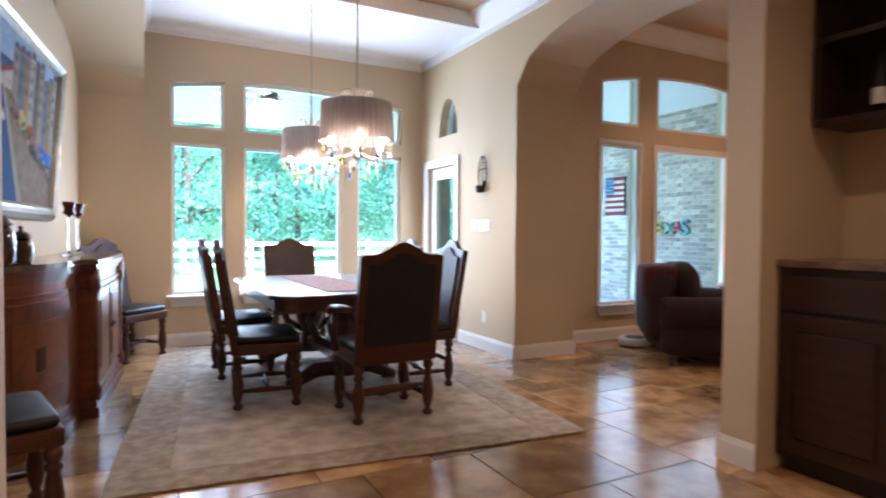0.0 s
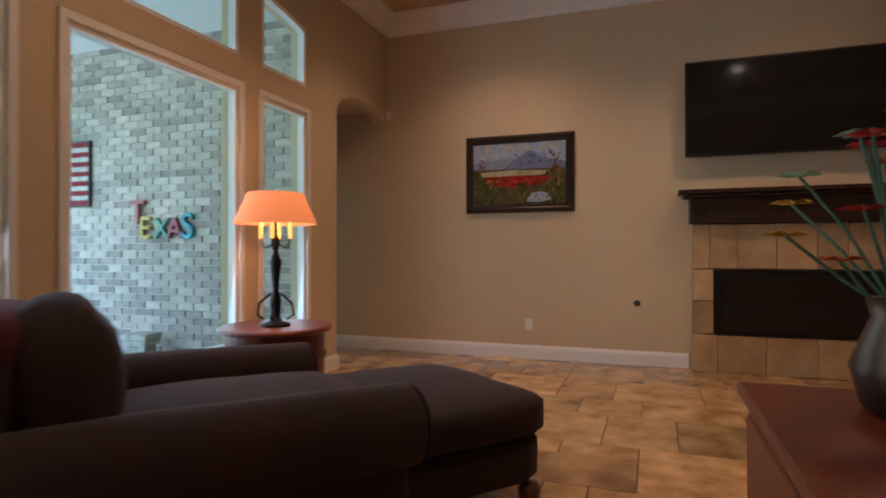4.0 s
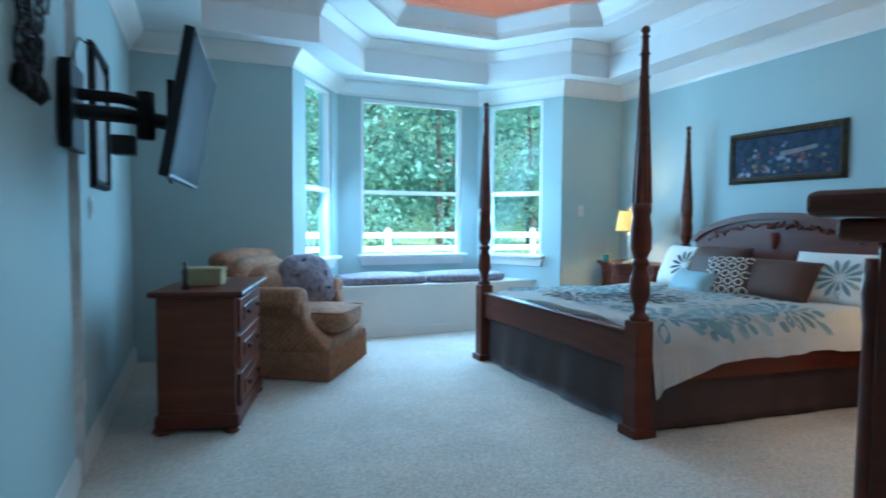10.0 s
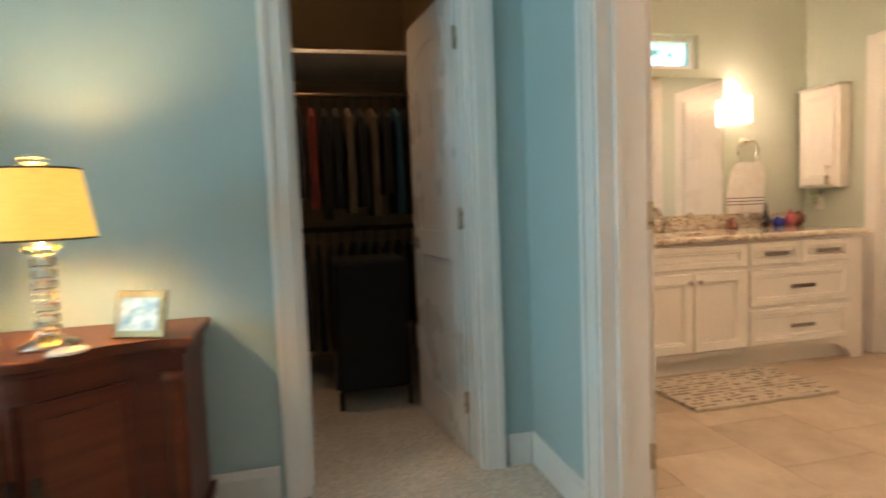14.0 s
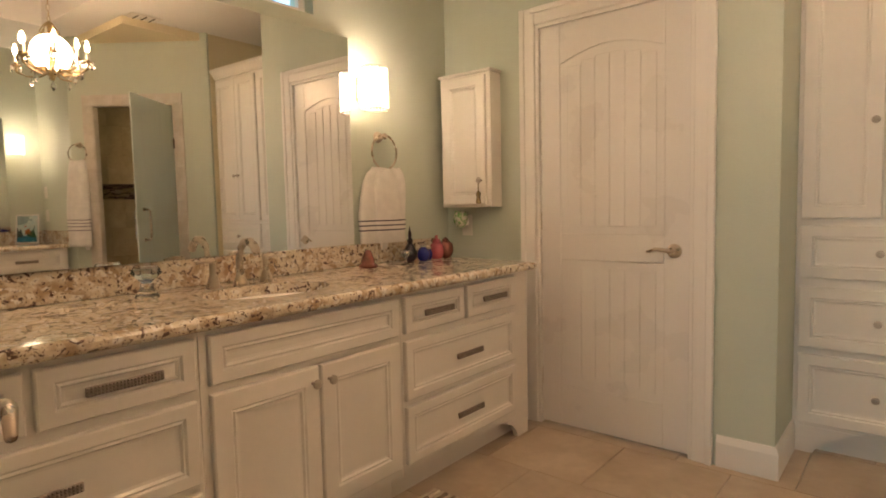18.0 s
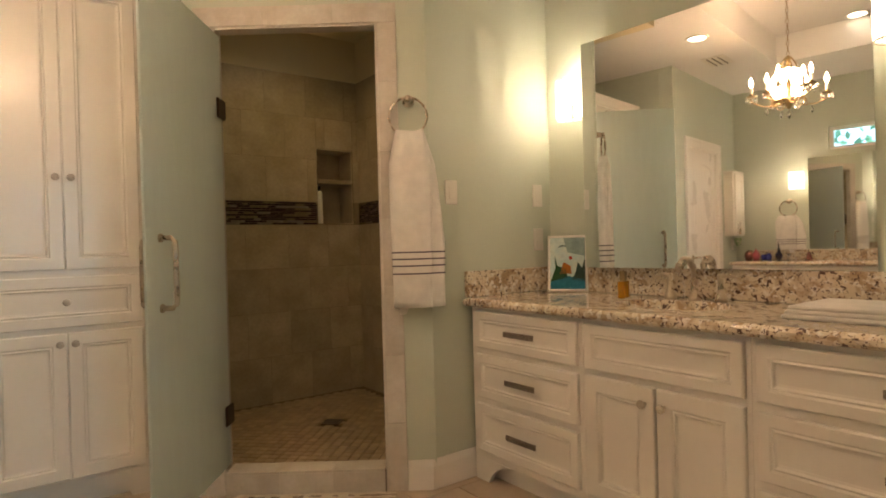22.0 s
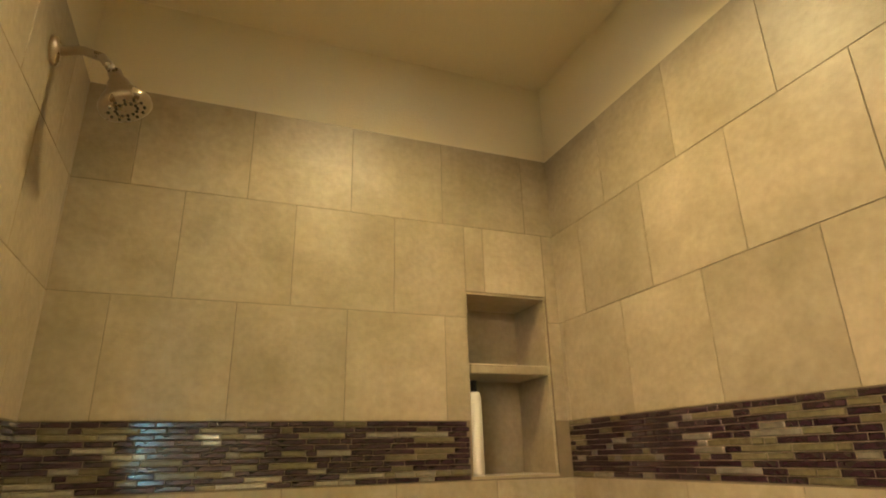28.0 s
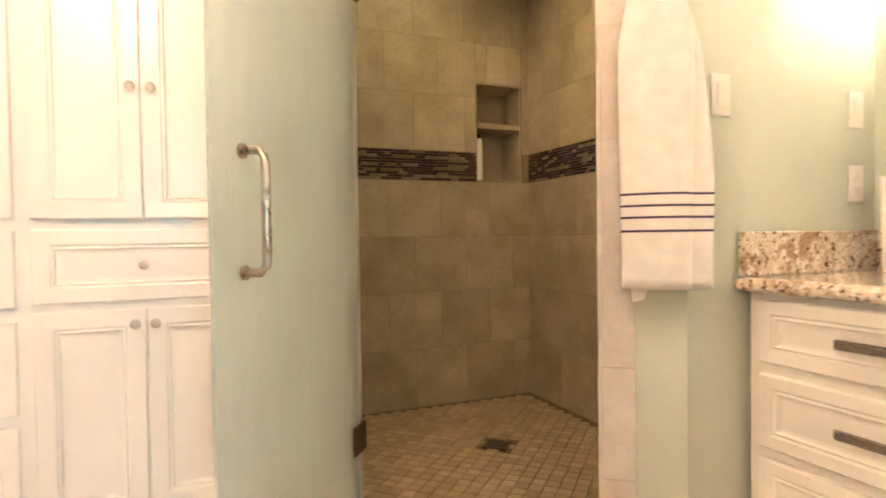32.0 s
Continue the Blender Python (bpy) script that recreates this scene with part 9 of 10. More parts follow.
def flask(label, x, y, prof, material, cap_prof, cap_mat, n=16):
    b = thing("perfume_bottle", label, "bottle", pose(x, y, 0.861), "bottles on the vanity")
    part("flask", lathe(prof, n), material, b, smooth=True)
    if cap_prof:
        part("stopper", lathe(cap_prof, n), cap_mat, b, smooth=True)
    return b


dark_gl = mat("black_violet_glass", (0.015, 0.01, 0.03), 0.08, vary=0.1, scale=20, fine=60, bump=0, coat=0.6)
cobalt = mat("cobalt_glass", (0.02, 0.03, 0.30), 0.06, vary=0.1, scale=20, fine=60, bump=0, coat=0.6)
pinkgl = mat("rose_glass", (0.55, 0.13, 0.16), 0.08, vary=0.1, scale=20, fine=60, bump=0, coat=0.6)
copper = mat("rose_copper_glaze", (0.34, 0.13, 0.10), 0.12, 0.6, vary=0.2, scale=30, fine=60, bump=0.005)
flask("small dark violet glass bottle with a tall pointed stopper", 14.13, 3.72, [(0.018, 0), (0.032, 0.02), (0.036, 0.05), (0.02, 0.085), (0.01, 0.1)], dark_gl, [(0.014, 0.1), (0.016, 0.11), (0.008, 0.125), (0.01, 0.14), (0.0, 0.185)], dark_gl)
flask("small cobalt blue glass bottle on the vanity top", 14.13, 3.62, [(0.025, 0), (0.033, 0.02), (0.03, 0.05), (0.014, 0.07)], cobalt, [(0.014, 0.07), (0.017, 0.085), (0.0, 0.1)], crystal)
flask("small patterned blue glass jar on the vanity top", 14.15, 3.565, [(0.022, 0), (0.028, 0.03), (0.02, 0.055)], cobalt, [(0.022, 0.056), (0.018, 0.07), (0.0, 0.078)], nickel)
flask("rose glass jar with a knob lid on the vanity top", 14.15, 3.49, [(0.03, 0), (0.04, 0.03), (0.036, 0.07), (0.022, 0.085)], pinkgl, [(0.024, 0.086), (0.02, 0.1), (0.007, 0.108), (0.009, 0.12), (0.0, 0.126)], pinkgl)
flask("round copper glazed jar on the vanity top", 14.15, 3.415, [(0.03, 0), (0.044, 0.03), (0.04, 0.075), (0.02, 0.09)], copper, [(0.021, 0.0905), (0.012, 0.105), (0.0, 0.11)], copper)
flask("small clear goblet with an amber rim on the vanity top", 14.06, 3.83, [(0.022, 0), (0.02, 0.004), (0.005, 0.01), (0.005, 0.03), (0.02, 0.045), (0.024, 0.07), (0.02, 0.07), (0.0, 0.045)], crystal, None, None)
fg = part("trinket_figure", lathe([(0.05, 0.0), (0.055, 0.008), (0.04, 0.02), (0.034, 0.045), (0.026, 0.06), (0.02, 0.075), (0.0, 0.085)], 12, squash=0.7), copper, None, "", True)
fg.matrix_world = pose(14.14, 4.0, 0.861)
tagged(fg, "small brown glazed trinket figure on the vanity top", "figurine")

# medicine cabinet with a tassel, plates beside it
mc = thing("medicine_cabinet", "white wall cabinet with one panelled door and a hanging tassel", "cabinet", pose(0, BY0, 0))
part("body", box(13.885, 14.215, 0.001, 0.10, 1.13, 1.83, 0.003), cabinet_white, mc)
part("crown", box(13.875, 14.225, 0.001, 0.115, 1.831, 1.845, 0.004), cabinet_white, mc)
f_ = front("cabinet_door", mc, 0.10, 13.91, 14.19, 1.145, 1.815, 0.05)
knob(f_, 13.935, 0.10, 1.27)
part("tassel", lathe([(0.002, 1.26), (0.003, 1.215), (0.012, 1.205), (0.013, 1.19), (0.009, 1.186), (0.014, 1.15), (0.011, 1.148)], 12, 13.935, 0.148), gold_leaf, mc, "gold tassel on a cord")
plate(1, BY0, 1, 14.12, 1.03, "outlet")
nl = thing("night_light", "small night light with a leafy green glass shade", "night light", pose(14.12, BY0 + 0.0105, 1.05))
part("plug", box(-0.02, 0.02, 0.0, 0.03, -0.02, 0.02, 0.004), plate_white, nl)
part("shade", lathe([(0.02, -0.03), (0.04, 0.0), (0.042, 0.04), (0.03, 0.06)], 12, 0, 0.055), mat("leaf_glass", (0.10, 0.26, 0.08), 0.2, vary=0.4, scale=60, fine=140, bump=0.01, second=(0.5, 0.48, 0.4), mix=0.2), nl, "glass shade with painted leaves", True)

# second vanity along the west wall
V2 = Matrix.Translation((BX0, 0, 0)) @ Matrix.Rotation(radians(-90), 4, "Z")
dq = 0.575
unit(V2, -4.395, -3.725, dq, "white three-drawer cabinet with bracket foot under the granite top", [("drawer", -4.375, -3.765, 0.63, 0.80, "bar"), ("drawer", -4.375, -3.765, 0.40, 0.60, "bar"), ("drawer", -4.375, -3.765, 0.15, 0.37, "bar")], (0, 1))
unit(V2, -5.03, -4.397, dq, "white sink cabinet with two doors and jewelled knobs", [("false_front", -5.015, -4.415, 0.63, 0.80, None), ("cabinet_door", -5.015, -4.72, 0.15, 0.605, (-4.752, 0.55)), ("cabinet_door", -4.71, -4.415, 0.15, 0.605, (-4.678, 0.55))])
unit(V2, -5.88, -5.032, dq, "white drawer cabinet at the far end of the second vanity", [("drawer", -5.86, -5.05, 0.63, 0.80, "bar"), ("drawer", -5.86, -5.05, 0.40, 0.60, "bar"), ("drawer", -5.86, -5.05, 0.15, 0.37, "bar")])
worktop(V2, -5.895, -3.71, 0.62, -4.60, 0.29, "speckled cream granite vanity top with splashes on two walls", 0.985, (0, 1))
faucet(V2 @ Matrix.Translation((-4.58, 0.1, 0.86)))
wall_mirror(V2, -5.18, -4.03, 0.987, 2.06, 0.083, "frameless mirror above the second vanity, set slightly out of true")
sconce(V2 @ Matrix.Translation((-3.93, 0.0, 1.82)))
sconce(V2 @ Matrix.Translation((-5.27, 0.0, 1.82)))
pc = thing("easel_print", "small framed fantasy landscape print leaning on the vanity top", "picture", pose(9.595, 3.90, 0.862, 0, 0, 128) @ pose(0, 0, 0, -12, 0, 0))
picture_frame(pc, 0.2, 0.29, 0.014, trim_white, 0.012)
dab(pc, "print", [(-0.086, 0.014), (0.086, 0.014), (0.086, 0.276), (-0.086, 0.276)], 0.008, paint("print_sky", (0.6, 0.66, 0.6), (0.35, 0.55, 0.6)))
for nm, poly, c in (("painted_cloud", [(0.0, 0.2), (0.086, 0.18), (0.086, 0.276), (-0.02, 0.276)], (0.30, 0.42, 0.42)), ("painted_lake", [(-0.086, 0.014), (0.086, 0.014), (0.086, 0.06), (0.0, 0.08), (-0.086, 0.05)], (0.03, 0.2, 0.3)), ("painted_trees", [(-0.086, 0.05), (-0.06, 0.12), (-0.065, 0.19), (-0.05, 0.13), (-0.01, 0.12), (0.0, 0.07)], (0.03, 0.09, 0.04)), ("painted_forest", [(0.02, 0.06), (0.086, 0.05), (0.086, 0.17), (0.07, 0.12), (0.05, 0.15), (0.04, 0.1)], (0.04, 0.07, 0.06)), ("painted_house", [(-0.04, 0.09), (0.02, 0.09), (0.015, 0.13), (-0.02, 0.15)], (0.45, 0.16, 0.04)), ("painted_balloon", [(0.01, 0.16), (0.024, 0.166), (0.02, 0.18), (0.006, 0.178)], (0.5, 0.06, 0.04)), ("painted_arch", [(-0.05, 0.225), (-0.03, 0.24), (0.0, 0.235), (0.005, 0.225), (-0.02, 0.232)], (0.15, 0.22, 0.22))):
    dab(pc, nm, poly, 0.009, paint("pr_" + nm, c))
ab = thing("perfume_bottle", "square amber perfume bottle with a gold cap", "bottle", pose(9.70, 4.31, 0.861, 0, 0, 15))
part("flask", box(-0.032, 0.032, -0.016, 0.016, 0.0, 0.075, 0.006, 2), mat("amber_perfume", (0.62, 0.30, 0.02), 0.06, vary=0.1, scale=10, fine=30, bump=0, trans=0.5, ior=1.4), ab)
part("cap", box(-0.014, 0.014, -0.012, 0.012, 0.076, 0.118, 0.003, 2), gold_leaf, ab, "ribbed gold cap")
ft = thing("folded_towel", "folded white towel lying on the granite top", "towel", pose(9.80, 5.22, 0.861))
for k in range(3):
    part("fold", box(-0.15, 0.15, -0.16 + 0.01 * k, 0.16, 0.014 * k, 0.0135 + 0.014 * k, 0.006, 2), towel_white, ft)

# switches, outlet, towel by the shower
plate(1, 3.705, 1, 10.17, 1.36, "switch")
plate(1, 3.705, 1, 9.6, 1.36, "switch")
plate(1, 3.705, 1, 9.6, 1.13, "outlet")
towel_ring(DM @ Matrix.Translation((0.065, 0.0, 1.77)))
hanging_towel(DM @ Matrix.Translation((0.075, 0.0, 0.0)), "long white bath towel with four navy bands on a ring", 0.18, 0.84, 1.635, (1.085, 1.055, 1.025, 0.99), back=-1)

# linen cabinet
LC = pose(0, 2.26, 0)
fy = 0.61
lc = thing("linen_cabinet", "tall white built-in linen cabinet with doors and drawers", "cabinet", LC)
part("body", box(11.34, 12.578, 0.002, fy, 0.12, 2.36), cabinet_white, lc)
part("toe_kick", box(11.34, 12.578, 0.002, fy - 0.06, 0.0, 0.119), cabinet_white, lc)
for a, s in ((11.34, 1), (12.578, -1)):
    part("bracket_foot", sheet([(a, 0.119), (a, 0.0), (a + s * 0.08, 0.0), (a + s * 0.1, 0.035), (a + s * 0.14, 0.07), (a + s * 0.26, 0.119)], 1, fy - 0.03, fy), cabinet_white, lc)
part("crown", moulding([(0.0, 0.0), (0.012, 0.0), (0.018, 0.02), (0.05, 0.06), (0.055, 0.085), (0.0, 0.085)], [(11.335, fy, 2.335), (12.578, fy, 2.335)], up=1.0), cabinet_white, lc)
for ua, um, ub in ((11.36, 11.655, 11.95), (11.99, 12.275, 12.56)):
    for a, b, kx in ((ua, um - 0.002, um - 0.028), (um + 0.002, ub, um + 0.028)):
        knob(front("cabinet_door", lc, fy, a, b, 1.05, 2.31, 0.05), kx, fy, 1.45)
for za, zb in ((0.79, 1.02), (0.48, 0.75), (0.14, 0.45)):
    knob(front("drawer", lc, fy, 11.99, 12.56, za, zb, 0.045), 12.275, fy, (za + zb) / 2)
knob(front("drawer", lc, fy, 11.36, 11.95, 0.80, 1.02, 0.045), 11.655, fy, 0.91)
for a, b, kx in ((11.36, 11.653, 11.627), (11.657, 11.95, 11.683)):
    knob(front("cabinet_door", lc, fy, a, b, 0.14, 0.775, 0.05), kx, fy, 0.73)

# mats
mat_yarn = mat("cream_cotton_yarn", (0.62, 0.56, 0.47), 1.0, vary=0.15, scale=30, fine=220, bump=0.1, second=(0.5, 0.43, 0.34), mix=0.5)
mat_dark = mat("brown_fleck_yarn", (0.36, 0.29, 0.24), 1.0, vary=0.2, scale=30, fine=220, bump=0.1)


def bath_mat(m, label, lx, ly, seed):
    t = thing("bath_mat", label, "bath mat", m, "bath mats")
    part("backing", box(0.0, lx, 0.0, ly, 0.001, 0.006), mat_yarn, t)
    random.seed(seed)
    light, dark = bmesh.new(), bmesh.new()
    n = int(ly / 0.02)
    for i in range(n):
        y = (i + 0.5) * ly / n
        x = 0.0
        while x < lx - 0.01:
            d = random.uniform(0.015, 0.05)
            isd = i % 2 == 1 and random.random() < 0.72
            e = min(lx, x + (d * 0.5 if isd else d))
            r = 0.0095 + random.uniform(-0.001, 0.002)
            tube([(x, y, 0.0065 + r * 0.6), (e, y, 0.0065 + r * 0.6)], r, 6, dark if isd else light)
            x = e
    part("cream_loops", light, mat_yarn, t, "cream looped yarn rows")
    part("dark_flecks", dark, mat_dark, t, "dark brown flecks")
    return t


bath_mat(pose(13.62, 4.17, 0.0, 0, 0, 90), "cream striped bath mat with brown flecks before the vanity", 0.9, 0.5, 3)
bath_mat(DM @ Matrix.Translation((0.16, 0.06, 0.0)), "cream striped bath mat with brown flecks before the shower", 0.72, 0.46, 4)

# chandelier of the bathroom
bch = thing("crystal_chandelier", "gilt chandelier with candle bulbs and clear crystal drops", "chandelier", pose(11.87, 4.38, 2.0))
part("stem", lathe([(0.0, 0.02), (0.014, 0.03), (0.02, 0.05), (0.035, 0.075), (0.02, 0.1), (0.012, 0.16), (0.022, 0.2), (0.012, 0.24), (0.012, 0.36), (0.02, 0.38), (0.008, 0.41)], 14), gold_leaf, bch, smooth=True)
for i in range(15):
    z = 0.42 + i * 0.0395
    rr = [(0.009 * math.sin(2 * math.pi * k / 10), 0.022 * math.cos(2 * math.pi * k / 10)) for k in range(11)]
    part("chain_link", tube([(a if i % 2 else 0, 0 if i % 2 else a, z + b) for a, b in rr], 0.0025, 5), gold_leaf, bch)
part("canopy", lathe([(0.0, 0.955), (0.03, 0.965), (0.06, 0.99), (0.062, 0.999)], 18), gold_leaf, bch)
drop_data = []


def drop(parent, x, y, z, s=1.0):
    shared(drop_data, "crystal_drop", parent, lambda: lathe([(0.0, -0.045), (0.011, -0.026), (0.009, -0.014), (0.002, -0.008), (0.005, -0.004), (0.0, 0.0)], 6), crystal, Matrix.Translation((x, y, z)) @ Matrix.Scale(s, 4))


for k in range(8):
    a = 2 * math.pi * k / 8 + 0.2
    ca, sa = math.cos(a), math.sin(a)
    lift = 0.0 if k % 2 else 0.05
    R8 = 0.25 if k % 2 else 0.15
    P = lambda r, z: (r * ca, r * sa, z)
    part("arm", tube([P(0.015, 0.08), P(R8 * 0.35, 0.05 + lift), P(R8 * 0.7, 0.055 + lift), P(R8, 0.09 + lift), P(R8 + 0.004, 0.12 + lift)], 0.006, 6), gold_leaf, bch, smooth=True)
    part("bobeche", lathe([(0.012, 0.12 + lift), (0.032, 0.128 + lift), (0.034, 0.133 + lift), (0.011, 0.135 + lift), (0.012, 0.15 + lift)], 12, R8 * ca, R8 * sa), gold_leaf, bch)
    part("candle_sleeve", lathe([(0.0095, 0.15 + lift), (0.0095, 0.2 + lift)], 10, R8 * ca, R8 * sa), plate_white, bch, "white candle sleeve")
    part("bulb", lathe([(0.007, 0.2 + lift), (0.014, 0.222 + lift), (0.011, 0.245 + lift), (0.003, 0.27 + lift), (0.0, 0.275 + lift)], 10, R8 * ca, R8 * sa), flame_glow, bch, "lit flame-shaped bulb", True)
    for j in range(4):
        b = a + math.pi * j / 2
        drop(bch, R8 * ca + 0.032 * math.cos(b), R8 * sa + 0.032 * math.sin(b), 0.128 + lift, 1.0)
    drop(bch, 0.6 * R8 * ca, 0.6 * R8 * sa, 0.045 + lift, 1.3)
    part("leaf", tube([P(0.02, 0.06), P(0.06, 0.1), P(0.1, 0.09), P(0.12, 0.06)], [0.004, 0.013, 0.009, 0.002], 5), gold_leaf, bch)
    part("crown_scroll", tube([P(0.012, 0.26), P(0.05, 0.3), P(0.055, 0.34), P(0.03, 0.38), P(0.014, 0.4)], 0.004, 5), gold_leaf, bch)
    for j in range(6):
        q = j / 5
        drop(bch, ca * (0.05 + (R8 - 0.05) * q), sa * (0.05 + (R8 - 0.05) * q), 0.30 - 0.14 * q - 0.06 * math.sin(math.pi * q) + lift * q, 0.6)
drop(bch, 0, 0, 0.025, 1.6)
for x, y in ((13.2, 4.6), (10.7, 4.9)):
    can_light(x, y, 3.0 if 10.5 < x < 13.3 and 3.95 < y < 5.6 else 2.75)
can_light(12.0, 3.7, 2.75)
vent(12.75, 3.6, 2.75, 0.3, 0.2)
vent(11.3, 3.5, 2.75, 0.25, 0.25)

# ---- shower ----
gd = thing("shower_door", "open frosted rain-glass shower door with nickel pull", "door", Matrix.Translation((11.052, 3.128, 0)) @ Matrix.Rotation(radians(54), 4, "Z"))
part("glass_panel", box(0.0, 0.72, -0.005, 0.005, 0.13, 2.1, 0.0015), frosted, gd)
for z in (0.36, 1.765):
    part("hinge", box(-0.035, 0.055, -0.014, 0.014, z - 0.045, z + 0.045, 0.004), bronze, gd, "bronze glass hinge")
for s in (-1, 1):
    part("pull_handle", tube([(0.62, s * 0.006, 1.165), (0.62, s * 0.045, 1.165), (0.62, s * 0.058, 1.152), (0.62, s * 0.06, 1.13), (0.62, s * 0.06, 0.95), (0.62, s * 0.058, 0.928), (0.62, s * 0.045, 0.915), (0.62, s * 0.006, 0.915)], 0.0095, 10), nickel, gd, "brushed nickel C-shaped pull", True)
    for z in (1.165, 0.915):
        w_ = part("washer", lathe([(0.016, 0.0), (0.016, 0.006), (0.0, 0.006)], 14), nickel, gd)
        w_.matrix_local = Matrix.Translation((0.62, s * 0.0055, z)) @ Matrix.Rotation(radians(-90 * s), 4, "X")
sh = thing("wall_shower", "brushed nickel shower head on a curved arm", "shower head", pose(SX1 - 0.012, 2.27, 2.215))
part("flange", lathe([(0.034, 0.0), (0.032, 0.008), (0.014, 0.016), (0.0, 0.016)], 18), nickel, sh, smooth=True)
LAST[0].matrix_local = Matrix.Rotation(radians(-90), 4, "Y")
part("arm", tube([(-0.01, 0.0, 0.0), (-0.06, 0.01, 0.008), (-0.1, 0.016, -0.005), (-0.13, 0.024, -0.045)], 0.0105, 10), nickel, sh, smooth=True)
hd = part("head", lathe([(0.0, 0.0), (0.014, 0.0), (0.015, -0.02), (0.022, -0.03), (0.026, -0.045), (0.048, -0.075), (0.054, -0.085), (0.054, -0.097), (0.046, -0.1), (0.0, -0.1)], 24), nickel, sh, smooth=True)
hd.matrix_local = Matrix.Translation((-0.129, 0.024, -0.04)) @ Matrix.Rotation(radians(22), 4, "Y") @ Matrix.Rotation(radians(3), 4, "X") @ Matrix.Scale(1.0, 4)
for k in range(24):
    a, r = 2 * math.pi * k / 12, 0.022 if k < 12 else 0.036
    nz = part("nozzle", lathe([(0.0035, -0.1), (0.003, -0.104), (0.0, -0.104)], 6, r * math.cos(a), r * math.sin(a)), black_plastic, hd)
vl = thing("shower_valve", "brushed nickel shower valve with lever handle", "shower valve", pose(SX1 - 0.012, 2.14, 1.2) @ Matrix.Scale(1.2, 4))
part("escutcheon", lathe([(0.08, 0.0), (0.078, 0.008), (0.03, 0.016), (0.024, 0.05), (0.0, 0.052)], 24), nickel, vl, smooth=True)
LAST[0].matrix_local = Matrix.Rotation(radians(-90), 4, "Y")
part("lever", tube([(-0.05, 0.0, 0.0), (-0.085, 0.01, 0.01), (-0.115, 0.03, 0.005), (-0.125, 0.045, -0.03), (-0.125, 0.05, -0.06)], [0.016, 0.014, 0.011, 0.009, 0.006], 10), nickel, vl, smooth=True)
wb = thing("shampoo_bottle", "tall white plastic bottle standing in the shower niche", "bottle", pose(10.012, SY0 - 0.035, 1.30))
part("bottle", lathe([(0.022, 0.0), (0.024, 0.01), (0.022, 0.22), (0.017, 0.24), (0.0, 0.242)], 16), plate_white, wb, smooth=True)
part("cap", lathe([(0.01, 0.242), (0.01, 0.275), (0.0, 0.277)], 12), black_plastic, wb)
dr = thing("floor_drain", "square dark metal floor drain in the shower mosaic", "drain", pose(10.29, 2.60, 0.047, 0, 0, 45))
part("frame", box(-0.055, 0.055, -0.055, 0.055, -0.005, 0.004, 0.001), bronze, dr)
for k in range(5):
    part("slot", box(-0.04, 0.04, -0.036 + 0.018 * k - 0.004, -0.036 + 0.018 * k + 0.004, 0.0045, 0.006), black_metal, dr)
can_light(10.35, 2.55, 2.68)
# ---- outdoors ----
def mesh_of(name, verts, faces, materials):
    me = bpy.data.meshes.new(name)
    me.from_pydata(verts, [], faces)
    for m_ in materials:
        me.materials.append(m_)
    me.update()
    return me


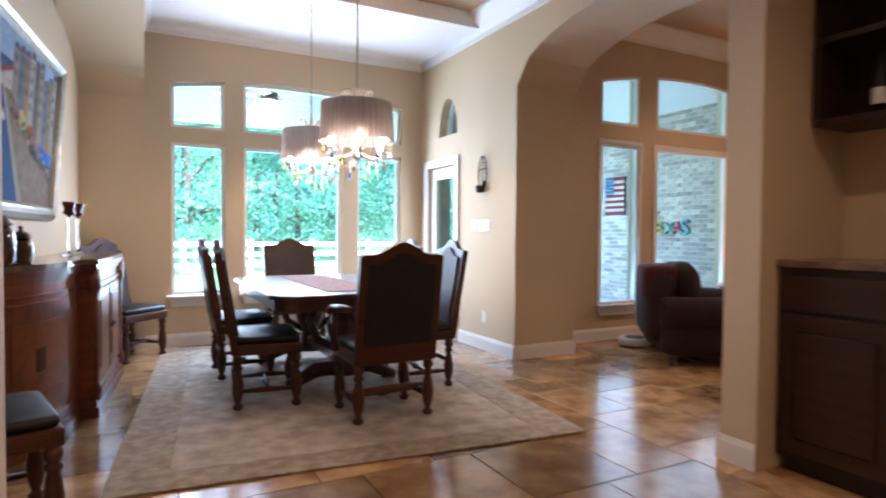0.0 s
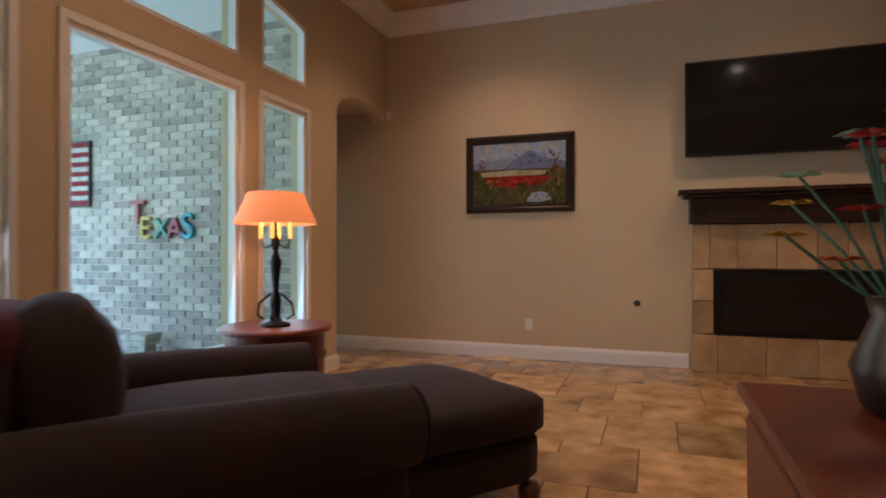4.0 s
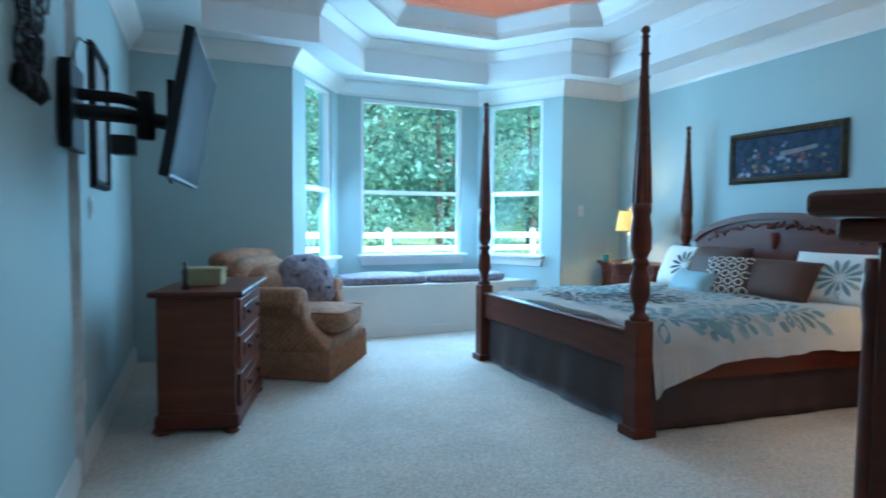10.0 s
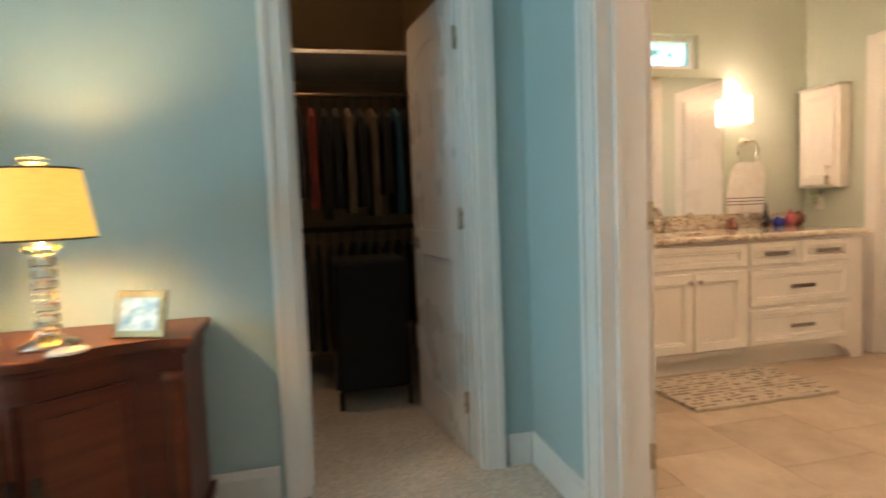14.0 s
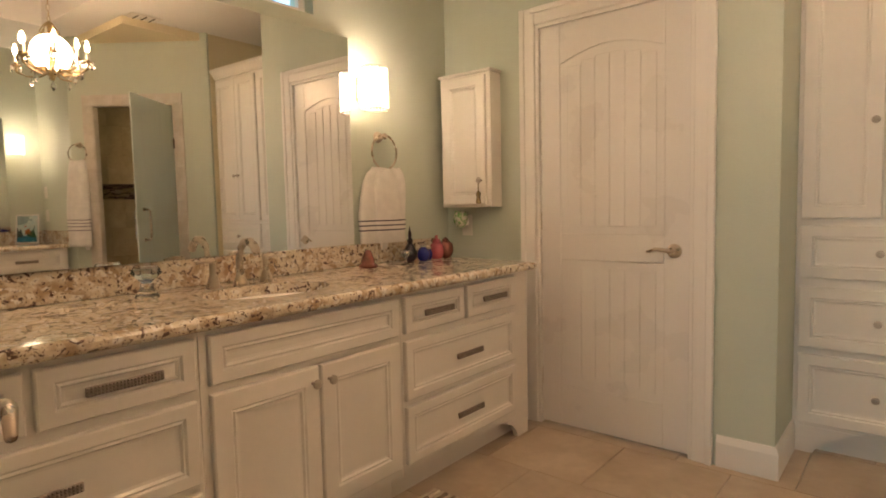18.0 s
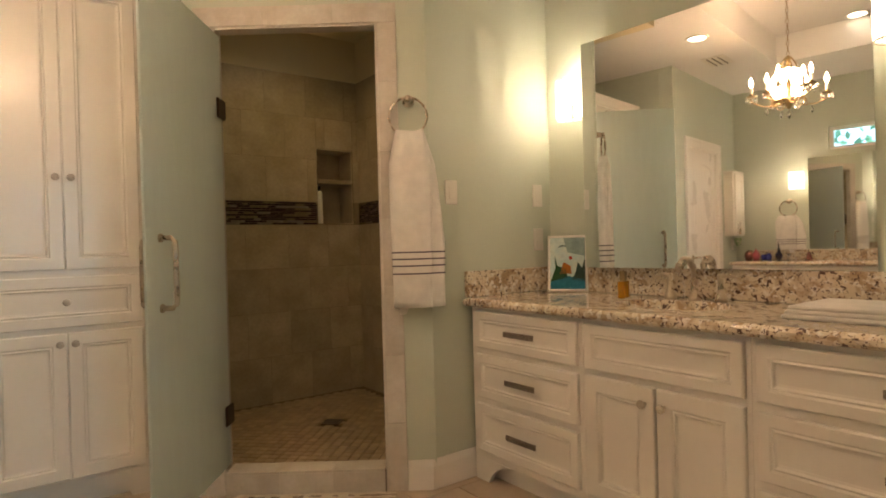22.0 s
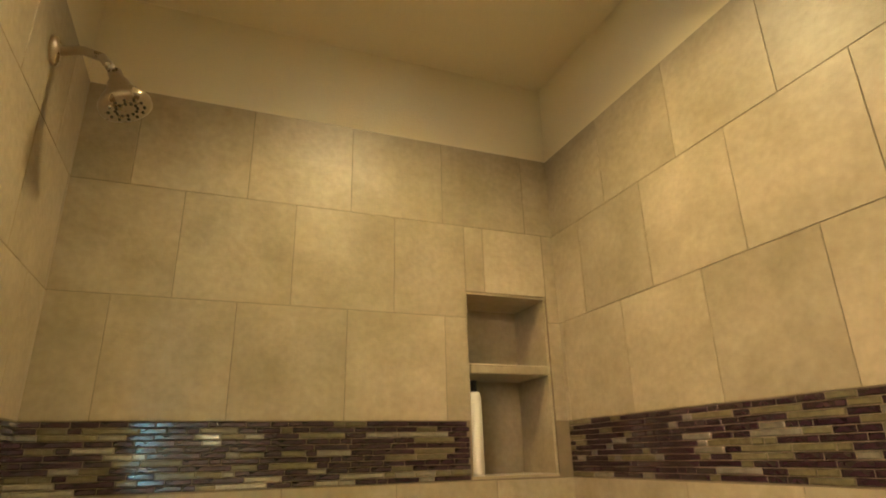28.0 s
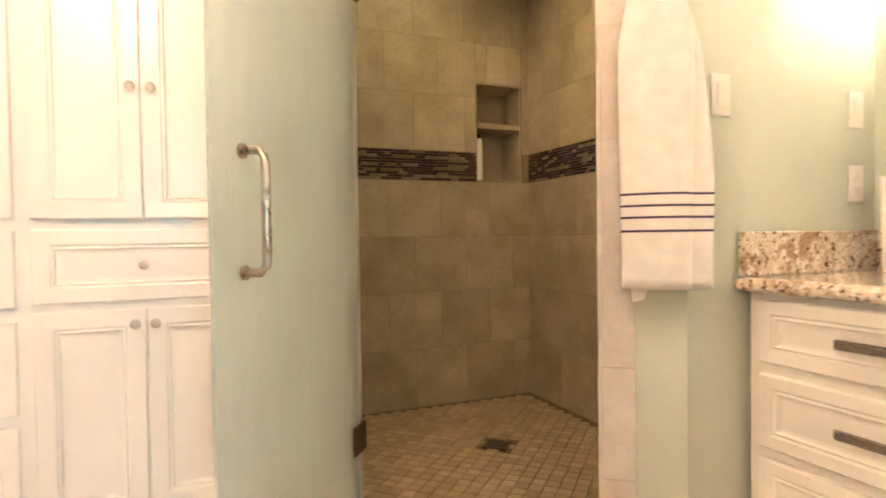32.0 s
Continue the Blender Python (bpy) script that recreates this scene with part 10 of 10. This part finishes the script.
def tree(x, y, h, spread, seed, pale=False, low=0.25, leaves=2600, label="tall leafy green tree beyond the lawn", base=-0.13):
    """A tapered trunk with limbs and a crown of small leaves in uneven clumps."""
    rng = np.random.default_rng(seed)
    rnd = lambda: float(rng.random())
    t = thing("tree", label, "tree", pose(x, y, base), "trees of the garden")
    lean = rng.normal(0, 0.02 * h, 2)
    lean = [float(v_) for v_ in lean]
    axis = [(lean[0] * k * k, lean[1] * k * k, h * 0.86 * k) for k in (0, 0.17, 0.33, 0.5, 0.67, 0.83, 1.0)]
    part("trunk", tube(axis, [0.026 * h * 0.5 * (1 - 0.85 * k) + 0.01 for k in (0, 0.17, 0.33, 0.5, 0.67, 0.83, 1.0)], 8), bark, t)
    clumps = []
    for i in range(9):
        k = low + (0.95 - low) * rnd()
        a = rnd() * 6.283
        r = spread * (0.35 + 0.65 * rnd()) * math.sin(math.pi * min(0.97, 0.25 + 0.75 * (k - low) / (1 - low))) ** 0.6
        p0 = (lean[0] * k * k, lean[1] * k * k, h * 0.86 * k)
        p1 = (p0[0] + r * math.cos(a), p0[1] + r * math.sin(a), p0[2] + 0.12 * h * rnd())
        mid = tuple((u + v) / 2 + float(rng.normal(0, 0.08)) for u, v in zip(p0, p1))
        part("limb", tube([p0, mid, p1], [0.007 * h, 0.005 * h, 0.002 * h], 5), bark, t)
        clumps += [p1, mid]
    for i in range(22):
        k = low + (1.04 - low) * rnd()
        a = rnd() * 6.283
        r = spread * rnd() ** 0.6 * math.sin(math.pi * min(0.98, 0.2 + 0.8 * (k - low) / (1.04 - low))) ** 0.6
        clumps.append((lean[0] * k * k + r * math.cos(a), lean[1] * k * k + r * math.sin(a), h * 0.9 * k))
    cl = np.array(clumps)
    size = spread * rng.uniform(0.16, 0.36, len(cl))
    pick = rng.integers(0, len(cl), leaves)
    c = cl[pick] + rng.normal(0, 1, (leaves, 3)) * size[pick][:, None] * np.array([0.75, 0.75, 0.5])
    u = rng.normal(0, 1, (leaves, 3))
    u /= np.linalg.norm(u, axis=1)[:, None]
    v = np.cross(u, rng.normal(0, 1, (leaves, 3)))
    v /= np.linalg.norm(v, axis=1)[:, None]
    s = rng.uniform(0.05, 0.11, leaves)[:, None] * (0.6 + 0.05 * h)
    quad = np.stack([c - u * s, c + v * s * 0.55, c + u * s, c - v * s * 0.55], 1).reshape(-1, 3)
    me = mesh_of("crown", quad.tolist(), [(4 * i, 4 * i + 1, 4 * i + 2, 4 * i + 3) for i in range(leaves)], [leaf_b if pale else leaf_a])
    cr = new("crown", me)
    cr.parent = t
    return t


def island_leaf(m_):
    """Every leaf of a crown takes its own shade."""
    t = m_.node_tree
    geo, mr = t.nodes.new("ShaderNodeNewGeometry"), t.nodes.new("ShaderNodeMapRange")
    mr.inputs["To Min"].default_value, mr.inputs["To Max"].default_value = 0.7, 1.35
    t.links.new(geo.outputs["Random Per Island"], mr.inputs[0])
    for n in t.nodes:
        if n.type == "HUE_SAT":
            for l in list(n.inputs["Value"].links):
                t.links.remove(l)
            t.links.new(mr.outputs[0], n.inputs["Value"])
    pr = t.nodes["Principled BSDF"]
    pr.inputs["Transmission Weight"].default_value = 0.0
    thin, both = t.nodes.new("ShaderNodeBsdfTranslucent"), t.nodes.new("ShaderNodeMixShader")
    t.links.new(pr.inputs["Base Color"].links[0].from_socket, thin.inputs[0])
    both.inputs[0].default_value = 0.45
    t.links.new(pr.outputs[0], both.inputs[1])
    t.links.new(thin.outputs[0], both.inputs[2])
    t.links.new(both.outputs[0], t.nodes["Material Output"].inputs[0])


island_leaf(leaf_a)
island_leaf(leaf_b)
random.seed(77)
row = 0
for yy, step, hh in ((22.5, 4.6, 9.0), (27.0, 4.2, 12.5), (32.0, 4.8, 15.0), (42.0, 6.0, 18.0)):
    x = -22.0 + row * 1.7
    while x < 30:
        tree(x + random.uniform(-1, 1), yy + random.uniform(-2, 2), hh * random.uniform(0.8, 1.2), hh * 0.24, row * 100 + int(x + 40), row % 2 == 1 or random.random() < 0.35, 0.1 if row else 0.22, 5200)
        x += step
    row += 1
random.seed(78)
for i in range(16):
    tree(-8 + i * 1.9 + random.uniform(-0.6, 0.6), random.uniform(19.4, 20.8), random.uniform(1.2, 2.2), 0.9, 900 + i, True, 0.05, 900, "low pale green shrub by the fence")
for x, y, h in ((21.0, 2.4, 9.5), (23.5, 5.0, 11.0), (20.5, 7.6, 9.0)):
    tree(x, y, h, 2.6, int(x * 10), True, 0.12, 2600, "leafy green tree east of the house", -0.36)
structure("backdrop", box(-120, 140, 62, 62.3, -0.2, 17), mat("far_woods", (0.06, 0.11, 0.05), 1.0, vary=0.4, scale=0.5, fine=3, bump=0, second=(0.03, 0.06, 0.03)), "distant dark green woods", "woods")
fence = thing("rail_fence", "white vinyl rail fence across the lawn", "fence", pose(0, 0, -0.12))
for i in range(26):
    x = -16 + 1.9 * i
    p_ = part("post", box(x - 0.05, x + 0.05, 18.55, 18.65, 0.0, 1.02, 0.004), white_vinyl, fence)
    part("post_cap", lathe([(0.08, 1.021), (0.08, 1.04), (0.0, 1.1)], 4, x, 18.6), white_vinyl, p_)
    for z in (0.3, 0.62, 0.93):
        part("rail", box(x + 0.051, x + 1.849, 18.58, 18.62, z - 0.06, z + 0.06), white_vinyl, fence)

# ---- pieces of walls and floors ----
PIECE = {}


def piece(name, parent, size, material, at, tag=""):
    """One tile, brick or strip; alike pieces share their mesh. size: x, y, z; the front or top edges are chamfered on +z of the mesh."""
    key = (name, material.name, tuple(round(s, 4) for s in size))
    if key not in PIECE:
        hx, hy, h = size[0] / 2, size[1] / 2, size[2]
        c = min(0.0008 if "shower" in material.name else 0.002, hx * 0.3, hy * 0.3)
        vs = [(sx * hx, sy * hy, 0.0) for sx, sy in ((-1, -1), (1, -1), (1, 1), (-1, 1))] + [(sx * hx, sy * hy, h - c) for sx, sy in ((-1, -1), (1, -1), (1, 1), (-1, 1))] + [(sx * (hx - c), sy * (hy - c), h) for sx, sy in ((-1, -1), (1, -1), (1, 1), (-1, 1))]
        fs = [(8, 9, 10, 11)] + [(a + o, (a + 1) % 4 + o, (a + 1) % 4 + o + 4, a + o + 4) for o in (0, 4) for a in range(4)]
        PIECE[key] = mesh_of(name, vs, fs, [material])
    ob = new(name, PIECE[key])
    ob.parent = parent
    ob.matrix_local = at
    return ob


def bulk(name, parent, blocks, material):
    """The rest of the pieces, joined: blocks of (matrix, x, y, z)."""
    vs, fs = [], []
    for m_, sx, sy, sz in blocks:
        o = len(vs)
        vs += [tuple(m_ @ Vector(p)) for p in ((-sx / 2, -sy / 2, 0), (sx / 2, -sy / 2, 0), (sx / 2, sy / 2, 0), (-sx / 2, sy / 2, 0), (-sx / 2, -sy / 2, sz), (sx / 2, -sy / 2, sz), (sx / 2, sy / 2, sz), (-sx / 2, sy / 2, sz))]
        fs += [(o + 4, o + 5, o + 6, o + 7)] + [(o + a, o + (a + 1) % 4, o + (a + 1) % 4 + 4, o + a + 4) for a in range(4)]
    ob = new(name, mesh_of(name, vs, fs, [material]))
    ob.parent = parent
    ob["kind"] = "stuff"
    return ob


def by_island(m_, name, lo, hi):
    """A copy of a piece's material that varies from block to block of a joined mesh."""
    q = m_.copy()
    q.name = name
    t = q.node_tree
    geo = t.nodes.new("ShaderNodeNewGeometry")
    for l in list(t.links):
        if l.from_node.type == "OBJECT_INFO":
            to = l.to_socket
            t.links.remove(l)
            t.links.new(geo.outputs["Random Per Island"], to)
    return q


FACE = {"z": Matrix.Identity(4), "-x": Matrix(((0, 0, -1, 0), (1, 0, 0, 0), (0, -1, 0, 0), (0, 0, 0, 1))), "x": Matrix(((0, 0, 1, 0), (1, 0, 0, 0), (0, 1, 0, 0), (0, 0, 0, 1))), "y": Matrix(((-1, 0, 0, 0), (0, 0, 1, 0), (0, 1, 0, 0), (0, 0, 0, 1)))}

# travertine floor in a mixed pattern of four sizes
random.seed(12)
U = 0.203
nx, ny = int(10.4 / U), int(9.2 / U)
taken = np.zeros((nx, ny), bool)
floor_ob = bpy.data.objects["floor_slab"]
rest = []
count = 0
for j in range(ny):
    for i in range(nx):
        if taken[i, j]:
            continue
        opts = [(3, 2), (2, 3), (2, 2), (2, 2), (3, 3), (2, 1), (1, 2), (1, 1)]
        k0 = random.random()
        opts = sorted(opts, key=lambda o: random.random() - 0.1 * o[0] * o[1])
        for a, b in opts:
            if i + a <= nx and j + b <= ny and not taken[i:i + a, j:j + b].any():
                break
        taken[i:i + a, j:j + b] = True
        x, y = -1.3 + (i + a / 2) * U, -2.5 + (j + b / 2) * U
        ok = (x < 3.3 and y < 6.7) or (3.2 < x < 9.15 and y < 5.12) or (8.0 < x < 9.1 and y < 5.85)
        if not ok:
            continue
        m_ = Matrix.Translation((x, y, -0.0125))
        near = (-0.2 < x < 3.5 and 1.6 < y < 4.6) or (3.4 < x < 9.0 and 2.2 < y < 5.1) or (8.0 < x < 9.1 and y > 5)
        if near and count < 300:
            piece("tile", floor_ob, (a * U - 0.005, b * U - 0.005, 0.0125 + random.choice((0, 0.0005, 0.001))), travertine, m_)
            count += 1
        else:
            rest.append((m_, a * U - 0.005, b * U - 0.005, 0.0125))
bulk("floor_tiles", floor_ob, rest, by_island(travertine, "travertine_bulk", 0.7, 1.3))

# bathroom floor
bed_ob = bpy.data.objects["floor_bath_bed"]
T = 0.457
for j in range(8):
    for i in range(12):
        x, y = 9.3 + (i + 0.5 * (j % 2)) * T, 2.62 + j * T
        if y < 6.05:
            y1 = min(y + T / 2, 5.96)
            piece("tile", bed_ob, (T - 0.003, round(y1 - y + T / 2, 3) - 0.003, 0.0125), bath_tile, Matrix.Translation((x, (y - T / 2 + y1) / 2, -0.0125)))

# shower wall tiles
ROWS = [(2.07, 2.365), (1.763, 2.07), (1.453, 1.763), (0.983, 1.288), (0.678, 0.983), (0.373, 0.678), (0.05, 0.373)]


def tile_wall(parent, face, plane, u0, u1, firsts, hole=None):
    for (z0, z1), f in zip(ROWS, firsts):
        cuts = [u0] + [f + 0.303 * k for k in range(-8, 9) if u0 + 0.02 < f + 0.303 * k < u1 - 0.02] + [u1]
        for a, b in zip(cuts, cuts[1:]):
            spans = [(a, b, z0, z1)]
            if hole and a < hole[1] and b > hole[0] and z0 < hole[3] and z1 > hole[2]:
                spans = []
                if a < hole[0]:
                    spans.append((a, hole[0], z0, z1))
                if b > hole[1]:
                    spans.append((hole[1], b, z0, z1))
                ia, ib = max(a, hole[0]), min(b, hole[1])
                if z1 > hole[3]:
                    spans.append((ia, ib, hole[3], z1))
                if z0 < hole[2]:
                    spans.append((ia, ib, z0, hole[2]))
            for p, q, zl, zh in spans:
                if q - p < 0.012 or zh - zl < 0.012:
                    continue
                at = Matrix.Translation((plane, (p + q) / 2, (zl + zh) / 2) if face in ("x", "-x") else ((p + q) / 2, plane, (zl + zh) / 2)) @ FACE[face]
                piece("tile", parent, (round(q - p - 0.002, 3), round(zh - zl - 0.002, 3), 0.011), shower_tile, at)


wb_, wr_, wl_ = (bpy.data.objects[n] for n in ("wall_shower_back", "wall_shower_right", "wall_shower_left"))
tile_wall(wb_, "y", SY0, SX0, SX1, [10.12, 9.98, 10.12, 9.97, 10.12, 9.97, 10.12], (NX0, NX1, 1.292, 1.848))
tile_wall(wr_, "x", SX0, SY0, 3.53, [2.236, 2.39, 2.252, 2.4, 2.25, 2.4, 2.25])
tile_wall(wl_, "-x", SX1, SY0, 2.955, [2.1, 2.25, 2.4, 2.1, 2.25, 2.4, 2.1])
for ob_, face, plane, u0, u1 in ((wb_, "y", SY0, SX0, SX1), (wr_, "x", SX0, SY0, 3.53), (wl_, "-x", SX1, SY0, 2.955)):
    bm = box(*((u0, u1, plane + 0.0005, plane + 0.0092) if face == "y" else ((plane + 0.0005, plane + 0.0092, u0, u1) if face == "x" else (plane - 0.0092, plane - 0.0005, u0, u1))), 0.03, 2.363) if face != "y" else wall(bmesh.new(), 1, plane + 0.0005, plane + 0.0092, u0, u1, 0.03, 2.363, [(NX0, NX1, 1.292, 1.848)])
    part("grout_bed", bm, tan_grout, ob_)
# niche lining and shelf
for a in ((NX0, NX0 + 0.008, SY0 - 0.199, SY0, 1.30, 1.84), (NX1 - 0.008, NX1, SY0 - 0.199, SY0, 1.30, 1.84), (NX0, NX1, SY0 - 0.199, SY0 + 0.006, 1.292, 1.2995), (NX0, NX1, SY0 - 0.199, SY0 + 0.006, 1.8405, 1.848)):
    part("niche_lining", box(*a), shower_tile, wb_)
part("niche_shelf", box(NX0 + 0.0085, NX1 - 0.0085, SY0 - 0.198, SY0 + 0.008, 1.592, 1.622, 0.003), shower_tile, wb_)
# mosaic band of thin glass strips
random.seed(21)
strips = []
for ob_, face, plane, u0, u1 in ((wb_, "y", SY0, NX1 + 0.004, SX1), (wr_, "x", SX0, SY0 + 0.012, 3.53), (wl_, "-x", SX1, SY0 + 0.012, 2.955)):
    n_here, rest = 0, {}
    for r in range(11):
        z = 1.290 + (r + 0.5) * 0.162 / 11
        u = u0 - random.uniform(0, 0.05)
        while u < u1 - 0.004:
            ln = random.choice((0.03, 0.045, 0.06, 0.06, 0.09, 0.12))
            a, b = max(u, u0), min(u + ln, u1)
            u += ln
            if b - a < 0.008:
                continue
            # one strip in ten takes the painted-in glint colour
            m_ = random.choices((mosaic_dark, mosaic_tan, mosaic_glint), (0.68, 0.22, 0.10))[0]
            at = Matrix.Translation((plane, (a + b) / 2, z) if face in ("x", "-x") else ((a + b) / 2, plane, z)) @ FACE[face] @ Matrix.Rotation(random.uniform(-0.05, 0.05), 4, "X")
            sz = (round(b - a - 0.002, 3), 0.0127, 0.012)
            if n_here < 300:
                piece("mosaic_strip", ob_, sz, m_, at)
                n_here += 1
            else:
                rest.setdefault(m_.name, (m_, []))[1].append((at, *sz))
    for m_, lst in rest.values():
        bulk("mosaic_strips", ob_, lst, m_)
# shower floor mosaic, laid on the diagonal
fl_ob = bpy.data.objects["floor_shower"]
inv = DM.inverted()
cand = []
for i in range(-40, 41):
    for j in range(-40, 41):
        p = Vector((10.29 + (i - j) * 0.0375, 2.60 + (i + j) * 0.0375))
        q = inv @ Vector((p.x, p.y, 0))
        if SX0 + 0.03 < p.x < SX1 - 0.02 + (0.1 if p.y > 2.9 else 0) and p.y > SY0 + 0.03 and q.y < -0.10 and p.y < 3.5 and (abs(p.x - 10.29) + abs(p.y - 2.6)) > 0.075:
            cand.append((q.y * -1 + abs(q.x - 0.62) * 0.3, p))
cand.sort(key=lambda c_: c_[0])
floor_tile = mat("tan_floor_mosaic", (0.42, 0.32, 0.20), 0.45, vary=0.1, scale=8, fine=40, bump=0.006, second=(0.3, 0.22, 0.135), per_object=0.16)
rest = []
for k, (d_, p) in enumerate(cand):
    at = Matrix.Translation((p.x, p.y, 0.034)) @ Matrix.Rotation(radians(45), 4, "Z")
    if k < 300:
        piece("mosaic_tile", fl_ob, (0.049, 0.049, 0.012), floor_tile, at)
    else:
        rest.append((at, 0.049, 0.049, 0.012))
bulk("mosaic_tiles", fl_ob, rest, by_island(floor_tile, "tan_floor_mosaic_bulk", 0.8, 1.2))
# tile casing, lining and curb of the shower doorway
case = thing("shower_doorway_trim", "beige stone-look tile casing round the shower doorway", "door casing", DM)
case["kind"] = "structure"
for x0, x1 in ((0.112, 0.198), (0.947, 1.033)):
    zc = [0.0, 0.31, 0.62, 0.93, 1.24, 1.55, 1.86, 2.13]
    for a, b in zip(zc, zc[1:]):
        part("casing_tile", box(x0, x1, 0.001, 0.013, a + 0.0003, b - 0.0003, 0.0012), casing_tile, case)
        xi = (x0 + 0.0865, x0 + 0.0985) if x0 < 0.5 else (x1 - 0.0985, x1 - 0.0865)
        part("lining_tile", box(*xi, -0.061, 0.011, a + 0.0003, b - 0.0003, 0.0012), casing_tile, case)
xs = [0.112, 0.40, 0.72, 1.033]
for a, b in zip(xs, xs[1:]):
    part("casing_tile", box(a + 0.0003, b - 0.0003, 0.001, 0.013, 2.131, 2.218, 0.0012), casing_tile, case)
part("lining_tile", box(0.213, 0.932, -0.061, 0.011, 2.117, 2.129, 0.0012), casing_tile, case)
curb = thing("shower_curb", "tiled curb at the shower doorway", "curb", DM)
curb["kind"] = "structure"
part("core", box(0.212, 0.933, -0.07, 0.02, 0.0, 0.1), grout, curb)
for a, b in ((0.213, 0.45), (0.45, 0.69), (0.69, 0.932)):
    part("curb_tile", box(a + 0.0003, b - 0.0003, -0.08, 0.034, 0.1005, 0.112, 0.0012), casing_tile, curb)
    part("curb_tile", box(a + 0.0003, b - 0.0003, 0.0205, 0.032, 0.0, 0.0995, 0.0012), casing_tile, curb)

# patio bricks
random.seed(33)


def brick_wall(name, label, m, u0, u1, face_sign, near, skip=None, deep=0.2):
    """A wall face of staggered bricks standing on local y = 0, raised towards face_sign."""
    w = structure(name, box(u0, u1, -deep, -0.012, -0.06, 3.249), mortar, label, "brick wall")
    w.matrix_world = m
    rest, n_ = [], 0
    for r in range(44):
        z = -0.022 + r * 0.0755
        u = u0 - (0.107 if r % 2 else 0.0)
        while u < u1 - 0.02:
            a, b = max(u0, u), min(u1, u + 0.203)
            u += 0.2135
            if b - a < 0.03 or (skip and skip(a, b, z)):
                continue
            at = Matrix.Translation(((a + b) / 2, -face_sign * 0.022, z)) @ (Matrix.Rotation(radians(90 * (-face_sign)), 4, "X"))
            sz = (round(b - a, 3), 0.066, 0.022 + random.choice((-0.002, 0.0, 0.001)))
            if near((a + b) / 2, z) and n_ < 300:
                piece("brick", w, sz, brick_mat, at)
                n_ += 1
            else:
                rest.append((at, *sz))
    bulk("bricks", w, rest, BRICK_BULK)
    return w


BRICK_BULK = by_island(brick_mat, "grey_tan_brick_bulk", 0.7, 1.3)
brick_wall("wall_patio_brick", "grey-tan brick patio wall with pale mortar", Matrix.Translation((7.952, 0, 0)) @ Matrix.Rotation(radians(90), 4, "Z"), 5.262, 8.74, 1, lambda u, z: u < 7.4 and 0.3 < z < 2.3, deep=0.036)
brick_wall("wall_patio_diagonal", "grey-tan brick chimney wall set on the diagonal", PM, 0.0, pdv.length, 1, lambda u, z: 0.2 < z < 1.9, lambda a, b, z: b > 0.28 and a < 1.52 and 0.29 < z < 1.05)
